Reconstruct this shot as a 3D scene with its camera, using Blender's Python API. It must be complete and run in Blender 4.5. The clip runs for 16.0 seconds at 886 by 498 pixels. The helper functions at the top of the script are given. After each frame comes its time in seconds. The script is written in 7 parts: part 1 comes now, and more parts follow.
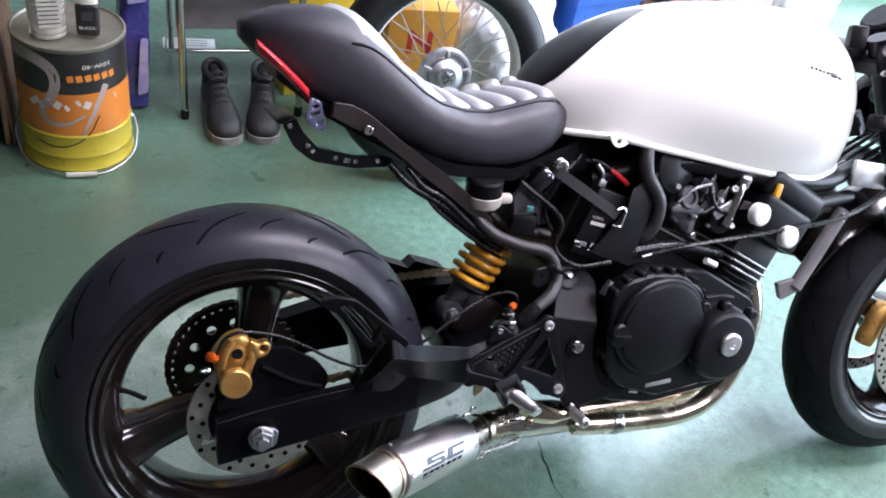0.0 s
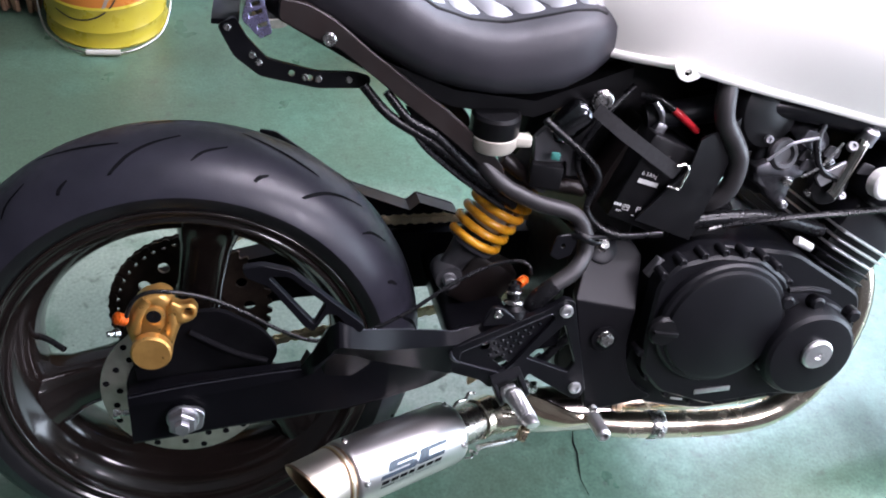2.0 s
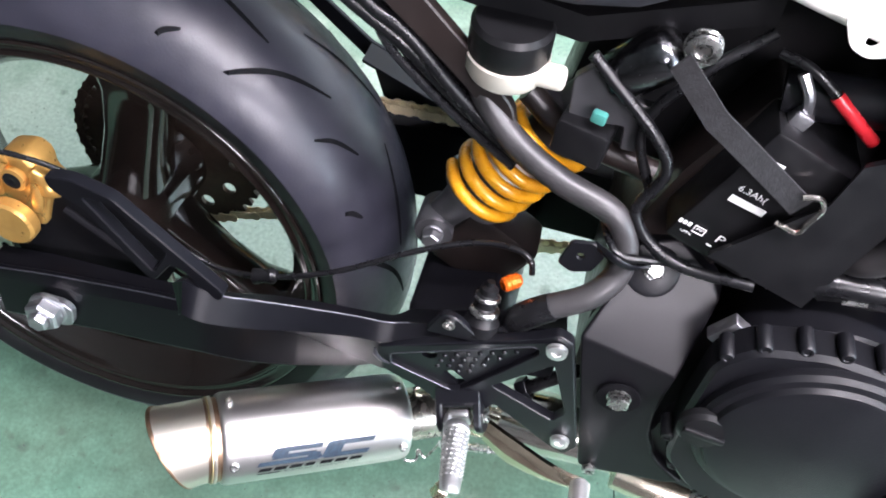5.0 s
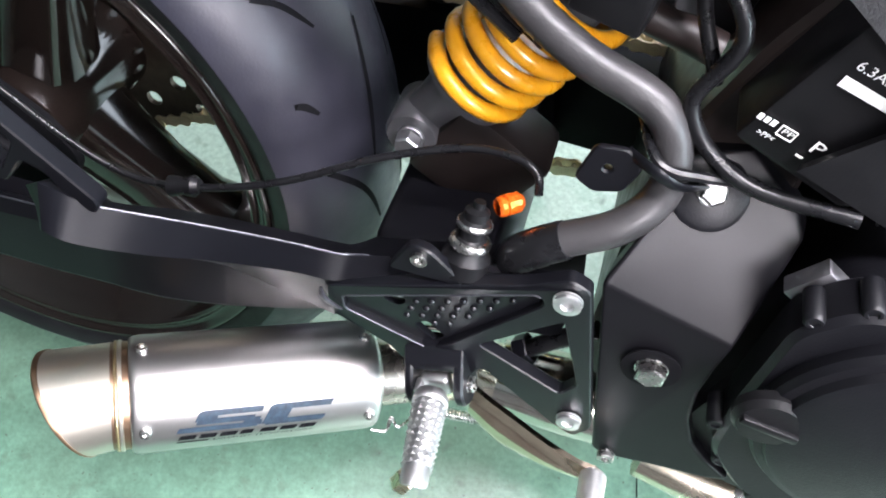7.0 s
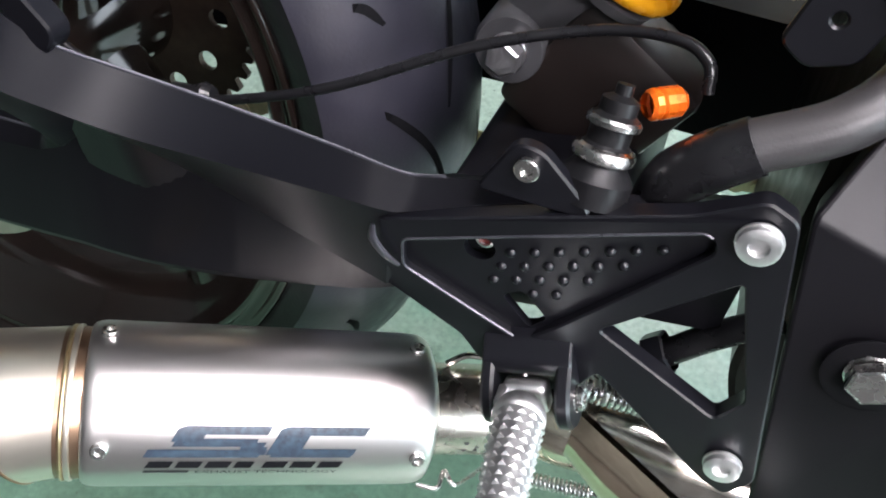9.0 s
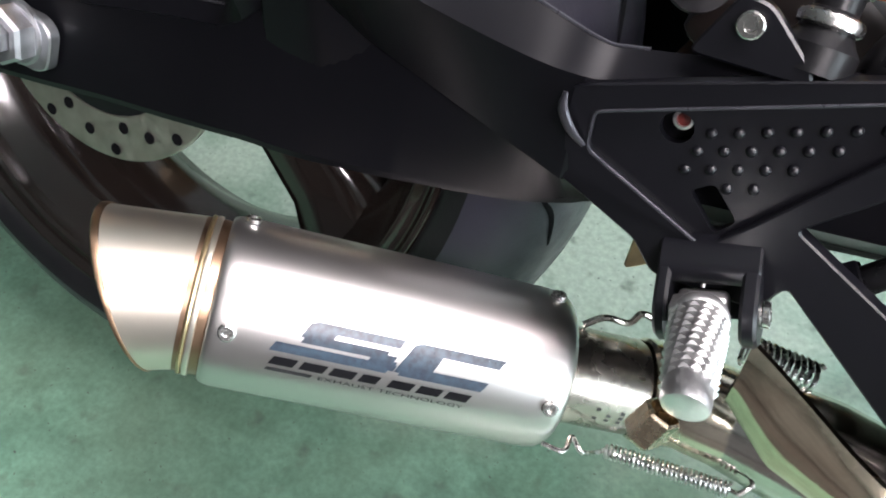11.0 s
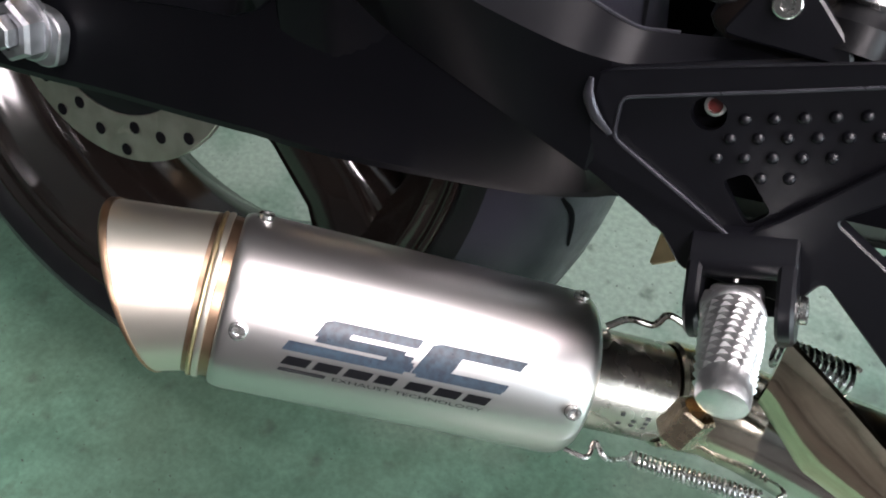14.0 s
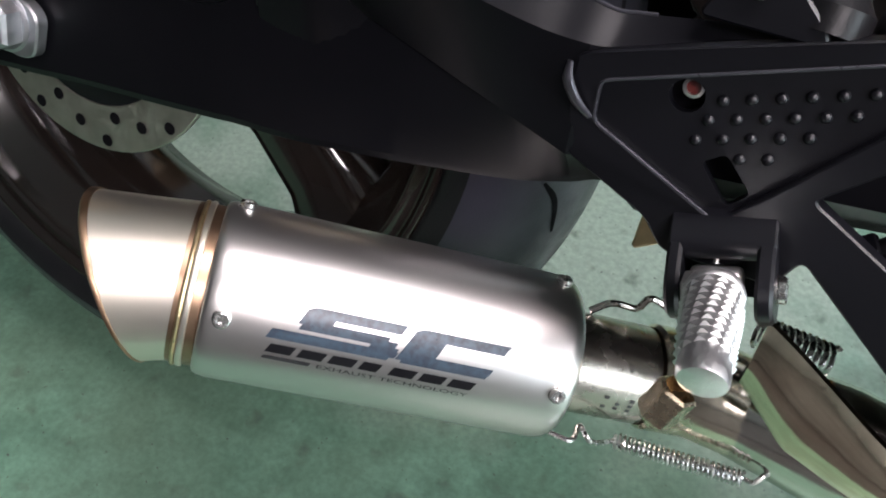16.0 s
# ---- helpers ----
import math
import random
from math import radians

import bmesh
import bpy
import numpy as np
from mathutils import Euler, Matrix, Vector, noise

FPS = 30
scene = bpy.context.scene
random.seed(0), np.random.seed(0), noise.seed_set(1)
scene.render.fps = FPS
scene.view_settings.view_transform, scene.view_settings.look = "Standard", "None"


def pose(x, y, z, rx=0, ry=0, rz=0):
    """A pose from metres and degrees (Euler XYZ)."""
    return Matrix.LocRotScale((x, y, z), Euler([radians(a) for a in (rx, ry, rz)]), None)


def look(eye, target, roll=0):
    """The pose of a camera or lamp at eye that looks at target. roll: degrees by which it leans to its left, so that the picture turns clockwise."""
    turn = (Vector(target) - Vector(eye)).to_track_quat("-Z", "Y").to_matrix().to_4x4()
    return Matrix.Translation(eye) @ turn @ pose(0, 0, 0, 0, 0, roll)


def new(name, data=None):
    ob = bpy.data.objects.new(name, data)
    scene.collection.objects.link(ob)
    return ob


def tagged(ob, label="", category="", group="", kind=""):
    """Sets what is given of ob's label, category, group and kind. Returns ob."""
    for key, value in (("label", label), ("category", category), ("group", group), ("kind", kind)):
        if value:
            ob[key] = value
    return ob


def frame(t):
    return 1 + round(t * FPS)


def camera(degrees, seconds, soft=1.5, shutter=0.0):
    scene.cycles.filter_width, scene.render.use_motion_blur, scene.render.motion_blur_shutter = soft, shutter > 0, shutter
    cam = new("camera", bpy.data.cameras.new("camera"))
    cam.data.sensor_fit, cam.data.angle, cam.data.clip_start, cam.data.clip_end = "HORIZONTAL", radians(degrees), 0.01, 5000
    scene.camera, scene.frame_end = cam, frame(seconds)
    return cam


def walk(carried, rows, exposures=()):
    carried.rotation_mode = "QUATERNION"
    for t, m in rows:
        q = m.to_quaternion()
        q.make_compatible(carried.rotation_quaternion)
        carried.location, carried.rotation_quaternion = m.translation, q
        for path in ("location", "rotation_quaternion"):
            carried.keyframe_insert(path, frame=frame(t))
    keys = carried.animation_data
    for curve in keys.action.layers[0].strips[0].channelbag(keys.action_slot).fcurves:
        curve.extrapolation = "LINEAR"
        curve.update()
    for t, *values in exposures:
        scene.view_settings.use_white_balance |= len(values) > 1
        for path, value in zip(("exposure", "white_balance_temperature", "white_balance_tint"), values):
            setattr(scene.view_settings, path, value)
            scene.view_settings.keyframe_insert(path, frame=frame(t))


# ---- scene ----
cam = camera(54.6, 16.0, soft=1.9)
PATH = [
    (0, (-0.196, -0.904, 1.408), (0.548, 0.489, 0.181), 12.9),
    (0.5, (-0.045, -0.895, 1.404), (0.508, 0.579, 0.17), 10.4),
    (1, (0.026, -0.856, 1.38), (0.486, 0.608, 0.097), 8.4),
    (1.5, (0.052, -0.74, 1.334), (0.51, 0.643, -0.036), 9.5),
    (2, (0.086, -0.663, 1.302), (0.535, 0.611, -0.173), 12.0),
    (2.5, (0.201, -0.625, 1.289), (0.446, 0.628, -0.251), 10.5),
    (3, (0.283, -0.603, 1.275), (0.367, 0.622, -0.305), 8.0),
    (3.2, (0.298, -0.584, 1.266), (0.348, 0.609, -0.338), 7.3),
    (5.3, (0.41, -0.265, 1.091), (0.243, 0.5, -0.75), 3.4),
    (5.5, (0.409, -0.251, 1.054), (0.218, 0.482, -0.797), 2.0),
    (6, (0.392, -0.248, 1.013), (0.208, 0.432, -0.859), 0.5),
    (6.5, (0.389, -0.247, 0.976), (0.268, 0.417, -0.907), 3.8),
    (7, (0.433, -0.229, 0.956), (0.272, 0.447, -0.919), 2.9),
    (7.5, (0.43, -0.245, 0.899), (0.186, 0.434, -0.967), -2.1),
    (8, (0.421, -0.245, 0.838), (0.143, 0.453, -1.016), -3.6),
    (8.5, (0.422, -0.24, 0.796), (0.145, 0.587, -1.004), -0.3),
    (9, (0.413, -0.26, 0.756), (0.092, 0.685, -0.977), 1.7),
    (9.5, (0.391, -0.296, 0.712), (-0.027, 0.757, -0.936), 2.7),
    (10, (0.397, -0.324, 0.681), (-0.108, 0.779, -0.909), 2.4),
    (10.2, (0.399, -0.343, 0.685), (-0.106, 0.772, -0.896), 3.0),
    (12.3, (0.39, -0.355, 0.655), (-0.193, 0.783, -0.884), 2.6),
    (12.5, (0.389, -0.355, 0.655), (-0.186, 0.784, -0.886), 2.6),
    (13, (0.394, -0.354, 0.658), (-0.182, 0.786, -0.881), 2.4),
    (13.5, (0.395, -0.351, 0.658), (-0.184, 0.788, -0.88), 2.2),
    (14, (0.394, -0.352, 0.658), (-0.182, 0.798, -0.874), 2.3),
    (14.5, (0.39, -0.352, 0.655), (-0.165, 0.813, -0.874), 3.1),
    (15, (0.396, -0.348, 0.659), (-0.154, 0.816, -0.871), 2.8),
    (15.5, (0.397, -0.347, 0.655), (-0.146, 0.809, -0.884), 2.7),
    (16, (0.397, -0.353, 0.657), (-0.145, 0.797, -0.888), 2.6),
]
# the clip's camera brightens its picture over the dark parts
EXPOSURES = [(0, 0.05, 6150, 18), (1.5, 0.12, 6150, 18), (3, 0.75, 6200, 16), (5.5, 1.22, 6350, 11), (7.5, 1.3, 6400, 8), (9.0, 0.97, 6550, 9), (10.0, 1.12, 6650, 9), (12.5, 0.38, 6750, 11), (16, 0.38, 6750, 11)]
walk(cam, [(t, look(eye, target, roll)) for t, eye, target, roll in PATH], EXPOSURES)

# ---- world, sun and large lights ----
world = bpy.data.worlds.new("sky")
scene.world = world
world.use_nodes = True
wn, wl = world.node_tree.nodes, world.node_tree.links
sky = wn.new("ShaderNodeTexSky")
sky.sky_type, sky.sun_disc = "NISHITA", False
sky.sun_elevation, sky.sun_rotation = radians(48), radians(140)
wn["Background"].inputs[1].default_value = 0.12
wl.new(sky.outputs[0], wn["Background"].inputs[0])

sun = new("sun", bpy.data.lights.new("sun", "SUN"))
sun.data.energy, sun.data.angle, sun.data.color = 2.5, radians(0.6), (1.0, 0.95, 0.88)
sun.matrix_world = look((3, -4, 6), (0, 0, 0))


def area_lamp(name, eye, target, sx, sy, power, color):
    lamp = new(name, bpy.data.lights.new(name, "AREA"))
    lamp.data.shape, lamp.data.size, lamp.data.size_y = "RECTANGLE", sx, sy
    lamp.data.energy, lamp.data.color = power, color
    lamp.matrix_world = look(eye, target)
    return lamp


# ---- materials ----
MATS = {}


def noise_mix(nt, c1, c2, scale, detail=4.0, lo=0.35, hi=0.65, coords="Object"):
    n, l = nt.nodes, nt.links
    tc = n.new("ShaderNodeTexCoord")
    nz = n.new("ShaderNodeTexNoise")
    nz.inputs["Scale"].default_value, nz.inputs["Detail"].default_value = scale, detail
    l.new(tc.outputs[coords], nz.inputs["Vector"])
    rp = n.new("ShaderNodeValToRGB")
    rp.color_ramp.elements[0].position, rp.color_ramp.elements[1].position = lo, hi
    rp.color_ramp.elements[0].color, rp.color_ramp.elements[1].color = (*c1, 1), (*c2, 1)
    l.new(nz.outputs["Fac"], rp.inputs["Fac"])
    return rp, nz, tc


def mat(name, c1, c2=None, rough=0.5, metal=0.0, scale=30.0, bump=0.0, bscale=200.0, rvar=0.08, coat=0.0, spec=0.5, trans=0.0):
    """A surface with two scales of colour, uneven gloss and fine relief."""
    if name in MATS:
        return MATS[name]
    m = bpy.data.materials.new(name)
    m.use_nodes = True
    nt = m.node_tree
    b = nt.nodes["Principled BSDF"]
    c2 = c2 or tuple(v * 0.75 for v in c1)
    rp, nz, tc = noise_mix(nt, c1, c2, scale)
    nt.links.new(rp.outputs[0], b.inputs["Base Color"])
    b.inputs["Metallic"].default_value = metal
    b.inputs["Coat Weight"].default_value = coat
    b.inputs["Coat Roughness"].default_value = 0.06
    b.inputs["Specular IOR Level"].default_value = spec
    b.inputs["Transmission Weight"].default_value = trans
    rn = nt.nodes.new("ShaderNodeTexNoise")
    rn.inputs["Scale"].default_value, rn.inputs["Detail"].default_value = scale * 3.1, 5
    nt.links.new(tc.outputs["Object"], rn.inputs["Vector"])
    mr = nt.nodes.new("ShaderNodeMapRange")
    mr.inputs["To Min"].default_value, mr.inputs["To Max"].default_value = max(rough - rvar, 0.02), min(rough + rvar, 1)
    mr.inputs["From Min"].default_value, mr.inputs["From Max"].default_value = 0.3, 0.7
    nt.links.new(rn.outputs["Fac"], mr.inputs["Value"])
    nt.links.new(mr.outputs[0], b.inputs["Roughness"])
    if bump:
        bn = nt.nodes.new("ShaderNodeTexNoise")
        bn.inputs["Scale"].default_value, bn.inputs["Detail"].default_value = bscale, 3
        nt.links.new(tc.outputs["Object"], bn.inputs["Vector"])
        bp = nt.nodes.new("ShaderNodeBump")
        bp.inputs["Strength"].default_value, bp.inputs["Distance"].default_value = bump, 0.001
        nt.links.new(bn.outputs["Fac"], bp.inputs["Height"])
        nt.links.new(bp.outputs[0], b.inputs["Normal"])
    MATS[name] = m
    return m


def floor_material():
    m = bpy.data.materials.new("green_floor_paint")
    m.use_nodes = True
    nt = m.node_tree
    n, l = nt.nodes, nt.links
    b = n["Principled BSDF"]
    rp, nz, tc = noise_mix(nt, (0.080, 0.170, 0.117), (0.132, 0.247, 0.183), 2.6, 9, 0.30, 0.72)
    grain, _, _ = noise_mix(nt, (0.66, 0.70, 0.68), (1.20, 1.18, 1.16), 38, 10, 0.30, 0.70)
    mul = n.new("ShaderNodeMix")
    mul.data_type, mul.blend_type = "RGBA", "MULTIPLY"
    mul.inputs["Factor"].default_value = 1.0
    l.new(rp.outputs[0], mul.inputs["A"])
    l.new(grain.outputs[0], mul.inputs["B"])
    stain, _, _ = noise_mix(nt, (0, 0, 0), (1, 1, 1), 3.1, 10, 0.44, 0.70)
    mx = n.new("ShaderNodeMix")
    mx.data_type = "RGBA"
    sc = n.new("ShaderNodeMath")
    sc.operation, sc.inputs[1].default_value = "MULTIPLY", 0.6
    l.new(stain.outputs[0], sc.inputs[0])
    l.new(sc.outputs[0], mx.inputs["Factor"])
    l.new(mul.outputs["Result"], mx.inputs["A"])
    mx.inputs["B"].default_value = (0.085, 0.125, 0.082, 1)
    # a darker, greyer mottled area round the pail and the shoes
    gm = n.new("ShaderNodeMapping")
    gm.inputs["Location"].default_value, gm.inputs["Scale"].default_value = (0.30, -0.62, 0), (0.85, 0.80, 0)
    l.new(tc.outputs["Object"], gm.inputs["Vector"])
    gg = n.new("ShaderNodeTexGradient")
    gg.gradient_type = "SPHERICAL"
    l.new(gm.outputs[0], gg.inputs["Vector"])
    mottle, _, _ = noise_mix(nt, (0.45, 0.45, 0.45), (1.5, 1.5, 1.5), 4.2, 9, 0.3, 0.7)
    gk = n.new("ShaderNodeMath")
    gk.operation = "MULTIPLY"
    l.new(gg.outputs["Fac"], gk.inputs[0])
    l.new(mottle.outputs[0], gk.inputs[1])
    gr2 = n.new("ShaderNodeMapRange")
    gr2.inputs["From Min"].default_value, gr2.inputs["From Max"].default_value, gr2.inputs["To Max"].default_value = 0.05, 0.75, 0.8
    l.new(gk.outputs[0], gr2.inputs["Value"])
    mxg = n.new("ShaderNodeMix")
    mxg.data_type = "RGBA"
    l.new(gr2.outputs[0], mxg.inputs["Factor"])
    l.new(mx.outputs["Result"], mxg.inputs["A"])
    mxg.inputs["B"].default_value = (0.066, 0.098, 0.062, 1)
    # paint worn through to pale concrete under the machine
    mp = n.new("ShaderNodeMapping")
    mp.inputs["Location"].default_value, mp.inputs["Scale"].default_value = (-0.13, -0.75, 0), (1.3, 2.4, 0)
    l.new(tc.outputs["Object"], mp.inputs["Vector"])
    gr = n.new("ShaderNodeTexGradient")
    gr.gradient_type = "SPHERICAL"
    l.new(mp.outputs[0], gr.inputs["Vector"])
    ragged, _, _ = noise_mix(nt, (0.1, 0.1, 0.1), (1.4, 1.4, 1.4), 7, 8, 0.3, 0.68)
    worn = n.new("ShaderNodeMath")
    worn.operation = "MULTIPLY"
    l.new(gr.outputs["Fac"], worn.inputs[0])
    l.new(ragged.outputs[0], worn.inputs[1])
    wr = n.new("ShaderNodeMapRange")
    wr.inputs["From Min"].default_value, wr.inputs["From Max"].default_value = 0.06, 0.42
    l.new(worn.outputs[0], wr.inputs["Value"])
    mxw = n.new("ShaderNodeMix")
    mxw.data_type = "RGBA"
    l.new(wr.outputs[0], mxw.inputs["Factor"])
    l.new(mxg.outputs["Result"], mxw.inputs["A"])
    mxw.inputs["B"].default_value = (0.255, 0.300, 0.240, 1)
    spots, _, _ = noise_mix(nt, (0, 0, 0), (0.6, 0.6, 0.6), 34, 6, 0.60, 0.72)
    mx2 = n.new("ShaderNodeMix")
    mx2.data_type = "RGBA"
    l.new(spots.outputs[0], mx2.inputs["Factor"])
    l.new(mxw.outputs["Result"], mx2.inputs["A"])
    mx2.inputs["B"].default_value = (0.055, 0.070, 0.052, 1)
    fine, _, _ = noise_mix(nt, (0.80, 0.82, 0.82), (1.14, 1.12, 1.12), 170, 4, 0.32, 0.68)
    mul2 = n.new("ShaderNodeMix")
    mul2.data_type, mul2.blend_type = "RGBA", "MULTIPLY"
    mul2.inputs["Factor"].default_value = 1.0
    l.new(mx2.outputs["Result"], mul2.inputs["A"])
    l.new(fine.outputs[0], mul2.inputs["B"])
    dots, _, _ = noise_mix(nt, (0, 0, 0), (1, 1, 1), 210, 2, 0.69, 0.74)
    mx3 = n.new("ShaderNodeMix")
    mx3.data_type = "RGBA"
    l.new(dots.outputs[0], mx3.inputs["Factor"])
    l.new(mul2.outputs["Result"], mx3.inputs["A"])
    mx3.inputs["B"].default_value = (0.045, 0.050, 0.042, 1)
    l.new(mx3.outputs["Result"], b.inputs["Base Color"])
    rr, _, _ = noise_mix(nt, (0.27, 0.27, 0.27), (0.40, 0.40, 0.40), 7, 8, 0.3, 0.7)
    l.new(rr.outputs[0], b.inputs["Roughness"])
    b.inputs["Specular IOR Level"].default_value = 0.65
    bn = n.new("ShaderNodeTexNoise")
    bn.inputs["Scale"].default_value, bn.inputs["Detail"].default_value = 70, 6
    l.new(tc.outputs["Object"], bn.inputs["Vector"])
    bp = n.new("ShaderNodeBump")
    bp.inputs["Strength"].default_value, bp.inputs["Distance"].default_value = 0.25, 0.002
    l.new(bn.outputs["Fac"], bp.inputs["Height"])
    l.new(bp.outputs[0], b.inputs["Normal"])
    return m


def brushed(name, c1, c2, rough, axis=(300, 12, 12)):
    """Brushed metal: fine streaks along one direction."""
    m = mat(name, c1, c2, rough, 1.0, scale=6, rvar=0.02)
    nt = m.node_tree
    n, l = nt.nodes, nt.links
    tc = n.new("ShaderNodeTexCoord")
    mp = n.new("ShaderNodeMapping")
    mp.inputs["Scale"].default_value = axis
    nz = n.new("ShaderNodeTexNoise")
    nz.inputs["Scale"].default_value, nz.inputs["Detail"].default_value = 8, 4
    l.new(tc.outputs["Object"], mp.inputs["Vector"])
    l.new(mp.outputs[0], nz.inputs["Vector"])
    mr = n.new("ShaderNodeMapRange")
    mr.inputs["From Min"].default_value, mr.inputs["From Max"].default_value = 0.3, 0.7
    mr.inputs["To Min"].default_value, mr.inputs["To Max"].default_value = rough - 0.012, rough + 0.015
    l.new(nz.outputs["Fac"], mr.inputs["Value"])
    l.new(mr.outputs[0], n["Principled BSDF"].inputs["Roughness"])
    return m


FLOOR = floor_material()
ARMBLACK = mat("black_anodised_arm", (0.0036, 0.0036, 0.0048), (0.0050, 0.0050, 0.0064), 0.33, scale=14, spec=0.078, bump=0.02, bscale=900, rvar=0.015)
SATIN = mat("satin_black_paint", (0.0034, 0.0035, 0.0050), (0.0046, 0.0047, 0.0064), 0.32, scale=14, spec=0.32, bump=0.03, bscale=900, rvar=0.015)
COVER = mat("satin_black_cover_paint", (0.0032, 0.0031, 0.0042), (0.0046, 0.0044, 0.0058), 0.40, scale=14, spec=0.24, bump=0.04, bscale=900, rvar=0.015)
CASE = mat("matt_black_engine_paint", (0.0036, 0.0037, 0.0052), (0.0052, 0.0053, 0.0070), 0.41, spec=0.30, rvar=0.02, scale=20, bump=0.15, bscale=700)
# paler than the black paint: edge highlights put into the colour
EDGE_GLINT = mat("satin_edge_highlight", (0.055, 0.055, 0.065), (0.035, 0.035, 0.043), 0.34, 0.5, scale=60)
GLOSS = mat("gloss_black_rim", (0.0076, 0.0056, 0.0049), (0.0115, 0.0080, 0.0067), 0.14, scale=12, spec=0.55, coat=0.15, rvar=0.02)
DARK = mat("dark_frame_paint", (0.010, 0.0075, 0.0070), (0.017, 0.012, 0.011), 0.40, scale=18, spec=0.4)
RUBBER = mat("tyre_rubber", (0.014, 0.0140, 0.0205), (0.021, 0.0205, 0.029), 0.39, spec=0.42, scale=24, bump=0.12, bscale=450)
WALL_RUBBER = mat("tyre_sidewall", (0.006, 0.006, 0.007), (0.009, 0.009, 0.010), 0.42, spec=0.3, scale=24, bump=0.2, bscale=500)
FRONT_RUBBER = mat("front_tyre_rubber", (0.006, 0.006, 0.007), (0.009, 0.009, 0.011), 0.60, spec=0.08, scale=24, bump=0.12, bscale=450)
GROOVE = mat("tyre_groove", (0.003, 0.003, 0.004), (0.005, 0.005, 0.006), 0.8, spec=0.08)
HOSE = mat("grey_rubber_hose", (0.022, 0.021, 0.022), (0.034, 0.032, 0.033), 0.42, scale=40, spec=0.5, bump=0.15, bscale=600)
CABLE = mat("black_cable", (0.005, 0.005, 0.006), (0.008, 0.008, 0.009), 0.30, spec=0.35, scale=40)
GOLD = mat("gold_anodised_caliper", (0.66, 0.38, 0.11), (0.52, 0.29, 0.08), 0.34, 0.7, scale=40, bump=0.2, bscale=400)
YELLOW = mat("yellow_spring_paint", (0.72, 0.34, 0.012), (0.62, 0.27, 0.012), 0.30, scale=40, coat=0.3)
ORANGE = mat("orange_anodised", (0.75, 0.13, 0.01), (0.60, 0.10, 0.01), 0.28, 0.45, scale=60)
STEEL = mat("bright_steel", (0.62, 0.61, 0.59), (0.48, 0.47, 0.46), 0.26, 1.0, scale=60, bump=0.1, bscale=500)
ZINC = mat("cast_aluminium", (0.52, 0.52, 0.54), (0.38, 0.38, 0.40), 0.42, 1.0, scale=50, bump=0.3, bscale=500)
ALU = mat("silver_peg_aluminium", (0.80, 0.80, 0.80), (0.68, 0.68, 0.68), 0.40, 1.0, scale=80, bump=0.2, bscale=900)
CHROME = mat("polished_steel", (0.66, 0.63, 0.59), (0.52, 0.47, 0.42), 0.16, 1.0, scale=25)
SLEEVE = mat("scuffed_steel_sleeve", (0.50, 0.46, 0.42), (0.38, 0.33, 0.29), 0.27, 1.0, scale=18, rvar=0.03)
BLADE = mat("polished_pedal_steel", (0.80, 0.68, 0.52), (0.62, 0.50, 0.38), 0.10, 1.0, scale=30, bump=0.25, bscale=50, rvar=0.03)
TITAN = brushed("brushed_titanium", (0.60, 0.58, 0.565), (0.54, 0.52, 0.51), 0.335)
TIP = mat("heat_tinted_titanium", (0.74, 0.69, 0.61), (0.68, 0.62, 0.53), 0.38, 1.0, scale=12, rvar=0.02)
BROWN = mat("browned_titanium", (0.36, 0.24, 0.16), (0.28, 0.18, 0.12), 0.36, 1.0, scale=40)
WELD = mat("straw_weld_bead", (0.66, 0.52, 0.30), (0.52, 0.40, 0.24), 0.34, 1.0, scale=90, bump=0.2, bscale=300)
PIPE = mat("heat_stained_pipe", (0.82, 0.74, 0.62), (0.68, 0.57, 0.44), 0.22, 1.0, scale=13)
DISC = mat("brake_disc_steel", (0.66, 0.63, 0.56), (0.54, 0.51, 0.44), 0.42, 1.0, scale=60, bump=0.2, bscale=300)
RUST = mat("worn_sprocket_steel", (0.075, 0.055, 0.042), (0.045, 0.033, 0.026), 0.5, 0.7, scale=50, bump=0.3, bscale=200)
CHAIN = mat("gold_chain_steel", (0.86, 0.74, 0.50), (0.70, 0.58, 0.38), 0.40, 0.2, scale=90)
WHITE = mat("white_pearl_paint", (0.90, 0.885, 0.825), (0.88, 0.865, 0.80), 0.22, scale=3, coat=0.5, rvar=0.04)
VINYL = mat("black_seat_vinyl", (0.026, 0.025, 0.031), (0.034, 0.032, 0.039), 0.46, spec=0.5, scale=18, bump=0.25, bscale=800)
PLEAT = mat("silver_grey_pleat_vinyl", (0.38, 0.38, 0.395), (0.33, 0.33, 0.345), 0.30, 0.2, scale=12, bump=0.05, bscale=600, rvar=0.03, coat=0.4)
PLASTIC = mat("black_plastic", (0.0045, 0.0045, 0.0052), (0.0075, 0.0075, 0.0082), 0.38, spec=0.2, scale=30, bump=0.1, bscale=700)
MILK = mat("milky_plastic", (0.52, 0.49, 0.42), (0.42, 0.39, 0.33), 0.40, scale=30)
GREYP = mat("grey_plastic", (0.050, 0.050, 0.054), (0.035, 0.035, 0.038), 0.42, scale=30)
DARKCHROME = mat("dark_bright_metal", (0.16, 0.16, 0.17), (0.11, 0.11, 0.12), 0.2, 1.0, scale=60)
CAST = mat("grey_cast_carburettor", (0.14, 0.14, 0.15), (0.075, 0.075, 0.085), 0.42, 0.85, scale=70, bump=0.4, bscale=350)
TEAL = mat("teal_connector", (0.05, 0.21, 0.18), (0.04, 0.17, 0.15), 0.4, scale=50)
RED = mat("red_plastic", (0.55, 0.02, 0.03), (0.42, 0.015, 0.02), 0.3, scale=30)
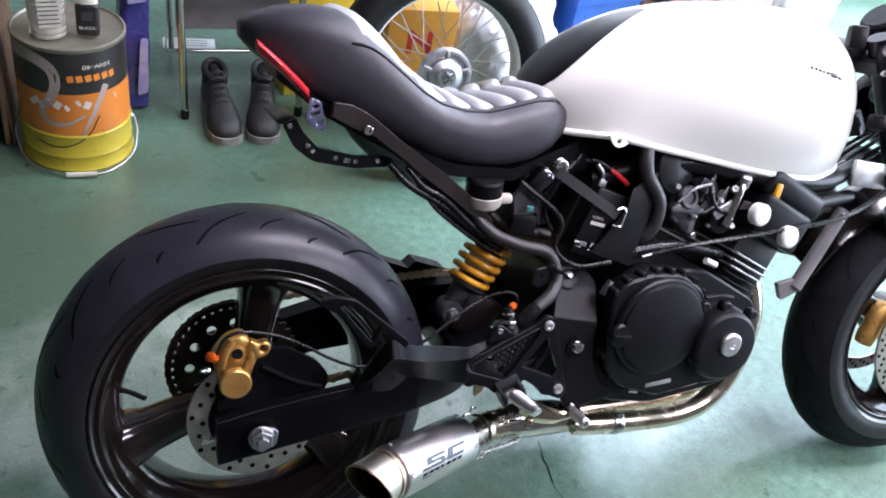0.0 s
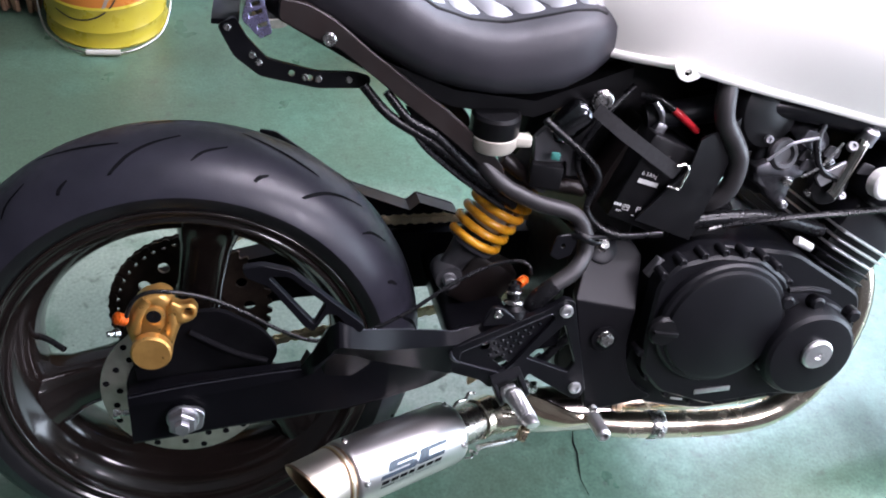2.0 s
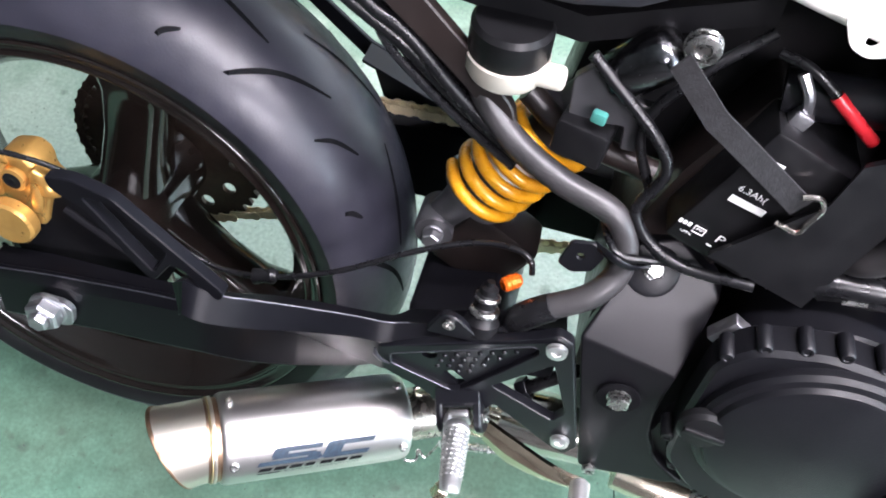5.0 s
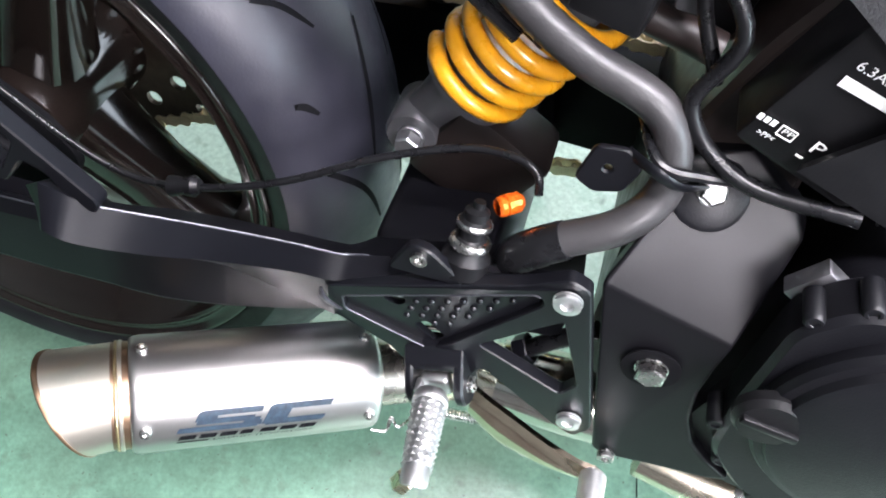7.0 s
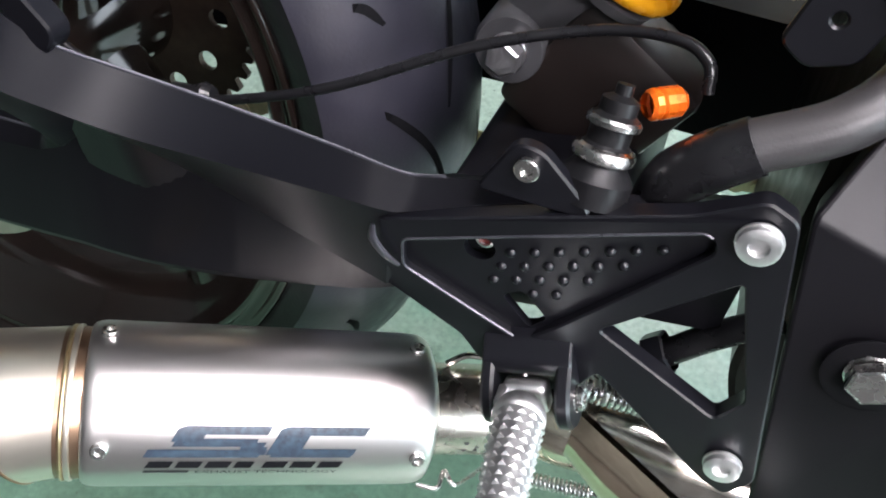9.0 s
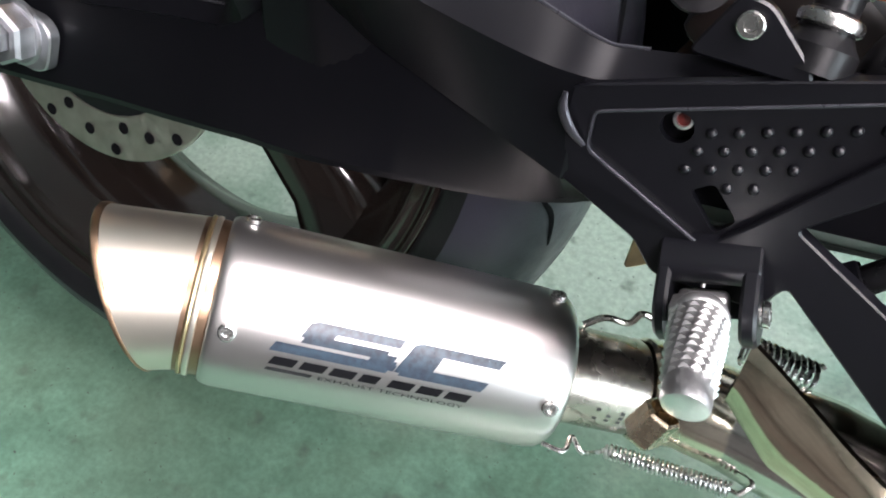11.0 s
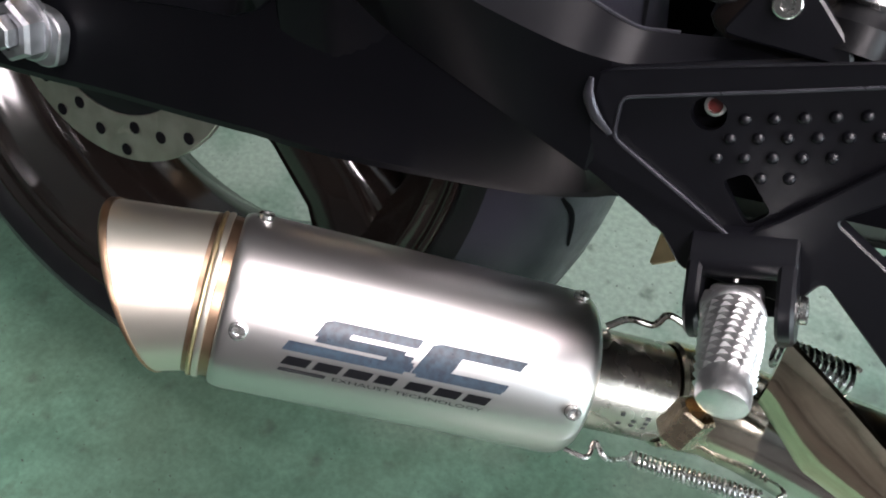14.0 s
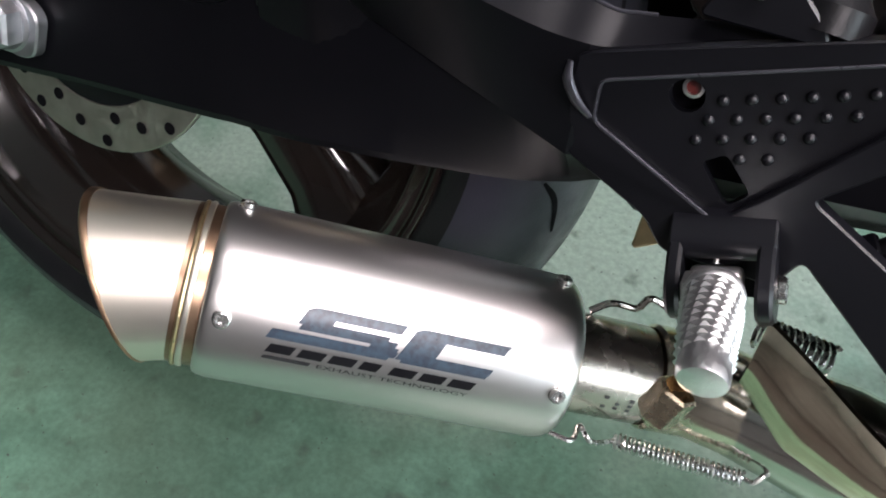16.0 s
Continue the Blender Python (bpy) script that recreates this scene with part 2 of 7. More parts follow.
BLUEALU = mat("blue_tinted_aluminium", (0.30, 0.29, 0.44), (0.22, 0.21, 0.34), 0.28, 0.8, scale=40)
MARK = mat("white_print", (0.72, 0.72, 0.70), (0.62, 0.62, 0.60), 0.5, scale=200)
BLUEBLACK = mat("blue_black_print", (0.016, 0.022, 0.035), (0.03, 0.05, 0.07), 0.35, scale=300)
TEXTM = mat("black_print", (0.010, 0.010, 0.011), (0.016, 0.016, 0.017), 0.4, scale=200)
WEB = mat("black_webbing", (0.020, 0.020, 0.022), (0.012, 0.012, 0.013), 0.6, scale=200, bump=0.4, bscale=600)


# ---- mesh tools ----
def finish(bm, name, material, smooth=True, angle=38):
    bmesh.ops.recalc_face_normals(bm, faces=bm.faces)
    me = bpy.data.meshes.new(name)
    for f in bm.faces:
        f.smooth = smooth
    for e in bm.edges:
        if len(e.link_faces) == 2 and e.calc_face_angle(0) > radians(angle):
            e.smooth = False
    bm.to_mesh(me)
    bm.free()
    me.materials.append(material)
    return me


def part(name, bm, material, parent, label="", smooth=True, angle=38):
    """Links a bmesh as one mesh object under a thing or under a part."""
    ob = new(name, finish(bm, name, material, smooth, angle))
    ob.parent = parent
    if label:
        tagged(ob, label)
    return ob


def thing(name, label, category, m=None, group="", kind=""):
    ob = new(name)
    ob.empty_display_size = 0.1
    if m is not None:
        ob.matrix_world = m
    return tagged(ob, label, category, group, kind)


def frame_of(d, hint=(0, 0, 1)):
    d = Vector(d).normalized()
    u = Vector(hint) - d * Vector(hint).dot(d)
    if u.length < 1e-4:
        u = Vector((1, 0, 0)) - d * d.x
    u.normalize()
    return d, u, d.cross(u)


def add_rings(bm, rings, cap=True, closed=False):
    rows = [[bm.verts.new(p) for p in r] for r in rings]
    n = len(rows[0])
    pairs = list(zip(rows, rows[1:])) + ([(rows[-1], rows[0])] if closed else [])
    for a, b in pairs:
        for i in range(n):
            j = (i + 1) % n
            bm.faces.new((a[i], a[j], b[j], b[i]))
    if cap and not closed:
        bm.faces.new(rows[0])
        bm.faces.new(rows[-1])
    return bm


def loft(rings, cap=True, closed=False):
    return add_rings(bmesh.new(), rings, cap, closed)


def lathe(profile, origin=(0, 0, 0), axis=(0, 1, 0), segs=48, cap=False, closed=False, bm=None):
    """Turns (radius, height) pairs round an axis."""
    d, u, v = frame_of(axis, (0, 0, 1) if abs(Vector(axis).normalized().z) < 0.9 else (1, 0, 0))
    o = Vector(origin)
    rings = [[o + d * h + (u * math.cos(a) + v * math.sin(a)) * max(r, 1e-5) for a in (2 * math.pi * k / segs for k in range(segs))] for r, h in profile]
    return add_rings(bm or bmesh.new(), rings, cap, closed)


def smooth_path(pts, steps=8):
    pts = [Vector(p) for p in pts]
    if len(pts) < 3:
        return pts
    ext = [2 * pts[0] - pts[1]] + pts + [2 * pts[-1] - pts[-2]]
    out = []
    for i in range(1, len(ext) - 2):
        p0, p1, p2, p3 = ext[i - 1:i + 3]
        for k in range(steps):
            t = k / steps
            out.append(0.5 * ((2 * p1) + (p2 - p0) * t + (2 * p0 - 5 * p1 + 4 * p2 - p3) * t * t + (3 * p1 - p0 - 3 * p2 + p3) * t ** 3))
    return out + [pts[-1]]


def tube(pts, radius, segs=12, steps=8, squash=1.0, bm=None, smooth=True):
    """A round bar swept along a smooth line; radius may be one number or one for each point given."""
    line = smooth_path(pts, steps) if smooth else [Vector(p) for p in pts]
    n = len(line)
    if isinstance(radius, (int, float)):
        rad = [radius] * n
    else:
        rad = [float(np.interp(i / (n - 1) * (len(radius) - 1), range(len(radius)), radius)) for i in range(n)]
    d, u, v = frame_of(line[1] - line[0])
    rings = []
    for i, p in enumerate(line):
        t = (line[min(i + 1, n - 1)] - line[max(i - 1, 0)]).normalized()
        u = (u - t * u.dot(t)).normalized()
        v = t.cross(u)
        rings.append([p + (u * math.cos(a) + v * math.sin(a) * squash) * rad[i] for a in (2 * math.pi * k / segs for k in range(segs))])
    return add_rings(bm or bmesh.new(), rings)


def bevelled(bm, width, segs=2, angle=30):
    es = [e for e in bm.edges if len(e.link_faces) == 2 and e.calc_face_angle(0) > radians(angle)]
    if width and es:
        bmesh.ops.bevel(bm, geom=es, offset=width, segments=segs, affect="EDGES", profile=0.5, clamp_overlap=True)
    return bm


def box(sx, sy, sz, m=None, bevel=0.003, segs=2):
    bm = bmesh.new()
    bmesh.ops.create_cube(bm, size=1, matrix=Matrix.Diagonal((sx, sy, sz, 1)))
    bevelled(bm, min(bevel, 0.3 * min(sx, sy, sz)), segs)
    if m is not None:
        bmesh.ops.transform(bm, matrix=m, verts=bm.verts)
    return bm


def plate(outer, y0, y1, holes=(), bevel=0.0015, top=None):
    """A flat plate cut to an outline of (x, z) pairs, with holes, from y0 to y1."""
    bm = bmesh.new()
    for loop in (outer, *holes):
        vs = [bm.verts.new((x, y0, z)) for x, z in loop]
        for i in range(len(vs)):
            bm.edges.new((vs[i], vs[(i + 1) % len(vs)]))
    bmesh.ops.triangle_fill(bm, use_beauty=True, use_dissolve=False, edges=bm.edges[:])
    bmesh.ops.dissolve_limit(bm, angle_limit=0.01, verts=bm.verts, edges=bm.edges)
    r = bmesh.ops.extrude_face_region(bm, geom=bm.faces[:])
    bmesh.ops.translate(bm, vec=(0, y1 - y0, 0), verts=[g for g in r["geom"] if isinstance(g, bmesh.types.BMVert)])
    bmesh.ops.recalc_face_normals(bm, faces=bm.faces)
    return bevelled(bm, bevel, 1, 40)


def ring2(cx, cz, r, n=16):
    return [(cx + r * math.cos(2 * math.pi * k / n), cz + r * math.sin(2 * math.pi * k / n)) for k in range(n)]


def bolt(parent, at, axis=(0, -1, 0), r=0.008, h=0.006, material=None, name="bolt", socket=True):
    """A hex-socket or hex-head bolt with its washer."""
    d = Vector(axis).normalized()
    bm = lathe([(r * 1.08, -0.0005), (r * 1.08, h * 0.14), (r * 1.0, h * 0.2)], at, d, 20, cap=True)
    if socket:
        lathe([(r, h * 0.3), (r, h * 0.9), (r * 0.88, h), (r * 0.5, h), (r * 0.46, h * 0.55), (0, h * 0.55)], at, d, 18, bm=bm)
    else:
        lathe([(r, h * 0.3), (r, h * 0.95), (r * 0.85, h * 1.05), (0, h * 1.05)], at, d, 6, bm=bm)
    return part(name, bm, material or STEEL, parent, "", True, 30)


def words(text, place):
    """Lettering in the built-in font; place(u, v) sets each corner, u along the line from 0 to 1, v up."""
    c = bpy.data.curves.new("words", "FONT")
    c.body, c.resolution_u = text, 2
    o = bpy.data.objects.new("words", c)
    me = bpy.data.meshes.new_from_object(o)
    bpy.data.objects.remove(o)
    bm = bmesh.new()
    bm.from_mesh(me)
    bpy.data.meshes.remove(me)
    bmesh.ops.triangulate(bm, faces=bm.faces)
    x0, x1 = min(v.co.x for v in bm.verts), max(v.co.x for v in bm.verts)
    for v in bm.verts:
        v.co = place((v.co.x - x0) / (x1 - x0), v.co.y)
    return bm


def rounded(pts, r, n=4):
    """An outline with its corners rounded."""
    out = []
    for i, p in enumerate(pts):
        p, a, b = Vector(p), Vector(pts[i - 1]), Vector(pts[(i + 1) % len(pts)])
        ra = min(r, 0.45 * (a - p).length, 0.45 * (b - p).length)
        s, e = p + (a - p).normalized() * ra, p + (b - p).normalized() * ra
        for k in range(n + 1):
            t = k / n
            out.append(tuple((1 - t) ** 2 * s + 2 * t * (1 - t) * p + t * t * e))
    return out

# ---- the room ----
def slab(name, x0, x1, y0, y1, z0, z1, material):
    bm = box(x1 - x0, y1 - y0, z1 - z0, Matrix.Translation(((x0 + x1) / 2, (y0 + y1) / 2, (z0 + z1) / 2)), 0.0)
    ob = new(name, finish(bm, name, material, False))
    return tagged(ob, kind="structure")


PLASTER = mat("grey_workshop_wall", (0.30, 0.30, 0.30), (0.22, 0.22, 0.22), 0.8, scale=3, bump=0.3, bscale=60)
CEIL = mat("grey_ceiling_board", (0.34, 0.34, 0.34), (0.28, 0.28, 0.28), 0.8, scale=2)
# unseen strip, coloured dark so the machine's black flanks mirror little light
DARK_BAY = mat("dark_unseen_floor", (0.045, 0.044, 0.042), (0.032, 0.031, 0.030), 0.8, scale=9, spec=0.15, bump=0.3, bscale=90)
tagged(slab("floor_bay", -3.5, 4.6, -4.2, -0.62, -0.15, -0.002, DARK_BAY), "unseen dark floor strip added to darken reflections")
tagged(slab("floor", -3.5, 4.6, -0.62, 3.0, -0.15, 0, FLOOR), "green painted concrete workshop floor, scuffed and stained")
tagged(slab("wall_north", -3.5, 1.5, 2.6, 2.8, 0, 2.7, PLASTER), "plain grey workshop wall beside the open shutter")
tagged(slab("wall_north_east", 4.3, 4.6, 2.6, 2.8, 0, 2.7, PLASTER), "plain grey workshop wall beside the open shutter")
tagged(slab("wall_north_lintel", 1.5, 4.3, 2.6, 2.8, 2.45, 2.7, PLASTER), "plain grey wall over the open shutter")
# walls out of view, darkened so that black plates reflect less light
DARKWALL = mat("dark_unseen_wall", (0.07, 0.068, 0.065), (0.045, 0.044, 0.042), 0.8, scale=3, bump=0.3, bscale=60)
tagged(slab("wall_west", -3.7, -3.5, -4.2, 2.8, 0, 2.7, DARKWALL), "unseen workshop wall, kept dark to darken reflections")
tagged(slab("wall_south", -3.7, 4.8, -4.4, -4.2, 0, 2.7, DARKWALL), "unseen workshop wall, kept dark to darken reflections")
tagged(slab("wall_east", 4.6, 4.8, -4.2, -2.4, 0, 2.7, PLASTER), "plain grey workshop wall")
tagged(slab("wall_east_north", 4.6, 4.8, 2.4, 2.8, 0, 2.7, PLASTER), "plain grey workshop wall")
tagged(slab("wall_east_lintel", 4.6, 4.8, -2.4, 2.4, 2.45, 2.7, PLASTER), "plain grey wall over the open shutter")
tagged(slab("ceiling", -3.7, 4.8, -4.4, 2.8, 2.7, 2.85, CEIL), "grey boarded ceiling")
tagged(slab("ground", -60, 60, -60, 60, -0.4, -0.151, mat("asphalt", (0.06, 0.06, 0.06), (0.045, 0.045, 0.045), 0.85, scale=20)), "grey asphalt yard outside")


# ---- the motorcycle; x ahead, y to its left, z up, from the rear axle ----
BIKE = thing("motorcycle", "black and white custom motorcycle leaning on its side stand", "motorcycle",
             Matrix.Translation((0.0088, 0.0567, 0.2977)) @ pose(0, 0, 0, 0, 0, -1.5) @ pose(0, 0, 0, -20.5, 0, 0))

TYRE_PROFILE = [(0.234, -0.074), (0.240, -0.083), (0.248, -0.0885), (0.259, -0.0905), (0.262, -0.0895), (0.275, -0.083), (0.289, -0.071), (0.300, -0.055),
                (0.308, -0.036), (0.313, -0.018), (0.315, 0)]
TYRE_PROFILE = TYRE_PROFILE + [(r, -h) for r, h in reversed(TYRE_PROFILE[:-1])]


def on_tyre(h, a, lift, profile):
    hs = [p[1] for p in profile]
    r = float(np.interp(h, hs, [p[0] for p in profile]))
    return Vector((math.cos(a) * (r + lift), h, math.sin(a) * (r + lift)))


def sipe(bm, pts, width, profile):
    """A tapered tread groove through (degrees, height) pairs."""
    line = smooth_path([(a, h, 0) for a, h in pts], 5)
    n = len(line)
    prev = None
    for i, p in enumerate(line):
        t = line[min(i + 1, n - 1)] - line[max(i - 1, 0)]
        k = Vector((t.x * 0.0054, t.y, 0)).normalized()
        w = width * (0.25 + 0.75 * math.sin(math.pi * min(max(i / (n - 1), 0.04), 0.96)) ** 0.6)
        du, dv = -k.y * w / 0.0054, k.x * w
        a = bm.verts.new(on_tyre(p.y + dv, radians(p.x + du), 0.0006, profile))
        b = bm.verts.new(on_tyre(p.y - dv, radians(p.x - du), 0.0006, profile))
        if prev:
            bm.faces.new((prev[0], a, b, prev[1]))
        prev = (a, b)


def make_wheel(name, label, profile, rim_half, spoke_turn, parent, spoke_w=0.075, lip=0.0, rubber=None):
    w = new(name)
    w.parent = parent
    tagged(w, label)
    split = 4
    n = len(profile)
    tread = profile[split - 1:n - split + 1]
    part("tyre", lathe(tread, segs=128), rubber or RUBBER, w, "wide worn road tyre tread")
    for side in (profile[:split], profile[n - split:]):
        part("sidewall", lathe(side, segs=128), WALL_RUBBER, w)
    g = bmesh.new()
    half = profile[len(profile) // 2 - 5][1] / -0.083
    for k in range(8):
        for s, off in ((-1, 0), (1, 22.5)):
            a = 105.8 + 45 * k + off
            for pts, gw in (([(0, 0.085), (-3.5, 0.068), (-9, 0.047), (-17, 0.029)], 0.0024), ([(-19.6, 0.068), (-22.5, 0.054), (-27.2, 0.042)], 0.0021),
                           ([(-30, 0.004), (-37, 0.018), (-44.5, 0.029), (-49, 0.034)], 0.0022), ([(-34, 0.083), (-35, 0.075), (-37.2, 0.068)], 0.0024)):
                sipe(g, [(a + p, s * q * half * 0.93) for p, q in pts], gw, profile)
    part("tread_groove", g, GROOVE, w)["kind"] = "stuff"
    h = rim_half
    prof = [(0.233, -h + 0.010), (0.2385, -h + 0.000), (0.2412, -h - 0.006), (0.2406, -h - 0.0090), (0.2385, -h - 0.0105), (0.2360, -h - 0.0095), (0.2340, -h - 0.0060), (0.2300, -h - 0.0035), (0.2268, -h - 0.0045), (0.2250, -h - 0.0062), (0.2228, -h - 0.0060), (0.2212, -h - 0.0030), (0.218, -h + 0.006),
            (0.211, -h + 0.014), (0.200, -h + 0.026), (0.193, -h + 0.040), (0.190, -0.02), (0.188, 0)]
    prof = [(r + lip, y) for r, y in prof]
    prof = prof + [(r, -y) for r, y in reversed(prof[:-1])]
    part("rim", lathe(prof, segs=128), GLOSS, w, "gloss black cast rim", angle=60)
    for k in range(3):
        a = radians(spoke_turn + 120 * k)
        er, et = Vector((math.cos(a), 0, math.sin(a))), Vector((-math.sin(a), 0, math.cos(a)))
        rings = []
        for rr, ww, hh in ((0.035, 0.9, 0.040), (0.07, 0.82, 0.036), (0.11, 0.80, 0.032), (0.16, 0.9, 0.034), (0.19, 1.15, 0.044), (0.203, 1.35, 0.052)):
            ring = []
            for m_ in range(20):
                t = 2 * math.pi * m_ / 20
                c, s = math.cos(t), math.sin(t)
                ring.append(er * rr + et * (0.5 * spoke_w * ww * math.copysign(abs(c) ** 0.55, c)) + Vector((0, 1, 0)) * (hh * math.copysign(abs(s) ** 0.7, s)))
            rings.append(ring)
        part("spoke", loft(rings), GLOSS, w)
    part("hub", lathe([(0.02, -0.085), (0.045, -0.083), (0.05, -0.07), (0.042, -0.05), (0.05, -0.03), (0.05, 0.03), (0.05, 0.07), (0.02, 0.085)], segs=40), GLOSS, w)
    return w


def brake_disc(parent, y, r0, r1, rows, material=None, n=24, cz=0.0):
    d = part("brake_disc", plate(ring2(0, cz, r1, 64), y - 0.0025, y + 0.0025, [ring2(0, cz, r0, 48)], 0.0006), material or DISC, parent, "drilled steel brake disc", True, 30)
    holes = bmesh.new()
    for rr, k0 in rows:
        for k in range(n):
            a = 2 * math.pi * (k + k0) / n
            for s in (-1, 1):
                lathe([(0.0042, s * 0.0027 + y), (0.0042, s * 0.0030 + y)], (rr * math.cos(a), 0, cz + rr * math.sin(a)), (0, 1, 0), 10, True, bm=holes)
    part("drilled_hole", holes, GROOVE, d)["kind"] = "stuff"
    return d


rear_wheel = make_wheel("rear_wheel", "black three-spoke rear wheel with a wide tyre", TYRE_PROFILE, 0.076, 80, BIKE)
brake_disc(rear_wheel, -0.114, 0.070, 0.101, ((0.078, 0), (0.086, 0.4), (0.094, 0.8)), n=10, cz=0.010)
part("disc_carrier", lathe([(0.03, -0.106), (0.08, -0.110), (0.08, -0.114), (0.03, -0.118)], segs=40), SATIN, rear_wheel)
part("valve_stem", tube([(-0.198, -0.01, 0.03), (-0.178, -0.018, 0.026), (-0.155, -0.035, 0.02)], [0.0055, 0.004, 0.004], 10), CABLE, rear_wheel)
# sprocket on the far side
teeth = []
for k in range(42 * 4):
    a = 2 * math.pi * k / 168
    teeth.append(((0.1115 if k % 4 in (1, 2) else 0.104) * math.cos(a), (0.1115 if k % 4 in (1, 2) else 0.104) * math.sin(a)))
sprocket = part("sprocket", plate(teeth, 0.088, 0.094, [ring2(0.078 * math.cos(a), 0.078 * math.sin(a), 0.0085, 12) for a in (2 * math.pi * k / 12 for k in range(12))], 0.0), RUST, BIKE, "brown worn rear sprocket with round holes", True, 30)

# chain, link by link
link_bm = bmesh.new()
for yy in (-0.0052, 0.0052):
    add = plate([(0.0062 * math.cos(t) + 0.0072 * s, 0.0062 * math.sin(t)) for s, t0, t1 in ((1, -130, 130), (-1, 50, 310)) for t in [radians(t0 + (t1 - t0) * k / 7) for k in range(8)]], yy - 0.0009, yy + 0.0009, (), 0)
    tmp = bpy.data.meshes.new("tmp")
    add.to_mesh(tmp)
    add.free()
    link_bm.from_mesh(tmp)
    bpy.data.meshes.remove(tmp)
for xx in (-0.0072, 0.0072):
    lathe([(0.0034, -0.0066), (0.0034, 0.0066)], (xx, 0, 0), (0, 1, 0), 8, True, bm=link_bm)
link_mesh = finish(link_bm, "chain_link", CHAIN, True, 30)
chain = new("chain")
chain.parent = BIKE
tagged(chain, "gold steel drive chain")
RUNS = (((0.012, 0.27, 0.36, 0.52), (0.112, 0.136, 0.139, 0.140)), ((0.020, 0.08, 0.135, 0.20, 0.52), (-0.108, -0.078, -0.059, -0.050, 0.008)))
for xs, zs in RUNS:
    x0, z0, x1, z1 = xs[0], zs[0], xs[-1], zs[-1]
    n = int(math.hypot(x1 - x0, z1 - z0) / 0.0148)
    ang = math.degrees(math.atan2(z1 - z0, x1 - x0))
    for k in range(n):
        f = k / n
        o = new("chain_link", link_mesh)
        o.parent = chain
        o.matrix_local = Matrix.Translation((x0 + (x1 - x0) * f, 0.091, float(np.interp(x0 + (x1 - x0) * f, xs, zs)))) @ pose(0, 0, 0, 0, -ang, 0) @ Matrix.Diagonal((1, 1 if k % 2 else 0.72, 1, 1))

worn_link = link_mesh.copy()
worn_link.materials.clear()
worn_link.materials.append(RUST)
for k in range(26):
    a = radians(88 + 190 * k / 25)
    o = new("chain_link", worn_link)
    o.parent = chain
    o.matrix_local = Matrix.Translation((0.1135 * math.cos(a), 0.091, 0.1135 * math.sin(a))) @ pose(0, 0, 0, 0, 90 - math.degrees(a), 0) @ Matrix.Diagonal((1, 1 if k % 2 else 0.72, 1, 1))

part("chain_guard", plate(rounded([(0.098, 0.268), (0.121, 0.264), (0.222, 0.190), (0.308, 0.158), (0.322, 0.171), (0.380, 0.152), (0.378, 0.108), (0.245, 0.112), (0.225, 0.165), (0.118, 0.248), (0.112, 0.240), (0.102, 0.246)], 0.004), 0.112, 0.118, (), 0.001), SATIN, BIKE, "black plate chain guard")
part("guard_flange", loft([[Vector((x, y, z)), Vector((x, y2, z)), Vector((x, y2, z - 0.003)), Vector((x, y, z - 0.003))] for x, y, y2, z in ((0.222, 0.080, 0.116, 0.189), (0.308, 0.078, 0.116, 0.158), (0.322, 0.078, 0.116, 0.170), (0.380, 0.078, 0.116, 0.151))]), SATIN, BIKE)

# swinging arm: the near arm bulges outwards and has a folded top
FLANK = ((-0.062, 0.05, 0.10, 0.14, 0.155, 0.178, 0.20, 0.23, 0.26, 0.30, 0.325, 0.336, 0.37, 0.47), (-0.1635, -0.168, -0.172, -0.175, -0.176, -0.176, -0.1765, -0.1755, -0.1745, -0.173, -0.172, -0.160, -0.156, -0.150),
         (0.020, 0.038, 0.050, 0.058, 0.066, 0.090, 0.0865, 0.0775, 0.069, 0.0576, 0.0505, 0.050, 0.055, 0.070))


def arm_section(x, yb, zb, yf, zf, yr, zr, inner):
    """Bottom edge, flat flank, fold and ridge of the arm at one place."""
    low = (float(np.interp(x, FLANK[0], FLANK[1])), float(np.interp(x, FLANK[0], FLANK[2])))
    return [Vector((x, p[0], p[1])) for p in ((max(inner, yb + 0.014), zb + 0.006), (yb, zb), (yb - 0.002, zb + 0.004), (low[0] + 0.0022, low[1] - 0.001), low, (yf, zf), (yr, zr), (yr + 0.0015, zr - 0.001), (inner, zr - (0.004 if x < 0.15 else 0.020)))]


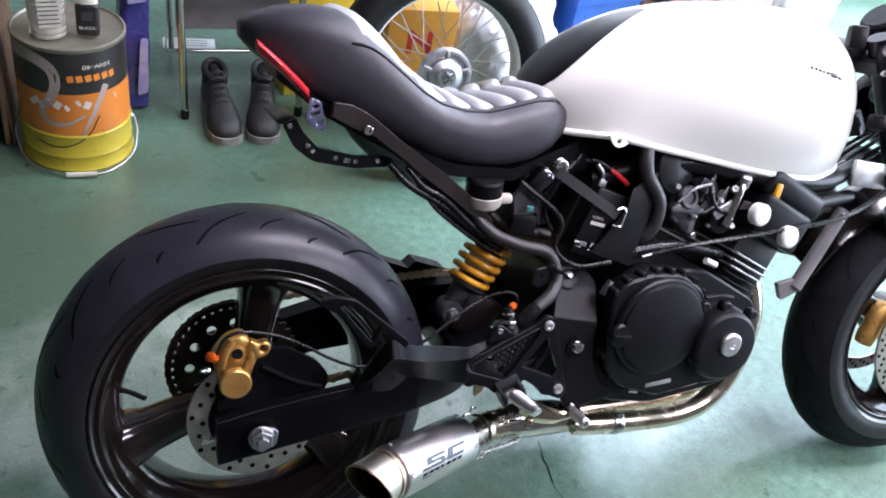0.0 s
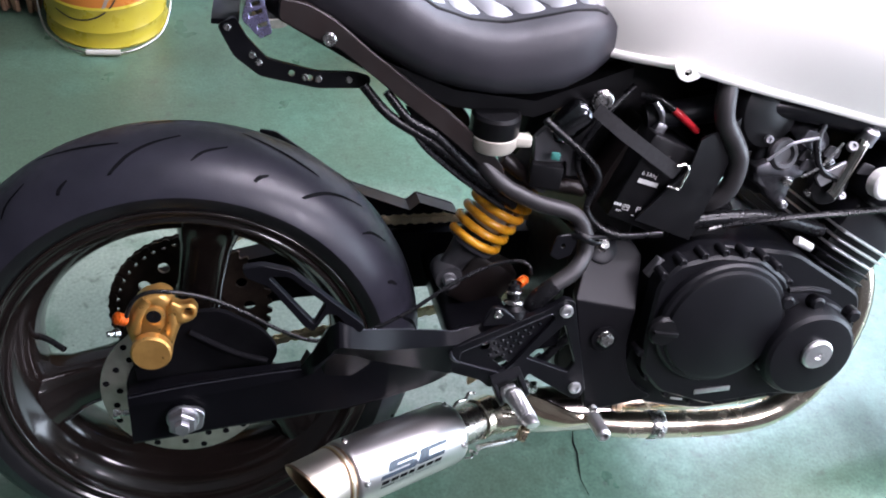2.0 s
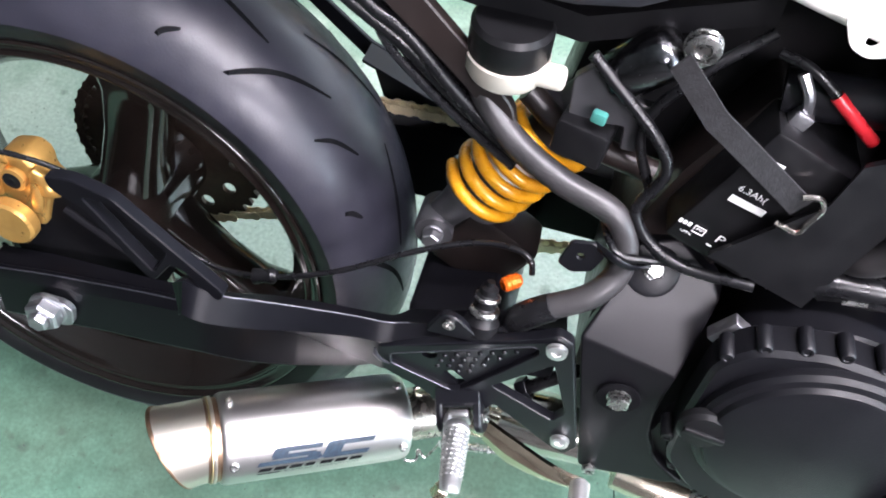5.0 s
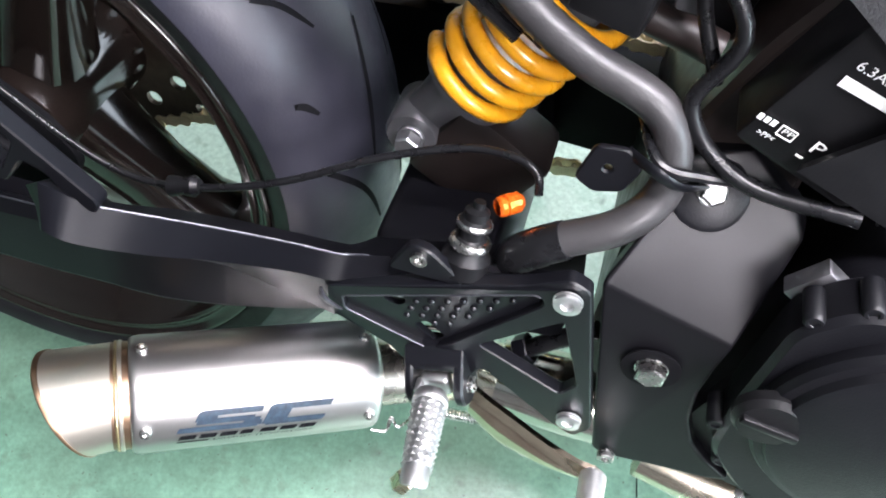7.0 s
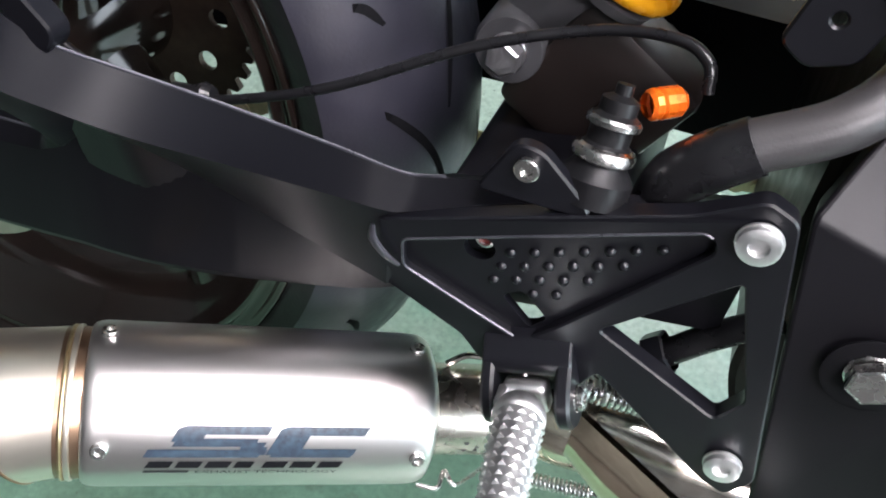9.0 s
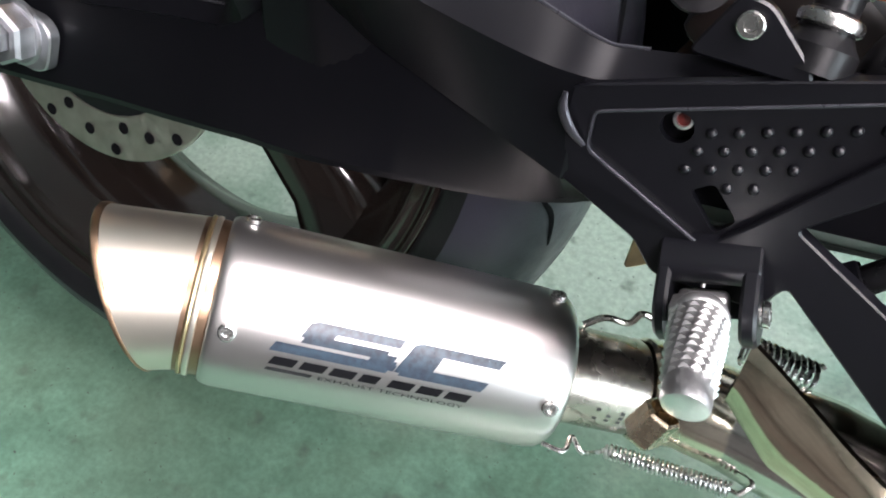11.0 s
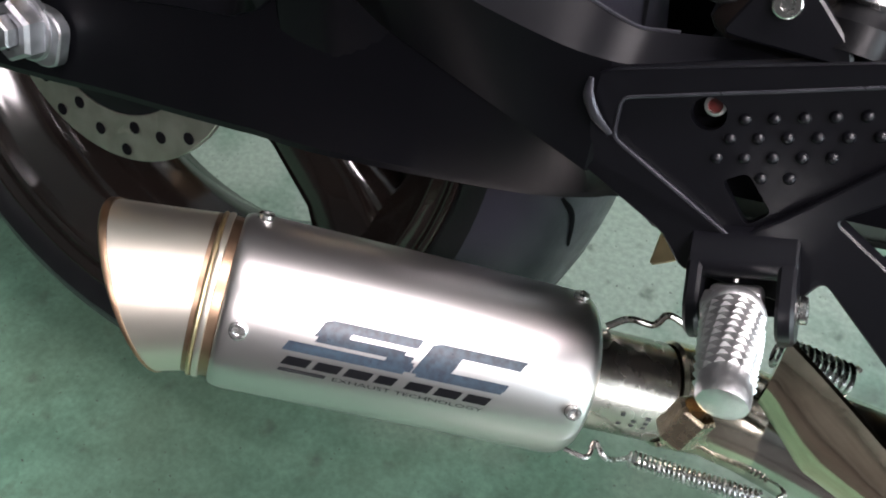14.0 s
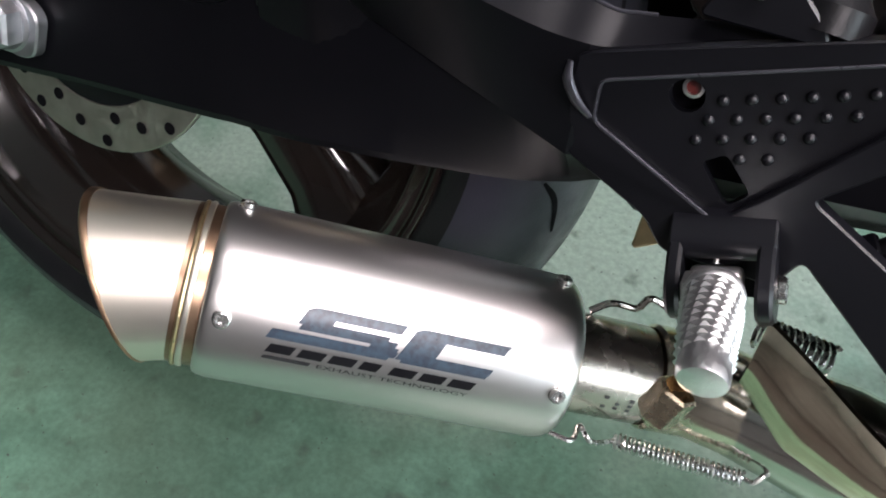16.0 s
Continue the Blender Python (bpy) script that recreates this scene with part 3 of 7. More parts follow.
swing = new("swinging_arm")
swing.parent = BIKE
tagged(swing, "satin black braced swinging arm")
ARM = [(-0.062, -0.158, -0.040, -0.164, 0.034, -0.163, 0.038, -0.135), (0.0, -0.161, -0.029, -0.1655, 0.047, -0.1645, 0.051, -0.140), (0.05, -0.164, -0.019, -0.167, 0.055, -0.166, 0.059, -0.146),
       (0.10, -0.168, -0.010, -0.168, 0.062, -0.167, 0.066, -0.150), (0.140, -0.170, -0.003, -0.171, 0.068, -0.169, 0.072, -0.152), (0.155, -0.171, 0.0, -0.190, 0.085, -0.192, 0.112, -0.165), (0.168, -0.172, 0.002, -0.226, 0.124, -0.230, 0.166, -0.200),
       (0.178, -0.172, 0.003, -0.240, 0.144, -0.232, 0.174, -0.205), (0.198, -0.172, 0.006, -0.2415, 0.143, -0.2245, 0.158, -0.203), (0.23, -0.169, 0.011, -0.2225, 0.126, -0.211, 0.147, -0.185), (0.26, -0.163, 0.015, -0.204, 0.1135, -0.198, 0.137, -0.172),
       (0.30, -0.154, 0.021, -0.187, 0.1025, -0.181, 0.1225, -0.156), (0.325, -0.146, 0.027, -0.1835, 0.1015, -0.172, 0.114, -0.146), (0.338, -0.138, 0.030, -0.179, 0.1040, -0.168, 0.1145, -0.134), (0.37, -0.130, 0.032, -0.172, 0.1155, -0.163, 0.1205, -0.130), (0.41, -0.120, 0.037, -0.166, 0.1275, -0.160, 0.1295, -0.125), (0.47, -0.11, 0.045, -0.158, 0.135, -0.150, 0.137, -0.11)]


def arm_table(rows, steps=5):
    """Rounds the run of the arm's lines; the ridge keeps its sharp step at the brace."""
    cols = [smooth_path([(r[0], r[c], r[c + 1]) for r in rows], steps) for c in (1, 3, 5)]
    rows_x = [r[0] for r in rows]
    out = []
    for a, b, c in zip(*cols):
        lin = [float(np.interp(a.x, rows_x, [r[k] for r in rows])) for k in (5, 6, 7)]
        out.append((a.x, a.y, a.z, b.y, b.z, c.y if a.x > 0.2 else lin[0], c.z if a.x > 0.2 else lin[1], lin[2]))
    return out


ARM = arm_table(ARM)
part("right_arm", bevelled(loft([arm_section(*s) for s in ARM]), 0.0010, 1, 28), ARMBLACK, swing, "", True, 22)
# thin pale bars draw the highlights along the arm's edges
part("top_edge", tube([(r[0], r[3] - 0.0002, r[4] + 0.0002) for r in ARM if r[0] < 0.142], 0.0008, 6, smooth=False), EDGE_GLINT, swing, "highlight line along the upper edge")
part("ridge_edge", tube([(r[0], r[5], r[6] + 0.0002) for r in ARM if 0.2 < r[0] < 0.345], 0.0008, 6, smooth=False), EDGE_GLINT, swing)
LEFT = [(-0.06, 0.115, -0.04, 0.155, 0.03), (0.15, 0.115, -0.005, 0.16, 0.08), (0.3, 0.10, 0.015, 0.15, 0.11), (0.52, 0.07, 0.04, 0.13, 0.125)]
part("left_arm", bevelled(loft([[Vector((x, a, zb)), Vector((x, b, zb)), Vector((x, b, zt)), Vector((x, a, zt))] for x, a, zb, b, zt in LEFT]), 0.004), ARMBLACK, swing)
part("cross_member", box(0.085, 0.25, 0.075, Matrix.Translation((0.380, 0, 0.055)) @ pose(0, 0, 0, 0, -14, 0), 0.012, 3), ARMBLACK, swing)
part("brace_plate", plate(rounded([(0.076, 0.240), (0.098, 0.243), (0.127, 0.235), (0.170, 0.197), (0.208, 0.163), (0.203, 0.152), (0.190, 0.160), (0.176, 0.178), (0.166, 0.180), (0.151, 0.157), (0.142, 0.163), (0.104, 0.216), (0.080, 0.228)], 0.005), -0.226, -0.215, [rounded([(0.1035, 0.2285), (0.1235, 0.2285), (0.164, 0.1925), (0.1515, 0.1675)], 0.004)], 0.0015), ARMBLACK, swing, "black plate brace with a window", True, 25)
part("shock_clevis", box(0.075, 0.05, 0.075, Matrix.Translation((0.385, -0.045, 0.115)) @ pose(0, 0, 0, 0, 30, 0), 0.008), DARK, swing)
# axle nut, washer and chain adjuster
axle_bm = lathe([(0.0175, 0.0), (0.0175, 0.013), (0.0155, 0.0155), (0.011, 0.0155), (0.011, 0.0135), (0.0095, 0.0135), (0.0095, 0.021), (0.0085, 0.0225), (0.0, 0.0225)], (0, -0.172, 0.006), (0, -1, 0), 6)
lathe([(0.019, -0.001), (0.019, 0.0025), (0.0175, 0.0035), (0.014, 0.0035)], (0, -0.172, 0.006), (0, -1, 0), 28, bm=axle_bm)
part("axle_nut", axle_bm, ZINC, swing, "silver castle axle nut", True, 25)
part("axle_washer", plate(rounded([(-0.013, -0.012), (0.012, -0.014), (0.022, -0.010), (0.026, 0.012), (0.018, 0.020), (-0.010, 0.021), (-0.016, 0.006)], 0.006), -0.174, -0.166, (), 0.001), ZINC, swing)
part("adjuster_bolt", lathe([(0.004, 0), (0.004, 0.02), (0.0065, 0.02), (0.0065, 0.028), (0, 0.029)], (-0.055, -0.145, -0.002), (-1, 0, 0), 8), STEEL, swing, "", True, 25)

# brake caliper
caliper = new("rear_caliper")
caliper.parent = BIKE
tagged(caliper, "gold anodised brake caliper")
part("caliper_body", plate(rounded([(-0.052, 0.078), (-0.012, 0.072), (-0.004, 0.100), (0.004, 0.118), (-0.006, 0.128), (-0.006, 0.146), (-0.018, 0.156), (-0.040, 0.150), (-0.052, 0.136), (-0.062, 0.122), (-0.058, 0.098)], 0.007), -0.134, -0.098, (), 0.004), GOLD, caliper, "", True, 50)
part("slide_arm", plate(rounded([(-0.012, 0.120), (0.004, 0.118), (0.018, 0.124), (0.023, 0.136), (0.016, 0.146), (0.004, 0.142), (-0.008, 0.150)], 0.006), -0.139, -0.122, [ring2(0.011, 0.134, 0.0055, 12)], 0.002), GOLD, caliper, "", True, 50)
part("bridge_rib", tube([(-0.052, -0.132, 0.108), (-0.046, -0.136, 0.130), (-0.034, -0.134, 0.150)], [0.009, 0.0075, 0.006], 12, squash=0.7), GOLD, caliper)
part("bridge_rib", tube([(-0.016, -0.133, 0.100), (-0.008, -0.136, 0.118), (-0.008, -0.134, 0.142)], [0.009, 0.007, 0.005], 12, squash=0.7), GOLD, caliper)
part("bore_boss", lathe([(0.0125, 0), (0.0118, 0.006), (0.0085, 0.007)], (-0.027, -0.133, 0.131), (0, -1, 0), 20), GOLD, caliper)
part("pin_bore", lathe([(0.0086, 0), (0.0086, 0.0068), (0.004, 0.0072), (0, 0.0055)], (-0.027, -0.1335, 0.131), (0, -1, 0), 16), SATIN, caliper)
part("piston_cover", lathe([(0.0235, 0), (0.0235, 0.010), (0.021, 0.0125), (0.0, 0.0125)], (-0.032, -0.142, 0.088), (0, -1, 0), 32), GOLD, caliper, "", True, 30)
part("banjo_cap", lathe([(0.005, 0), (0.0075, 0.002), (0.0075, 0.014), (0.004, 0.016), (0, 0.016)], (-0.058, -0.138, 0.127), (-0.6, -0.5, 0.5), 12), ORANGE, caliper, "orange hose fitting")
part("bleed_nipple", lathe([(0.0055, 0), (0.0055, 0.006), (0.0035, 0.007), (0.0035, 0.014), (0, 0.014)], (-0.068, -0.135, 0.108), (-0.8, -0.5, 0.2), 8), STEEL, caliper, "", True, 25)
part("caliper_hanger", plate(rounded([(-0.06, 0.07), (0.0, 0.124), (0.048, 0.126), (0.096, 0.096), (0.116, 0.066), (0.09, 0.012), (0.03, -0.03), (-0.05, -0.02)], 0.012), -0.124, -0.116, (), 0.0004), GROOVE, caliper)
part("torque_rod", tube([(0.01, -0.129, 0.10), (0.06, -0.131, 0.07), (0.10, -0.132, 0.055)], 0.004, 10), GROOVE, caliper)
part("brake_hose", tube([(-0.058, -0.143, 0.132), (-0.045, -0.143, 0.158), (-0.020, -0.142, 0.166), (0.027, -0.135, 0.153), (0.071, -0.134, 0.131), (0.117, -0.136, 0.102), (0.16, -0.137, 0.085), (0.206, -0.136, 0.089),
                         (0.268, -0.130, 0.113), (0.331, -0.118, 0.149), (0.380, -0.110, 0.169), (0.412, -0.114, 0.177), (0.427, -0.120, 0.174), (0.431, -0.124, 0.163)], 0.0026, 10), CABLE, caliper, "thin black brake hose")
part("hose_clamp", lathe([(0.007, -0.01), (0.0075, -0.008), (0.006, 0), (0.0075, 0.008), (0.005, 0.012)], (0.203, -0.137, 0.090), (0.9, 0.1, 0.25), 12, True), CABLE, caliper)

# shock absorber
shock = new("shock_absorber")
shock.parent = BIKE
tagged(shock, "shock absorber with a yellow coil spring")
S0, S1 = Vector((0.338, -0.050, 0.128)), Vector((0.425, -0.048, 0.262))
sd, su, sv = frame_of(S1 - S0)
coil = []
for k in range(0, 241):
    t = k / 240
    a = 2 * math.pi * 6.0 * t
    coil.append(S0 + sd * (0.060 + 0.100 * t) + (su * math.cos(a) + sv * math.sin(a)) * 0.0335)
part("coil_spring", tube(coil, 0.0058, 10, smooth=False), YELLOW, shock, "yellow coil spring")
part("shock_body", lathe([(0.011, -0.012), (0.016, -0.010), (0.017, 0.02), (0.0185, 0.030), (0.022, 0.048), (0.034, 0.052), (0.035, 0.057), (0.022, 0.059), (0.022, 0.16), (0.036, 0.165), (0.036, 0.175), (0.024, 0.18), (0.024, 0.21)], S0, sd, 28, True), GREYP, shock)
part("label_sleeve", lathe([(0.0232, 0.085), (0.0232, 0.118)], S0, sd, 28), MARK, shock, "white label on the damper body")
part("lower_eye", lathe([(0.017, -0.02), (0.019, -0.017), (0.019, 0.017), (0.017, 0.02)], S0, (0, 1, 0), 24, True), GREYP, shock)
bolt(shock, (0.338, -0.070, 0.128), r=0.009, h=0.012, material=ZINC, socket=False)

# rear frame, tail and hoses
rear_frame = new("rear_frame")
rear_frame.parent = BIKE
tagged(rear_frame, "dark painted rear frame rails")
for s in (-1, 1):
    part("rail", plate(rounded([(0.122, 0.490), (0.150, 0.486), (0.180, 0.470), (0.221, 0.436), (0.269, 0.400), (0.311, 0.370), (0.354, 0.333), (0.385, 0.300), (0.394, 0.268), (0.375, 0.281), (0.348, 0.308), (0.312, 0.338), (0.270, 0.370), (0.230, 0.403), (0.185, 0.438), (0.150, 0.452), (0.120, 0.468)], 0.006), s * 0.093 - 0.006, s * 0.093 + 0.006, (), 0.0015), DARK, rear_frame)
    part("shock_mount", tube([(0.392, s * 0.07, 0.30), (0.43, s * 0.075, 0.275), (0.50, s * 0.08, 0.26)], 0.010, 10), DARK, rear_frame)
part("seat_tray", loft([[Vector((x, -w, z)), Vector((x, w, z)), Vector((x, w, z - 0.02)), Vector((x, -w, z - 0.02))] for x, w, z in ((0.05, 0.05, 0.535), (0.12, 0.07, 0.482), (0.22, 0.08, 0.428), (0.32, 0.085, 0.39), (0.42, 0.085, 0.378), (0.54, 0.08, 0.42))]), PLASTIC, rear_frame)
part("loom_guard", plate(rounded([(0.262, 0.372), (0.275, 0.353), (0.288, 0.324), (0.313, 0.299), (0.347, 0.273), (0.394, 0.238), (0.402, 0.250), (0.363, 0.300), (0.306, 0.352)], 0.004), -0.088, -0.083, (), 0.001), PLASTIC, rear_frame)
part("loom", tube([(0.240, -0.088, 0.388), (0.268, -0.093, 0.356), (0.300, -0.094, 0.338), (0.340, -0.094, 0.300), (0.384, -0.092, 0.262)], 0.0055, 10), CABLE, rear_frame)
part("loom", tube([(0.262, -0.088, 0.366), (0.283, -0.092, 0.328), (0.316, -0.093, 0.298), (0.352, -0.092, 0.270), (0.394, -0.090, 0.240)], 0.0035, 8), CABLE, rear_frame)
bolt(rear_frame, (0.174, -0.098, 0.449), r=0.007, h=0.006)
bracket = new("tail_bracket")
bracket.parent = BIKE
tagged(bracket, "black plate bracket of the number plate holder")
for s in (-1,):
    part("bracket_arm", plate(rounded([(0.055, 0.452), (0.075, 0.462), (0.086, 0.440), (0.108, 0.416), (0.165, 0.402), (0.205, 0.402), (0.226, 0.396), (0.222, 0.384), (0.165, 0.383), (0.10, 0.396), (0.072, 0.418)], 0.006), s * 0.060 - 0.004, s * 0.060 + 0.004, [ring2(0.135, 0.4, 0.004, 8), ring2(0.155, 0.395, 0.004, 8)], 0.001), SATIN, bracket)
for x, z in ((0.066, 0.450), (0.092, 0.420), (0.099, 0.412), (0.150, 0.396), (0.165, 0.394), (0.200, 0.394)):
    bolt(bracket, (x, -0.064, z), r=0.0036, h=0.003)
part("cross_tab", box(0.03, 0.12, 0.006, Matrix.Translation((0.064, 0, 0.455)), 0.001), SATIN, bracket)
part("tail_lamp", loft([[Vector((x, -w, z)) + Vector((0, 0.012 * math.sin(t), 0.009 * math.cos(t))) for t in [2 * math.pi * k / 10 for k in range(10)]] for x, w, z in ((0.020, 0.064, 0.564), (0.035, 0.076, 0.551), (0.055, 0.083, 0.533), (0.075, 0.086, 0.513), (0.087, 0.086, 0.500))]), RED, BIKE, "slim red tail lamp strip")
part("slotted_tab", plate(rounded([(0.082, 0.466), (0.090, 0.496), (0.105, 0.490), (0.114, 0.452), (0.101, 0.446)], 0.003), -0.094, -0.088, [[(0.092, 0.484), (0.101, 0.487), (0.102, 0.482), (0.093, 0.479)], [(0.089, 0.473), (0.103, 0.478), (0.104, 0.473), (0.090, 0.468)], [(0.098, 0.461), (0.108, 0.465), (0.109, 0.460), (0.099, 0.456)]], 0.0008), BLUEALU, BIKE, "bluish slotted metal tab")
part("big_hose", tube([(0.350, -0.080, 0.322), (0.362, -0.090, 0.300), (0.391, -0.100, 0.274), (0.431, -0.112, 0.257), (0.476, -0.120, 0.245), (0.493, -0.125, 0.221), (0.494, -0.133, 0.196), (0.478, -0.146, 0.178), (0.449, -0.153, 0.161)], 0.0105, 14), HOSE, BIKE, "thick grey rubber breather hose")
part("hose_end", tube([(0.453, -0.1525, 0.1632), (0.441, -0.1535, 0.153), (0.4300, -0.152, 0.139), (0.4265, -0.150, 0.124)], [0.0116, 0.0120, 0.0120, 0.0116], 16), CABLE, BIKE)
part("hose_tie", tube([(0.468, -0.100, 0.232), (0.485, -0.138, 0.224), (0.512, -0.133, 0.218), (0.54, -0.12, 0.212)], 0.003, 8), CABLE, BIKE)
part("wiring_loom", tube([(0.215, -0.08, 0.392), (0.245, -0.09, 0.36), (0.30, -0.09, 0.325), (0.35, -0.09, 0.285), (0.41, -0.085, 0.24)], 0.006, 10), CABLE, BIKE)
part("wiring_loom", tube([(0.43, -0.10, 0.36), (0.50, -0.115, 0.30), (0.492, -0.12, 0.25), (0.53, -0.13, 0.22), (0.59, -0.14, 0.225)], 0.0045, 10), CABLE, BIKE)
part("wiring_loom", tube([(0.54, -0.09, 0.40), (0.50, -0.10, 0.36), (0.478, -0.10, 0.31), (0.50, -0.11, 0.26)], 0.004, 10), CABLE, BIKE)

part("hose_bracket", plate(rounded([(0.446, 0.197), (0.452, 0.223), (0.470, 0.226), (0.480, 0.215), (0.474, 0.196), (0.458, 0.190)], 0.004), -0.138, -0.134, [ring2(0.462, 0.210, 0.0026, 10)], 0.0010), SATIN, BIKE, "black bracket plate beside the breather hose", True, 30)
part("bracket_strip", tube([(0.470, -0.134, 0.222), (0.484, -0.146, 0.224), (0.498, -0.143, 0.216), (0.516, -0.126, 0.205)], 0.0038, 8, squash=0.45), SATIN, BIKE, "thin black strap round the hose")

# brake light switch and its bracket
switch = new("brake_switch")
switch.parent = BIKE
tagged(switch, "black brake light switch with an orange fitting")
SW = Vector((0.4005, -0.162, 0.131))
part("switch_body", lathe([(0.015, -0.006), (0.015, 0.004), (0.0125, 0.007), (0.0105, 0.010), (0.0105, 0.016), (0.0085, 0.018), (0.0085, 0.024), (0.0100, 0.025), (0.0100, 0.028), (0.0075, 0.030), (0.0075, 0.035), (0.0035, 0.037), (0.0035, 0.041), (0, 0.041)], SW, (0.0, 0.30, 0.95), 20), PLASTIC, switch, "", True, 30)
part("switch_ring", lathe([(0.0107, 0.0105), (0.0124, 0.0115), (0.0128, 0.0140), (0.0120, 0.0158), (0.0100, 0.0168)], SW, (0.0, 0.30, 0.95), 20), STEEL, switch)
part("switch_ring", lathe([(0.0087, 0.0244), (0.0108, 0.0250), (0.0110, 0.0270), (0.0100, 0.0282), (0.0080, 0.0286)], SW, (0.0, 0.30, 0.95), 20), STEEL, switch)
part("orange_cap", lathe([(0.005, 0), (0.0064, 0.0015), (0.0066, 0.004), (0.0058, 0.005), (0.0066, 0.006), (0.0064, 0.014), (0.0045, 0.0165), (0, 0.0165)], (0.410, -0.140, 0.159), (0.72, 0.62, 0.05), 12), ORANGE, switch, "orange anodised hose fitting", True, 25)
part("switch_bracket", plate(rounded([(0.357, 0.122), (0.369, 0.148), (0.380, 0.148), (0.401, 0.131), (0.405, 0.124)], 0.005), -0.177, -0.170, (), 0.0012), SATIN, switch)
bolt(switch, (0.376, -0.176, 0.139), r=0.0052, h=0.004)

# rearset plate with its recess, studs and window
rearset = new("rearset")
rearset.parent = BIKE
tagged(rearset, "satin black aluminium rearset plate")
RS_OUT = rounded([(0.312, 0.056), (0.314, 0.092), (0.328, 0.1005), (0.370, 0.1150), (0.440, 0.1400), (0.462, 0.155), (0.475, 0.150), (0.510, 0.013), (0.501, -0.002), (0.488, 0.003), (0.428, 0.045), (0.4215, 0.030), (0.376, 0.0265), (0.364, 0.0385)], 0.004)
RS_REC = rounded([(0.3325, 0.0895), (0.448, 0.1345), (0.453, 0.127), (0.405, 0.064), (0.391, 0.0475), (0.3335, 0.0715)], 0.004)
RS_WIN = rounded([(0.422, 0.070), (0.467, 0.117), (0.489, 0.058), (0.481, 0.043)], 0.003)


def bulge(x, z):
    """How far the plate's upper rear corner leans out; its rear end dips into the arm."""
    a, b = min(max((0.44 - x) / 0.11, 0), 1), min(max((z - 0.045) / 0.055, 0), 1)
    return 0.002 - 0.0115 * a * b + 0.007 * min(max((0.324 - x) / 0.012, 0), 1)


def leaning(bm):
    """Bends a flat cut plate to the rearset's lean."""
    for v in bm.verts:
        v.co.y += bulge(v.co.x, v.co.z)
    return bm


def rim_line(loop, y):
    """The highlighted stretch of the recess's rim, from its foot round the rear tip to the far upper corner."""
    n = len(loop) // 6
    return [Vector((x, y + bulge(x, z), z)) for x, z in loop[4 * n + n // 2:] + loop[:2 * n - n // 3]]


part("side_plate", leaning(plate(RS_OUT, -0.176, -0.166, [RS_REC, RS_WIN], 0.0014)), SATIN, rearset, "", True, 30)
part("recess_floor", leaning(plate(rounded([(0.328, 0.086), (0.450, 0.137), (0.457, 0.129), (0.402, 0.054), (0.391, 0.044), (0.329, 0.070)], 0.004), -0.171, -0.1665, [ring2(0.3645, 0.0925, 0.0068, 18), rounded([(0.378, 0.068), (0.393, 0.053), (0.400, 0.062), (0.386, 0.075)], 0.003)], 0.0)), SATIN, rearset)
# pale bars draw the highlight on the recess's rim and rear scoop
part("recess_edge", tube(rim_line(RS_REC, -0.1757), 0.0008, 6, smooth=False), EDGE_GLINT, rearset, "highlight line along the recess rim")
part("recess_scoop", tube([(0.3195, -0.1850, 0.0935), (0.3205, -0.1852, 0.0865), (0.3255, -0.1838, 0.0790), (0.3325, -0.1820, 0.0735)], [0.0012, 0.0026, 0.0026, 0.0014], 10, squash=0.6), EDGE_GLINT, rearset)
stud_bm = lathe([(0.0024, 0), (0.0021, 0.001), (0.0012, 0.0018), (0.0, 0.002)], (0, 0, 0), (0, -1, 0), 10)
stud_mesh = finish(stud_bm, "stud", SATIN)
for n, x, z in ((7, 0.3775, 0.0950), (6, 0.3750, 0.0858), (5, 0.3730, 0.0765), (2, 0.3910, 0.0745)):
    for k in range(n):
        o = new("stud", stud_mesh)
        o.parent = rearset
        sx, sz = x + 0.0095 * k, z + 0.0037 * k
        o.location = Vector((sx, -0.171 + bulge(sx, sz), sz))
REDDARK = mat("dark_red_plug", (0.09, 0.012, 0.010), (0.06, 0.010, 0.008), 0.35)
part("plug_ring", lathe([(0.0042, 0), (0.0042, 0.003), (0.0030, 0.0034), (0.0028, 0.002)], (0.3655, -0.170, 0.0955), (0, -1, 0), 18), ALU, rearset, "bright ring of a plug", True, 30)
part("plug_core", lathe([(0.0029, 0), (0.0029, 0.0022), (0, 0.0026)], (0.3655, -0.170, 0.0955), (0, -1, 0), 14), REDDARK, rearset)
bolt(rearset, (0.4645, -0.1755, 0.1385), r=0.0082, h=0.004, material=ALU)
bolt(rearset, (0.4935, -0.1755, 0.0195), r=0.0080, h=0.004, material=ALU)
# the peg's clevis hangs from the plate: two cheeks, a web over the slot, and the pivot
HX = Vector((0.93, 0.03, 0.36)).normalized()
HO = (Vector((0, -1, 0)) + HX * HX.y).normalized()
HW = HX.cross(HO) * -1.0
CLEVIS = Matrix((HO, HX, HW)).transposed().to_4x4()
CLEVIS.translation = Vector((0.4035, -0.166, 0.0295))
for name, y0, y1 in (("clevis_cheek", -0.0215, -0.0155), ("clevis_cheek", 0.0125, 0.0195)):
    bm = plate(rounded([(-0.004, 0.024), (0.009, 0.022), (0.021, 0.013), (0.031, 0.002), (0.031, -0.009), (0.021, -0.018), (0.004, -0.018), (-0.004, -0.006)], 0.006), y0, y1, (), 0.0014)
    bmesh.ops.transform(bm, matrix=CLEVIS, verts=bm.verts)
    part(name, bm, SATIN, rearset, "", True, 30)
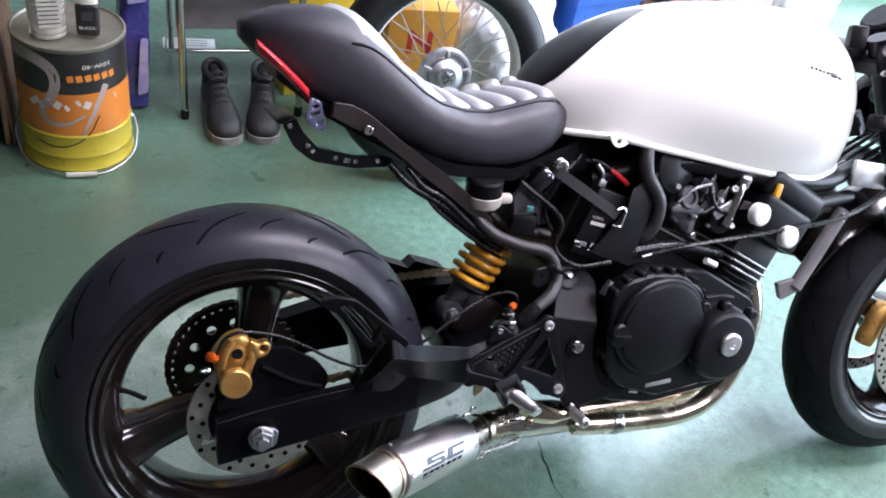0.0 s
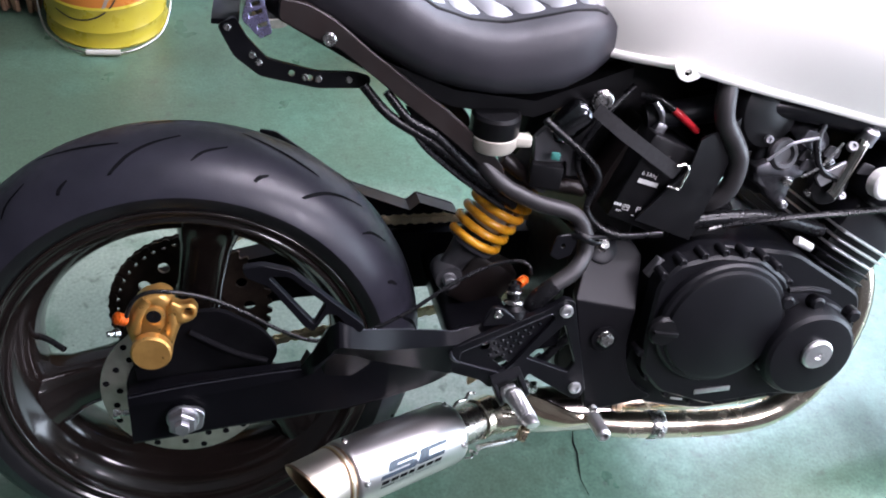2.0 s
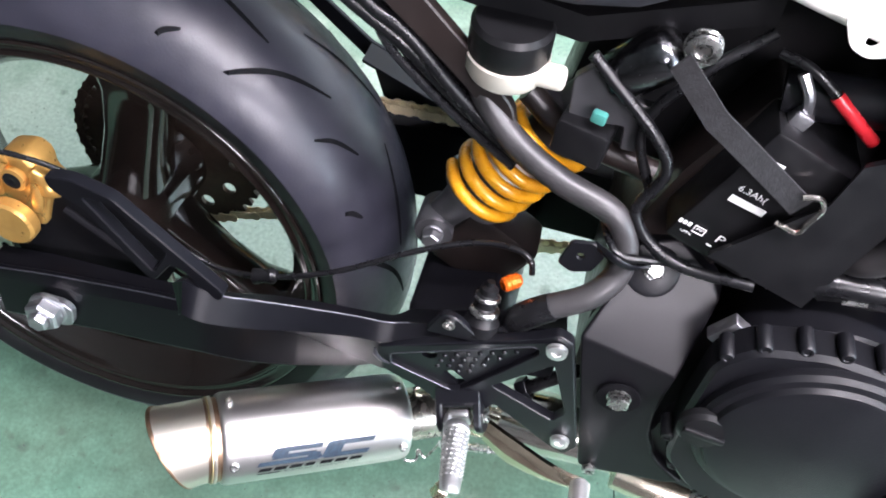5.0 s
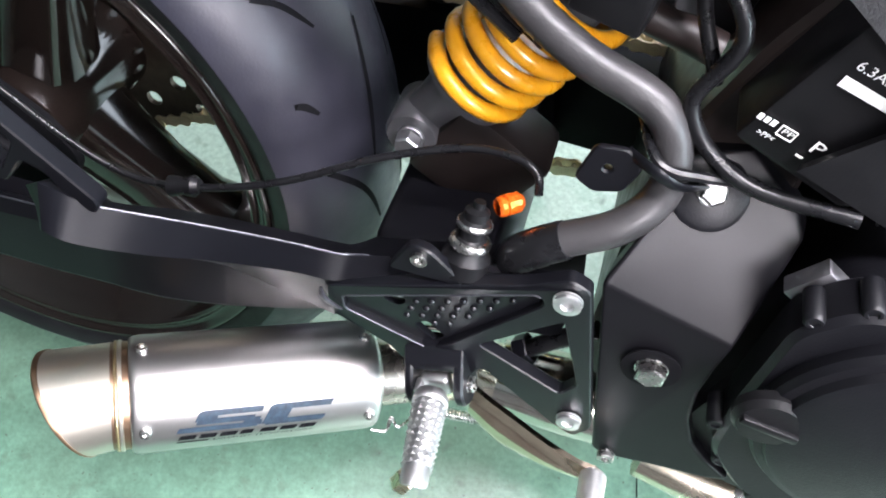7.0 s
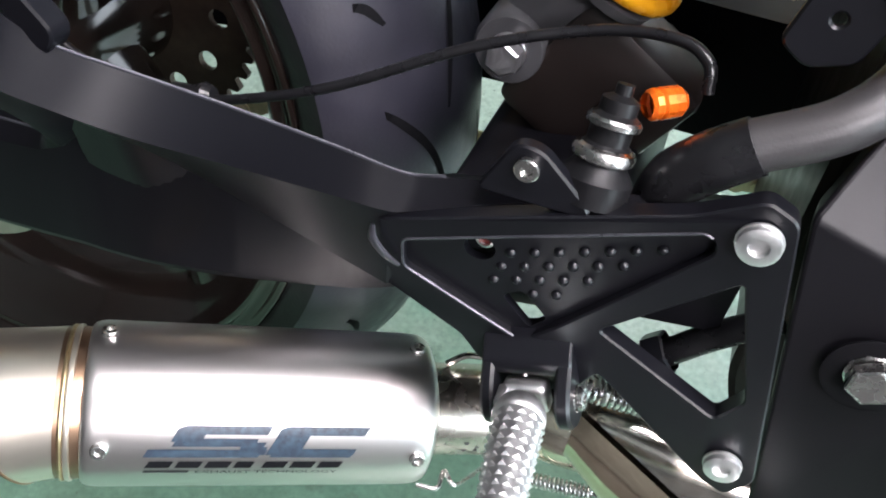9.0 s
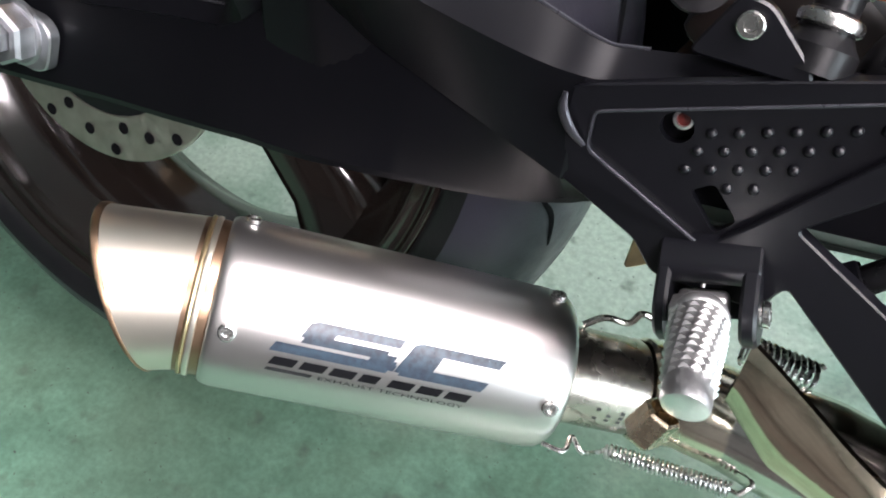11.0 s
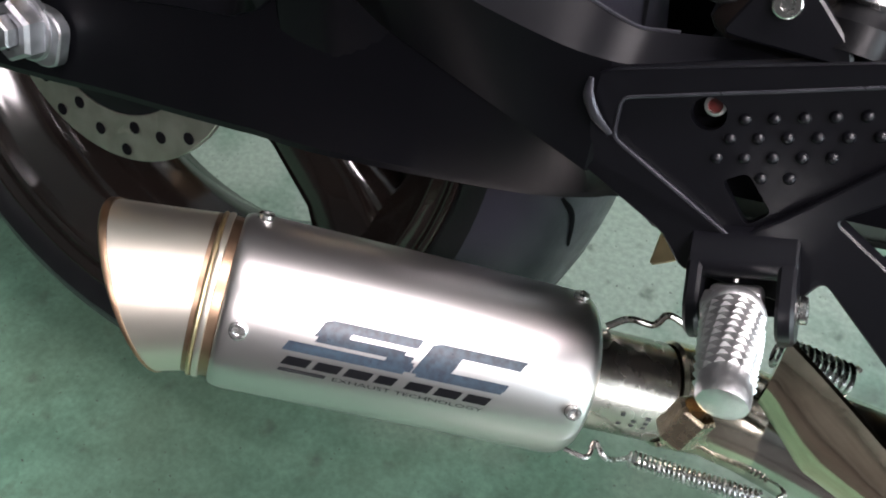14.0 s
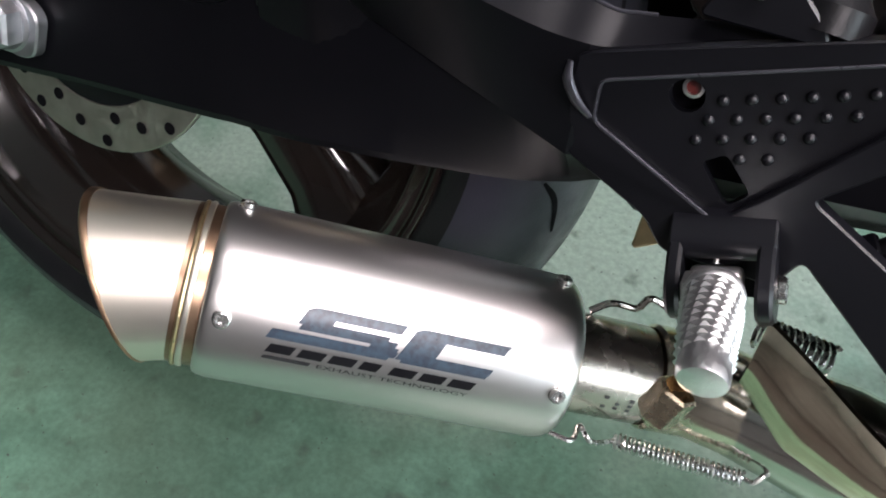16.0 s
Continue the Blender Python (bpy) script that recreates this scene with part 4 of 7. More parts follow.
bm = plate(rounded([(-0.004, 0.027), (0.009, 0.0245), (0.018, 0.016), (0.017, 0.008), (-0.004, 0.007)], 0.004), -0.0215, 0.0195, (), 0.001)
bmesh.ops.transform(bm, matrix=CLEVIS, verts=bm.verts)
part("clevis_web", bm, SATIN, rearset, "", True, 30)
bm = box(0.006, 0.030, 0.026, CLEVIS @ Matrix.Translation((-0.003, -0.001, -0.003)), 0.001)
part("clevis_back", bm, GROOVE, rearset)
bolt(rearset, CLEVIS @ Vector((0.0165, 0.0195, -0.003)), axis=HX, r=0.0056, h=0.0040, material=STEEL)
part("stay_bolt", lathe([(0.010, -0.004), (0.011, -0.003), (0.011, 0.006), (0.008, 0.008), (0, 0.008)], (0.453, -0.150, 0.047), (-0.75, -0.1, -0.65), 6), SATIN, rearset, "", True, 25)
part("lower_stay", tube([(0.455, -0.150, 0.049), (0.470, -0.149, 0.066), (0.492, -0.147, 0.086)], 0.0065, 12), CABLE, rearset)
# footpeg
peg = new("footpeg")
peg.parent = BIKE
tagged(peg, "silver knurled aluminium folding footpeg")
F0, F1 = Vector((0.4015, -0.1925, 0.0310)), Vector((0.4105, -0.272, 0.0350))
fd, fu, fv = frame_of(F1 - F0)
# a tapered barrel, flattened a little, with a rounded shoulder at the hinge and a smooth nose
BARREL = [(r, 0.94 * d) for r, d in ((0.0070, 0.002), (0.0100, 0.0035), (0.0114, 0.007), (0.0120, 0.0105), (0.0118, 0.0125), (0.0110, 0.0135), (0.0102, 0.036), (0.0088, 0.066), (0.0090, 0.0675), (0.0087, 0.0730), (0.0080, 0.0750), (0.0060, 0.0758), (0.0, 0.0760))]
barrel = lathe(BARREL, F0, fd, 40)
for v in barrel.verts:
    # the nose is cut on a slant, its upper lip the longer
    d = v.co - F0
    v.co += fd * 0.55 * (d.z - fd.z * d.dot(fd)) * min(max((d.dot(fd) - 0.050) / 0.016, 0), 1)
part("peg_barrel", barrel, ALU, peg, "", True, 35)
spike_bm = lathe([(0.0027, -0.0005), (0.0005, 0.0012)], (0, 0, 0), (0, 0, 1), 3, True)
spike_mesh = finish(spike_bm, "knurl", ALU, False)
for i in range(10):
    for k in range(13):
        a = 2 * math.pi * (k + 0.12 * i) / 13
        nrm = fu * math.cos(a) + fv * math.sin(a)
        o = new("knurl", spike_mesh)
        o.parent = peg
        side = nrm.cross(-fd)
        along = 0.0155 + 0.0047 * i
        rad = float(np.interp(along, [b[1] for b in BARREL], [b[0] for b in BARREL]))
        o.matrix_local = Matrix.Translation(F0 + fd * along + nrm * rad) @ Matrix((-fd, side, nrm)).transposed().to_4x4()
part("peg_hanger", box(0.010, 0.021, 0.016, CLEVIS @ Matrix.Translation((0.0165, -0.003, -0.003)), 0.003, 3), ALU, peg)
part("peg_stop", box(0.012, 0.005, 0.013, CLEVIS @ Matrix.Translation((0.024, -0.0125, -0.002)), 0.002), ALU, peg)
part("hex_end", lathe([(0.0064, 0), (0.0076, 0.001), (0.0076, 0.014), (0.0064, 0.0155), (0, 0.0155)], Vector((0.4045, -0.2500, 0.0200)), Vector((-0.30, -0.05, -0.95)), 6), mat("straw_steel_hex", (0.66, 0.55, 0.40), (0.54, 0.45, 0.33), 0.26, 1.0, scale=80), peg, "straw coloured hexagon end", True, 25)
part("pivot_pin", tube([(0.3985, -0.180, 0.034), (0.3955, -0.178, 0.046)], 0.0011, 6), STEEL, peg)

# frame side cover with its folded top
cover = new("pivot_cover")
cover.parent = BIKE
tagged(cover, "satin black frame pivot cover with a folded top")
CV = [Vector(p) for p in ((0.480, -0.161, 0.146), (0.564, -0.163, 0.127), (0.580, -0.119, 0.182), (0.572, -0.112, 0.194), (0.536, -0.1005, 0.220), (0.512, -0.1075, 0.2145))]
bm = bmesh.new()
low = [Vector(p) for p in ((0.480, -0.161, 0.146), (0.564, -0.163, 0.127), (0.562, -0.164, 0.103), (0.5615, -0.164, 0.074), (0.566, -0.164, 0.044), (0.577, -0.164, 0.019), (0.591, -0.164, 0.004), (0.613, -0.164, -0.012), (0.600, -0.163, -0.020), (0.559, -0.163, -0.026), (0.528, -0.163, -0.032), (0.519, -0.163, -0.027))]
low_v = [bm.verts.new(p) for p in low]
faces = [bm.faces.new(low_v), bm.faces.new([low_v[1], low_v[0]] + [bm.verts.new(p) for p in reversed(CV[2:])])]
grown = bmesh.ops.extrude_face_region(bm, geom=faces)
bmesh.ops.translate(bm, vec=(0.004, 0.022, -0.004), verts=[g for g in grown["geom"] if isinstance(g, bmesh.types.BMVert)])
part("cover_plate", bevelled(bm, 0.0024, 3, 15), COVER, cover, "", True, 12)
part("bolt_pad", lathe([(0.022, -0.006), (0.022, 0.001), (0.019, 0.003), (0.0, 0.003)], (0.521, -0.119, 0.197), (0.05, -0.75, 0.66), 24), CASE, cover)
bolt(cover, (0.521, -0.1205, 0.199), axis=(0.05, -0.75, 0.66), r=0.0075, h=0.010, socket=False)
part("bolt_recess", lathe([(0.0185, 0), (0.0185, 0.001), (0.017, 0.0015), (0.0, 0.0012)], (0.5275, -0.165, 0.0875), (0, -1, 0), 28), GROOVE, cover)
bolt(cover, (0.5275, -0.166, 0.089), r=0.0098, h=0.008, socket=False)
bolt(cover, (0.530, -0.165, -0.026), r=0.006, h=0.005)
part("frame_spine", plate(rounded([(0.495, 0.0), (0.49, 0.19), (0.52, 0.28), (0.56, 0.36), (0.60, 0.33), (0.57, 0.2), (0.60, 0.0), (0.56, -0.05), (0.51, -0.04)], 0.01), -0.095, 0.10, (), 0.004), DARK, cover)

# engine
engine = new("engine")
engine.parent = BIKE
tagged(engine, "matt black motorcycle engine")
part("crankcase", bevelled(plate(rounded([(0.56, 0.02), (0.60, 0.19), (0.66, 0.215), (0.78, 0.20), (0.90, 0.13), (0.91, 0.03), (0.86, -0.03), (0.70, -0.05), (0.60, -0.03)], 0.02), -0.155, 0.15, (), 0.004), 0), CASE, engine)
COV = rounded([(0.578, 0.176), (0.600, 0.202), (0.650, 0.214), (0.712, 0.207), (0.757, 0.175), (0.775, 0.140), (0.835, 0.136), (0.872, 0.115), (0.888, 0.070), (0.872, 0.015), (0.835, -0.010), (0.782, -0.009), (0.690, -0.020), (0.612, 0.008), (0.580, 0.045), (0.576, 0.10)], 0.012)
part("clutch_cover", plate(COV, -0.182, -0.150, (), 0.004), CASE, engine, "", True, 40)
part("clutch_dome", lathe([(0.089, 0), (0.089, 0.007), (0.086, 0.011), (0.081, 0.012), (0.079, 0.0165), (0.074, 0.018), (0.0, 0.020)], (0.673, -0.182, 0.118), (0, -1, 0), 64), CASE, engine, "", True, 30)
part("generator_cover", lathe([(0.066, -0.02), (0.066, 0.010), (0.063, 0.018), (0.058, 0.022), (0.030, 0.0255), (0, 0.026)], (0.802, -0.190, 0.075), (0, -1, 0), 64), CASE, engine, "", True, 30)
part("inspection_cap", lathe([(0.0215, 0), (0.0215, 0.004), (0.0185, 0.007), (0.006, 0.0075), (0.0045, 0.004), (0, 0.004)], (0.804, -0.2155, 0.083), (0, -1, 0), 40), ALU, engine, "round silver inspection cap", True, 30)
for x, z in ((0.755, 0.150), (0.800, 0.146), (0.860, 0.125), (0.745, 0.055)):
    part("cover_lug", lathe([(0.010, 0), (0.010, 0.014), (0.007, 0.017), (0, 0.017)], (x, -0.182, z), (0, -1, 0), 16), CASE, engine)
part("rib", tube([(0.745, -0.19, 0.105), (0.775, -0.196, 0.128), (0.805, -0.198, 0.140)], 0.004, 8), CASE, engine)
part("rib", tube([(0.757, -0.188, 0.165), (0.79, -0.19, 0.166), (0.815, -0.19, 0.160)], 0.004, 8), CASE, engine)
for x, z in ((0.582, 0.188), (0.604, 0.207), (0.632, 0.216), (0.660, 0.220), (0.690, 0.218), (0.718, 0.211), (0.742, 0.196), (0.764, 0.172), (0.572, 0.070), (0.590, 0.030), (0.625, -0.002), (0.665, -0.018), (0.705, -0.022), (0.745, -0.018), (0.79, -0.014)):
    part("case_screw", lathe([(0.0060, -0.02), (0.0060, 0.000), (0.0045, 0.002), (0.003, 0.002), (0.0025, 0.001), (0, 0.001)], (0.673 + (x - 0.673) * 0.97, -0.178, 0.1 + (z - 0.1) * 0.965), (0, -1, 0), 14), CASE, engine)
filler = part("oil_filler_cap", lathe([(0.021, 0), (0.021, 0.006), (0.018, 0.010), (0, 0.011)], (0.591, -0.190, 0.115), (0, -1, 0), 30), PLASTIC, engine, "round black oil filler cap", True, 30)
part("grip_bar", box(0.034, 0.005, 0.006, Matrix.Translation((0.591, -0.2015, 0.115)) @ pose(0, 0, 0, 0, 8, 0), 0.002), PLASTIC, filler)
part("maker_bar", box(0.052, 0.002, 0.0075, Matrix.Translation((0.690, -0.183, 0.007)) @ pose(0, 0, 0, 0, -4, 0), 0.001), ALU, engine, "plain raised silver bar")
part("maker_bar", box(0.018, 0.002, 0.003, Matrix.Translation((0.640, -0.183, -0.004)) @ pose(0, 0, 0, 0, 12, 0), 0.001), ALU, engine)
part("id_pad", box(0.024, 0.012, 0.028, Matrix.Translation((0.5905, -0.147, 0.178)) @ pose(0, 0, 0, 0, 33, 0), 0.001), ZINC, engine, "bare aluminium stamping pad")
# cylinder leans ahead; finned
CB = Matrix.Translation((0.885, -0.02, 0.185)) @ pose(0, 0, 0, 0, 28, 0)
part("cylinder", box(0.10, 0.22, 0.14, CB, 0.008), CASE, engine)
for k in range(6):
    f = part("cooling_fin", box(0.088, 0.258, 0.0035, CB @ Matrix.Translation((-0.010, 0, -0.045 + 0.0125 * k)), 0.0012), CASE if k < 3 else ALU, engine)
part("cylinder_head", bevelled(box(0.12, 0.26, 0.075, CB @ Matrix.Translation((0.005, 0, 0.10)), 0.01, 3), 0), CASE, engine)
part("cam_cover", box(0.15, 0.24, 0.05, CB @ Matrix.Translation((0.01, 0, 0.158)), 0.015, 3), CASE, engine)
for p in ((0.872, -0.158, 0.298), (0.945, -0.158, 0.252)):
    part("head_cap", lathe([(0.020, -0.01), (0.020, 0.004), (0.017, 0.007), (0, 0.009)], p, (0.05, -1, 0.05), 28), MARK, engine, "round white cap on the cylinder head", True, 30)
part("yellow_lever", box(0.012, 0.010, 0.045, Matrix.Translation((0.915, -0.14, 0.325)) @ pose(0, 0, 0, 0, 12, 0), 0.002), YELLOW, engine, "small yellow plug cap")
part("chrome_tube", tube([(0.846, -0.13, 0.352), (0.838, -0.135, 0.335), (0.818, -0.14, 0.285), (0.812, -0.14, 0.276)], 0.008, 12), CHROME, engine, "short chrome breather tube")
part("tube_cap", lathe([(0.012, -0.01), (0.012, 0.008), (0.008, 0.012), (0, 0.012)], (0.848, -0.13, 0.352), (0.2, -0.2, 1), 12), ZINC, engine)

# carburettors and intake
carb = new("carburettor")
carb.parent = BIKE
tagged(carb, "grey cast carburettor bank under the tank")
part("carb_body", box(0.062, 0.06, 0.045, Matrix.Translation((0.738, -0.088, 0.305)) @ pose(0, 0, 0, 0, 18, 0), 0.010, 3), CAST, carb)
part("float_bowl", bevelled(plate(rounded([(0.704, 0.306), (0.710, 0.286), (0.728, 0.276), (0.738, 0.262), (0.750, 0.254), (0.760, 0.262), (0.762, 0.284), (0.772, 0.302), (0.752, 0.318), (0.720, 0.318)], 0.006), -0.128, -0.075, (), 0.004), 0), CAST, carb, "", True, 45)
part("bowl_rim", plate(rounded([(0.703, 0.310), (0.706, 0.300), (0.768, 0.296), (0.774, 0.306), (0.752, 0.316), (0.718, 0.318)], 0.004), -0.131, -0.072, (), 0.001), CAST, carb, "", True, 45)
part("drain_screw", lathe([(0.006, 0), (0.006, 0.006), (0.004, 0.008), (0.0025, 0.008), (0.002, 0.005), (0, 0.005)], (0.754, -0.128, 0.259), (0, -1, 0.1), 14), ZINC, carb, "", True, 30)
part("choke_cap", lathe([(0.021, 0), (0.021, 0.006), (0.018, 0.010), (0.013, 0.010), (0.011, 0.005), (0, 0.005)], (0.738, -0.122, 0.326), (0.1, -1, 0.25), 26), GREYP, carb, "", True, 30)
part("diaphragm_cap", lathe([(0.026, 0), (0.028, 0.006), (0.028, 0.010), (0.020, 0.017), (0.010, 0.020), (0, 0.020)], (0.782, -0.10, 0.338), (0.1, -0.5, 0.85), 24), CAST, carb)
part("throttle_drum", lathe([(0.026, -0.006), (0.028, -0.004), (0.023, 0), (0.028, 0.004), (0.026, 0.006)], (0.815, -0.125, 0.285), (0, 1, 0), 24, True), PLASTIC, carb)
part("lever", plate(rounded([(0.785, 0.300), (0.825, 0.322), (0.832, 0.308), (0.797, 0.285)], 0.005), -0.138, -0.132, (), 0.001), ZINC, carb)
part("linkage_rod", tube([(0.712, -0.136, 0.322), (0.740, -0.138, 0.345), (0.775, -0.136, 0.352)], 0.0022, 6), ZINC, carb)
part("linkage_rod", tube([(0.765, -0.138, 0.300), (0.790, -0.140, 0.318), (0.812, -0.136, 0.345)], 0.002, 6), STEEL, carb)
rng = random.Random(11)
for k in range(16):
    x, z = rng.uniform(0.70, 0.86), rng.uniform(0.270, 0.368)
    d = (rng.uniform(-0.4, 0.4), -1, rng.uniform(-0.2, 0.6))
    if k % 2:
        bolt(carb, (x, -0.130, z), axis=d, r=rng.uniform(0.0035, 0.0065), h=0.007, material=STEEL if k % 4 == 1 else ZINC)
    else:
        part("bracket", plate(rounded([(x - 0.012, z - 0.006), (x + 0.010, z - 0.009), (x + 0.013, z + 0.004), (x - 0.004, z + 0.009)], 0.003), -0.128 - 0.0006 * k, -0.124 - 0.0006 * k, (), 0.0008), CAST if k % 4 else GREYP, carb)
part("fuel_hose", tube([(0.79, -0.12, 0.37), (0.775, -0.135, 0.345), (0.79, -0.138, 0.31), (0.83, -0.135, 0.292)], 0.0045, 8), CABLE, carb)
# dark tray and starter cover that close the view between the frame rails
part("battery_tray", box(0.17, 0.10, 0.19, Matrix.Translation((0.585, 0.01, 0.325)) @ pose(0, 0, 0, 0, 8, 0), 0.008), PLASTIC, BIKE, "black battery tray")
part("tool_tray", box(0.10, 0.09, 0.10, Matrix.Translation((0.470, 0.0, 0.300)) @ pose(0, 0, 0, 0, 8, 0), 0.008), PLASTIC, BIKE, "black plastic tray under the seat")
part("intake_tray", box(0.20, 0.11, 0.15, Matrix.Translation((0.76, 0.0, 0.335)), 0.012), PLASTIC, BIKE, "black air filter housing")
part("starter_cover", lathe([(0.030, -0.12), (0.036, -0.11), (0.036, 0.09), (0.030, 0.10)], (0.665, 0, 0.232), (0, 1, 0), 28, True), PLASTIC, BIKE, "black starter motor")
part("wiring_loom", tube([(0.60, -0.125, 0.225), (0.64, -0.13, 0.238), (0.70, -0.13, 0.242), (0.76, -0.125, 0.235), (0.83, -0.12, 0.215)], 0.010, 10), CABLE, BIKE)
part("air_box", lathe([(0.05, -0.06), (0.056, -0.05), (0.056, 0.03), (0.046, 0.05), (0.02, 0.058), (0, 0.058)], (0.700, -0.07, 0.375), (0.25, -0.9, 0.1), 36), PLASTIC, BIKE, "black round air box behind the carburettors")
part("intake_boot", tube([(0.69, -0.06, 0.33), (0.72, -0.08, 0.30), (0.75, -0.09, 0.285)], [0.034, 0.03, 0.03], 20), HOSE, BIKE)
part("breather_hose", tube([(0.645, -0.12, 0.435), (0.638, -0.133, 0.400), (0.642, -0.137, 0.372), (0.660, -0.138, 0.346), (0.672, -0.137, 0.322), (0.670, -0.134, 0.285), (0.655, -0.125, 0.262), (0.640, -0.10, 0.245)], 0.0125, 14), HOSE, BIKE, "ribless black breather hose")
FLAP = [((0.548, -0.142, 0.246), (0.630, -0.138, 0.214)), ((0.604, -0.148, 0.318), (0.662, -0.138, 0.330)), ((0.612, -0.145, 0.352), (0.666, -0.132, 0.375))]
part("side_flap", loft([[Vector(p), Vector(p) + Vector((0.002, 0.006, 0)), Vector(q) + Vector((0.002, 0.006, 0)), Vector(q)] for p, q in FLAP]), PLASTIC, BIKE, "flat black plastic splash flap")

# battery, strap and buckle
batt = new("battery")
batt.parent = BIKE
tagged(batt, "black motorcycle battery held by a webbing strap")
BM = Matrix.Translation((0.571, -0.090, 0.288)) @ pose(0, 0, 0, 0, 22, 0)
part("battery_case", box(0.075, 0.085, 0.116, BM, 0.004), PLASTIC, batt)
part("terminal", box(0.014, 0.012, 0.012, BM @ Matrix.Translation((-0.024, -0.020, 0.063)), 0.002), ZINC, batt, "bare metal battery terminal")
part("terminal_lug", tube([BM @ Vector((-0.024, -0.020, 0.068)), BM @ Vector((-0.034, -0.024, 0.080)), BM @ Vector((-0.046, -0.02, 0.088))], 0.004, 8), ZINC, batt)
part("red_cable", tube([(0.586, -0.112, 0.378), (0.600, -0.114, 0.368), (0.622, -0.112, 0.351)], 0.0048, 10), RED, batt, "red battery cable")
part("cable_sleeve", tube([(0.545, -0.100, 0.392), (0.566, -0.108, 0.390), (0.588, -0.112, 0.377)], 0.0036, 10), CABLE, batt)
part("strap", loft([[p + Vector((0, -0.0012, 0)) + q * s for s, q in ((-1, Vector((0.0046, 0, 0.0072))), (1, Vector((0.0046, 0, 0.0072))))] + [p + Vector((0, 0.0012, 0)) + q * s for s, q in ((1, Vector((0.0046, 0, 0.0072))), (-1, Vector((0.0046, 0, 0.0072))))] for p in [Vector(v) for v in ((0.484, -0.118, 0.380), (0.515, -0.140, 0.358), (0.553, -0.1405, 0.333), (0.590, -0.143, 0.309))]]), WEB, batt, "black webbing strap")
part("buckle", tube([(0.579, -0.147, 0.294), (0.594, -0.147, 0.290), (0.598, -0.147, 0.300), (0.602, -0.147, 0.314), (0.597, -0.147, 0.322), (0.586, -0.147, 0.320)], 0.0022, 8), CHROME, batt, "chrome wire buckle")


# prints on the battery face run down to the front
TX, TZ = Vector((0.96, 0, -0.28)), Vector((0.28, 0, 0.96))


def print_on(text, at, width, height):
    at = Vector(at)
    part("lettering", words(text, lambda u, v: at + TX * (u * width) + TZ * (v * height)), MARK, batt)


def small_bar(at, w, h):
    part("print_bar", box(w, 0.0006, h, Matrix.Translation(at) @ pose(0, 0, 0, 0, 16.3, 0), 0.0), MARK, batt)


small_bar((0.560, -0.1335, 0.292), 0.028, 0.0058)
print_on("6.3Ah(", (0.549, -0.1337, 0.3035), 0.022, 0.0075)
for k in range(3):
    small_bar((0.522 + 0.0036 * k, -0.1335, 0.2655 - 0.0010 * k), 0.0026, 0.0034)
print_on(">PP<", (0.5235, -0.1337, 0.2555), 0.0095, 0.0042)
print_on("PP", (0.5345, -0.1337, 0.2595), 0.0062, 0.0042)
for a, b, w, h in ((0.5378, 0.2626, 0.0088, 0.0005), (0.5366, 0.2566, 0.0088, 0.0005), (0.5330, 0.2608, 0.0005, 0.0058), (0.5414, 0.2584, 0.0005, 0.0058)):
    small_bar((a, -0.1335, b), w, h)
print_on("P", (0.5505, -0.1337, 0.2535), 0.0062, 0.0105)
small_bar((0.548, -0.1335, 0.2485), 0.004, 0.0012)
small_bar((0.566, -0.1335, 0.330), 0.010, 0.0045)
small_bar((0.552, -0.1335, 0.337), 0.005, 0.005)

# fluid reservoir, relay and flasher unit
res = new("fluid_reservoir")
res.parent = BIKE
tagged(res, "small brake fluid reservoir with a black cap")
part("cap", lathe([(0.029, 0.006), (0.030, 0.008), (0.030, 0.030), (0.027, 0.034), (0, 0.034)], (0.372, -0.085, 0.334), (0, -0.15, 1), 36), PLASTIC, res, "ribbed black cap", True, 30)
part("pot", lathe([(0.022, -0.013), (0.028, -0.012), (0.031, -0.006), (0.031, 0.006), (0.029, 0.008)], (0.372, -0.085, 0.334), (0, -0.15, 1), 36, True), MILK, res, "milky white plastic pot")
part("side_lug", box(0.03, 0.016, 0.016, Matrix.Translation((0.402, -0.096, 0.333)), 0.006, 3), MILK, res)
relay = new("relay")
relay.parent = BIKE
tagged(relay, "black starter relay with a teal connector")
part("relay_box", box(0.040, 0.030, 0.030, Matrix.Translation((0.440, -0.096, 0.290)) @ pose(0, 0, 0, 0, 4, -12), 0.003), PLASTIC, relay)
part("relay_mount", plate(rounded([(0.425, 0.30), (0.422, 0.335), (0.438, 0.352), (0.448, 0.330), (0.485, 0.325), (0.483, 0.285), (0.468, 0.285), (0.466, 0.305)], 0.003), -0.095, -0.085, (), 0.001), GREYP, relay)
part("connector", box(0.011, 0.007, 0.009, Matrix.Translation((0.446, -0.108, 0.317)) @ pose(0, 0, 0, 0, 4, -12), 0.0015), TEAL, relay, "small teal wire connector")
part("flasher_can", lathe([(0.018, -0.026), (0.0195, -0.022), (0.0195, 0.016), (0.016, 0.023), (0.008, 0.027), (0, 0.028)], (0.468, -0.090, 0.358), (0.62, -0.2, 0.72), 28), DARKCHROME, BIKE, "small metal flasher can")
bolt(BIKE, (0.497, -0.101, 0.385), r=0.012, h=0.008, name="frame_bolt")

# ---- exhaust ----
exhaust = new("exhaust")
exhaust.parent = BIKE
tagged(exhaust, "short brushed titanium silencer with a slash-cut tip")
XD = Vector((0.8597, 0.4998, -0.1049)).normalized()
X0 = Vector((0.1928, -0.2141, -0.0632))
_, XU, XV = frame_of(XD)
R_S = 0.0438


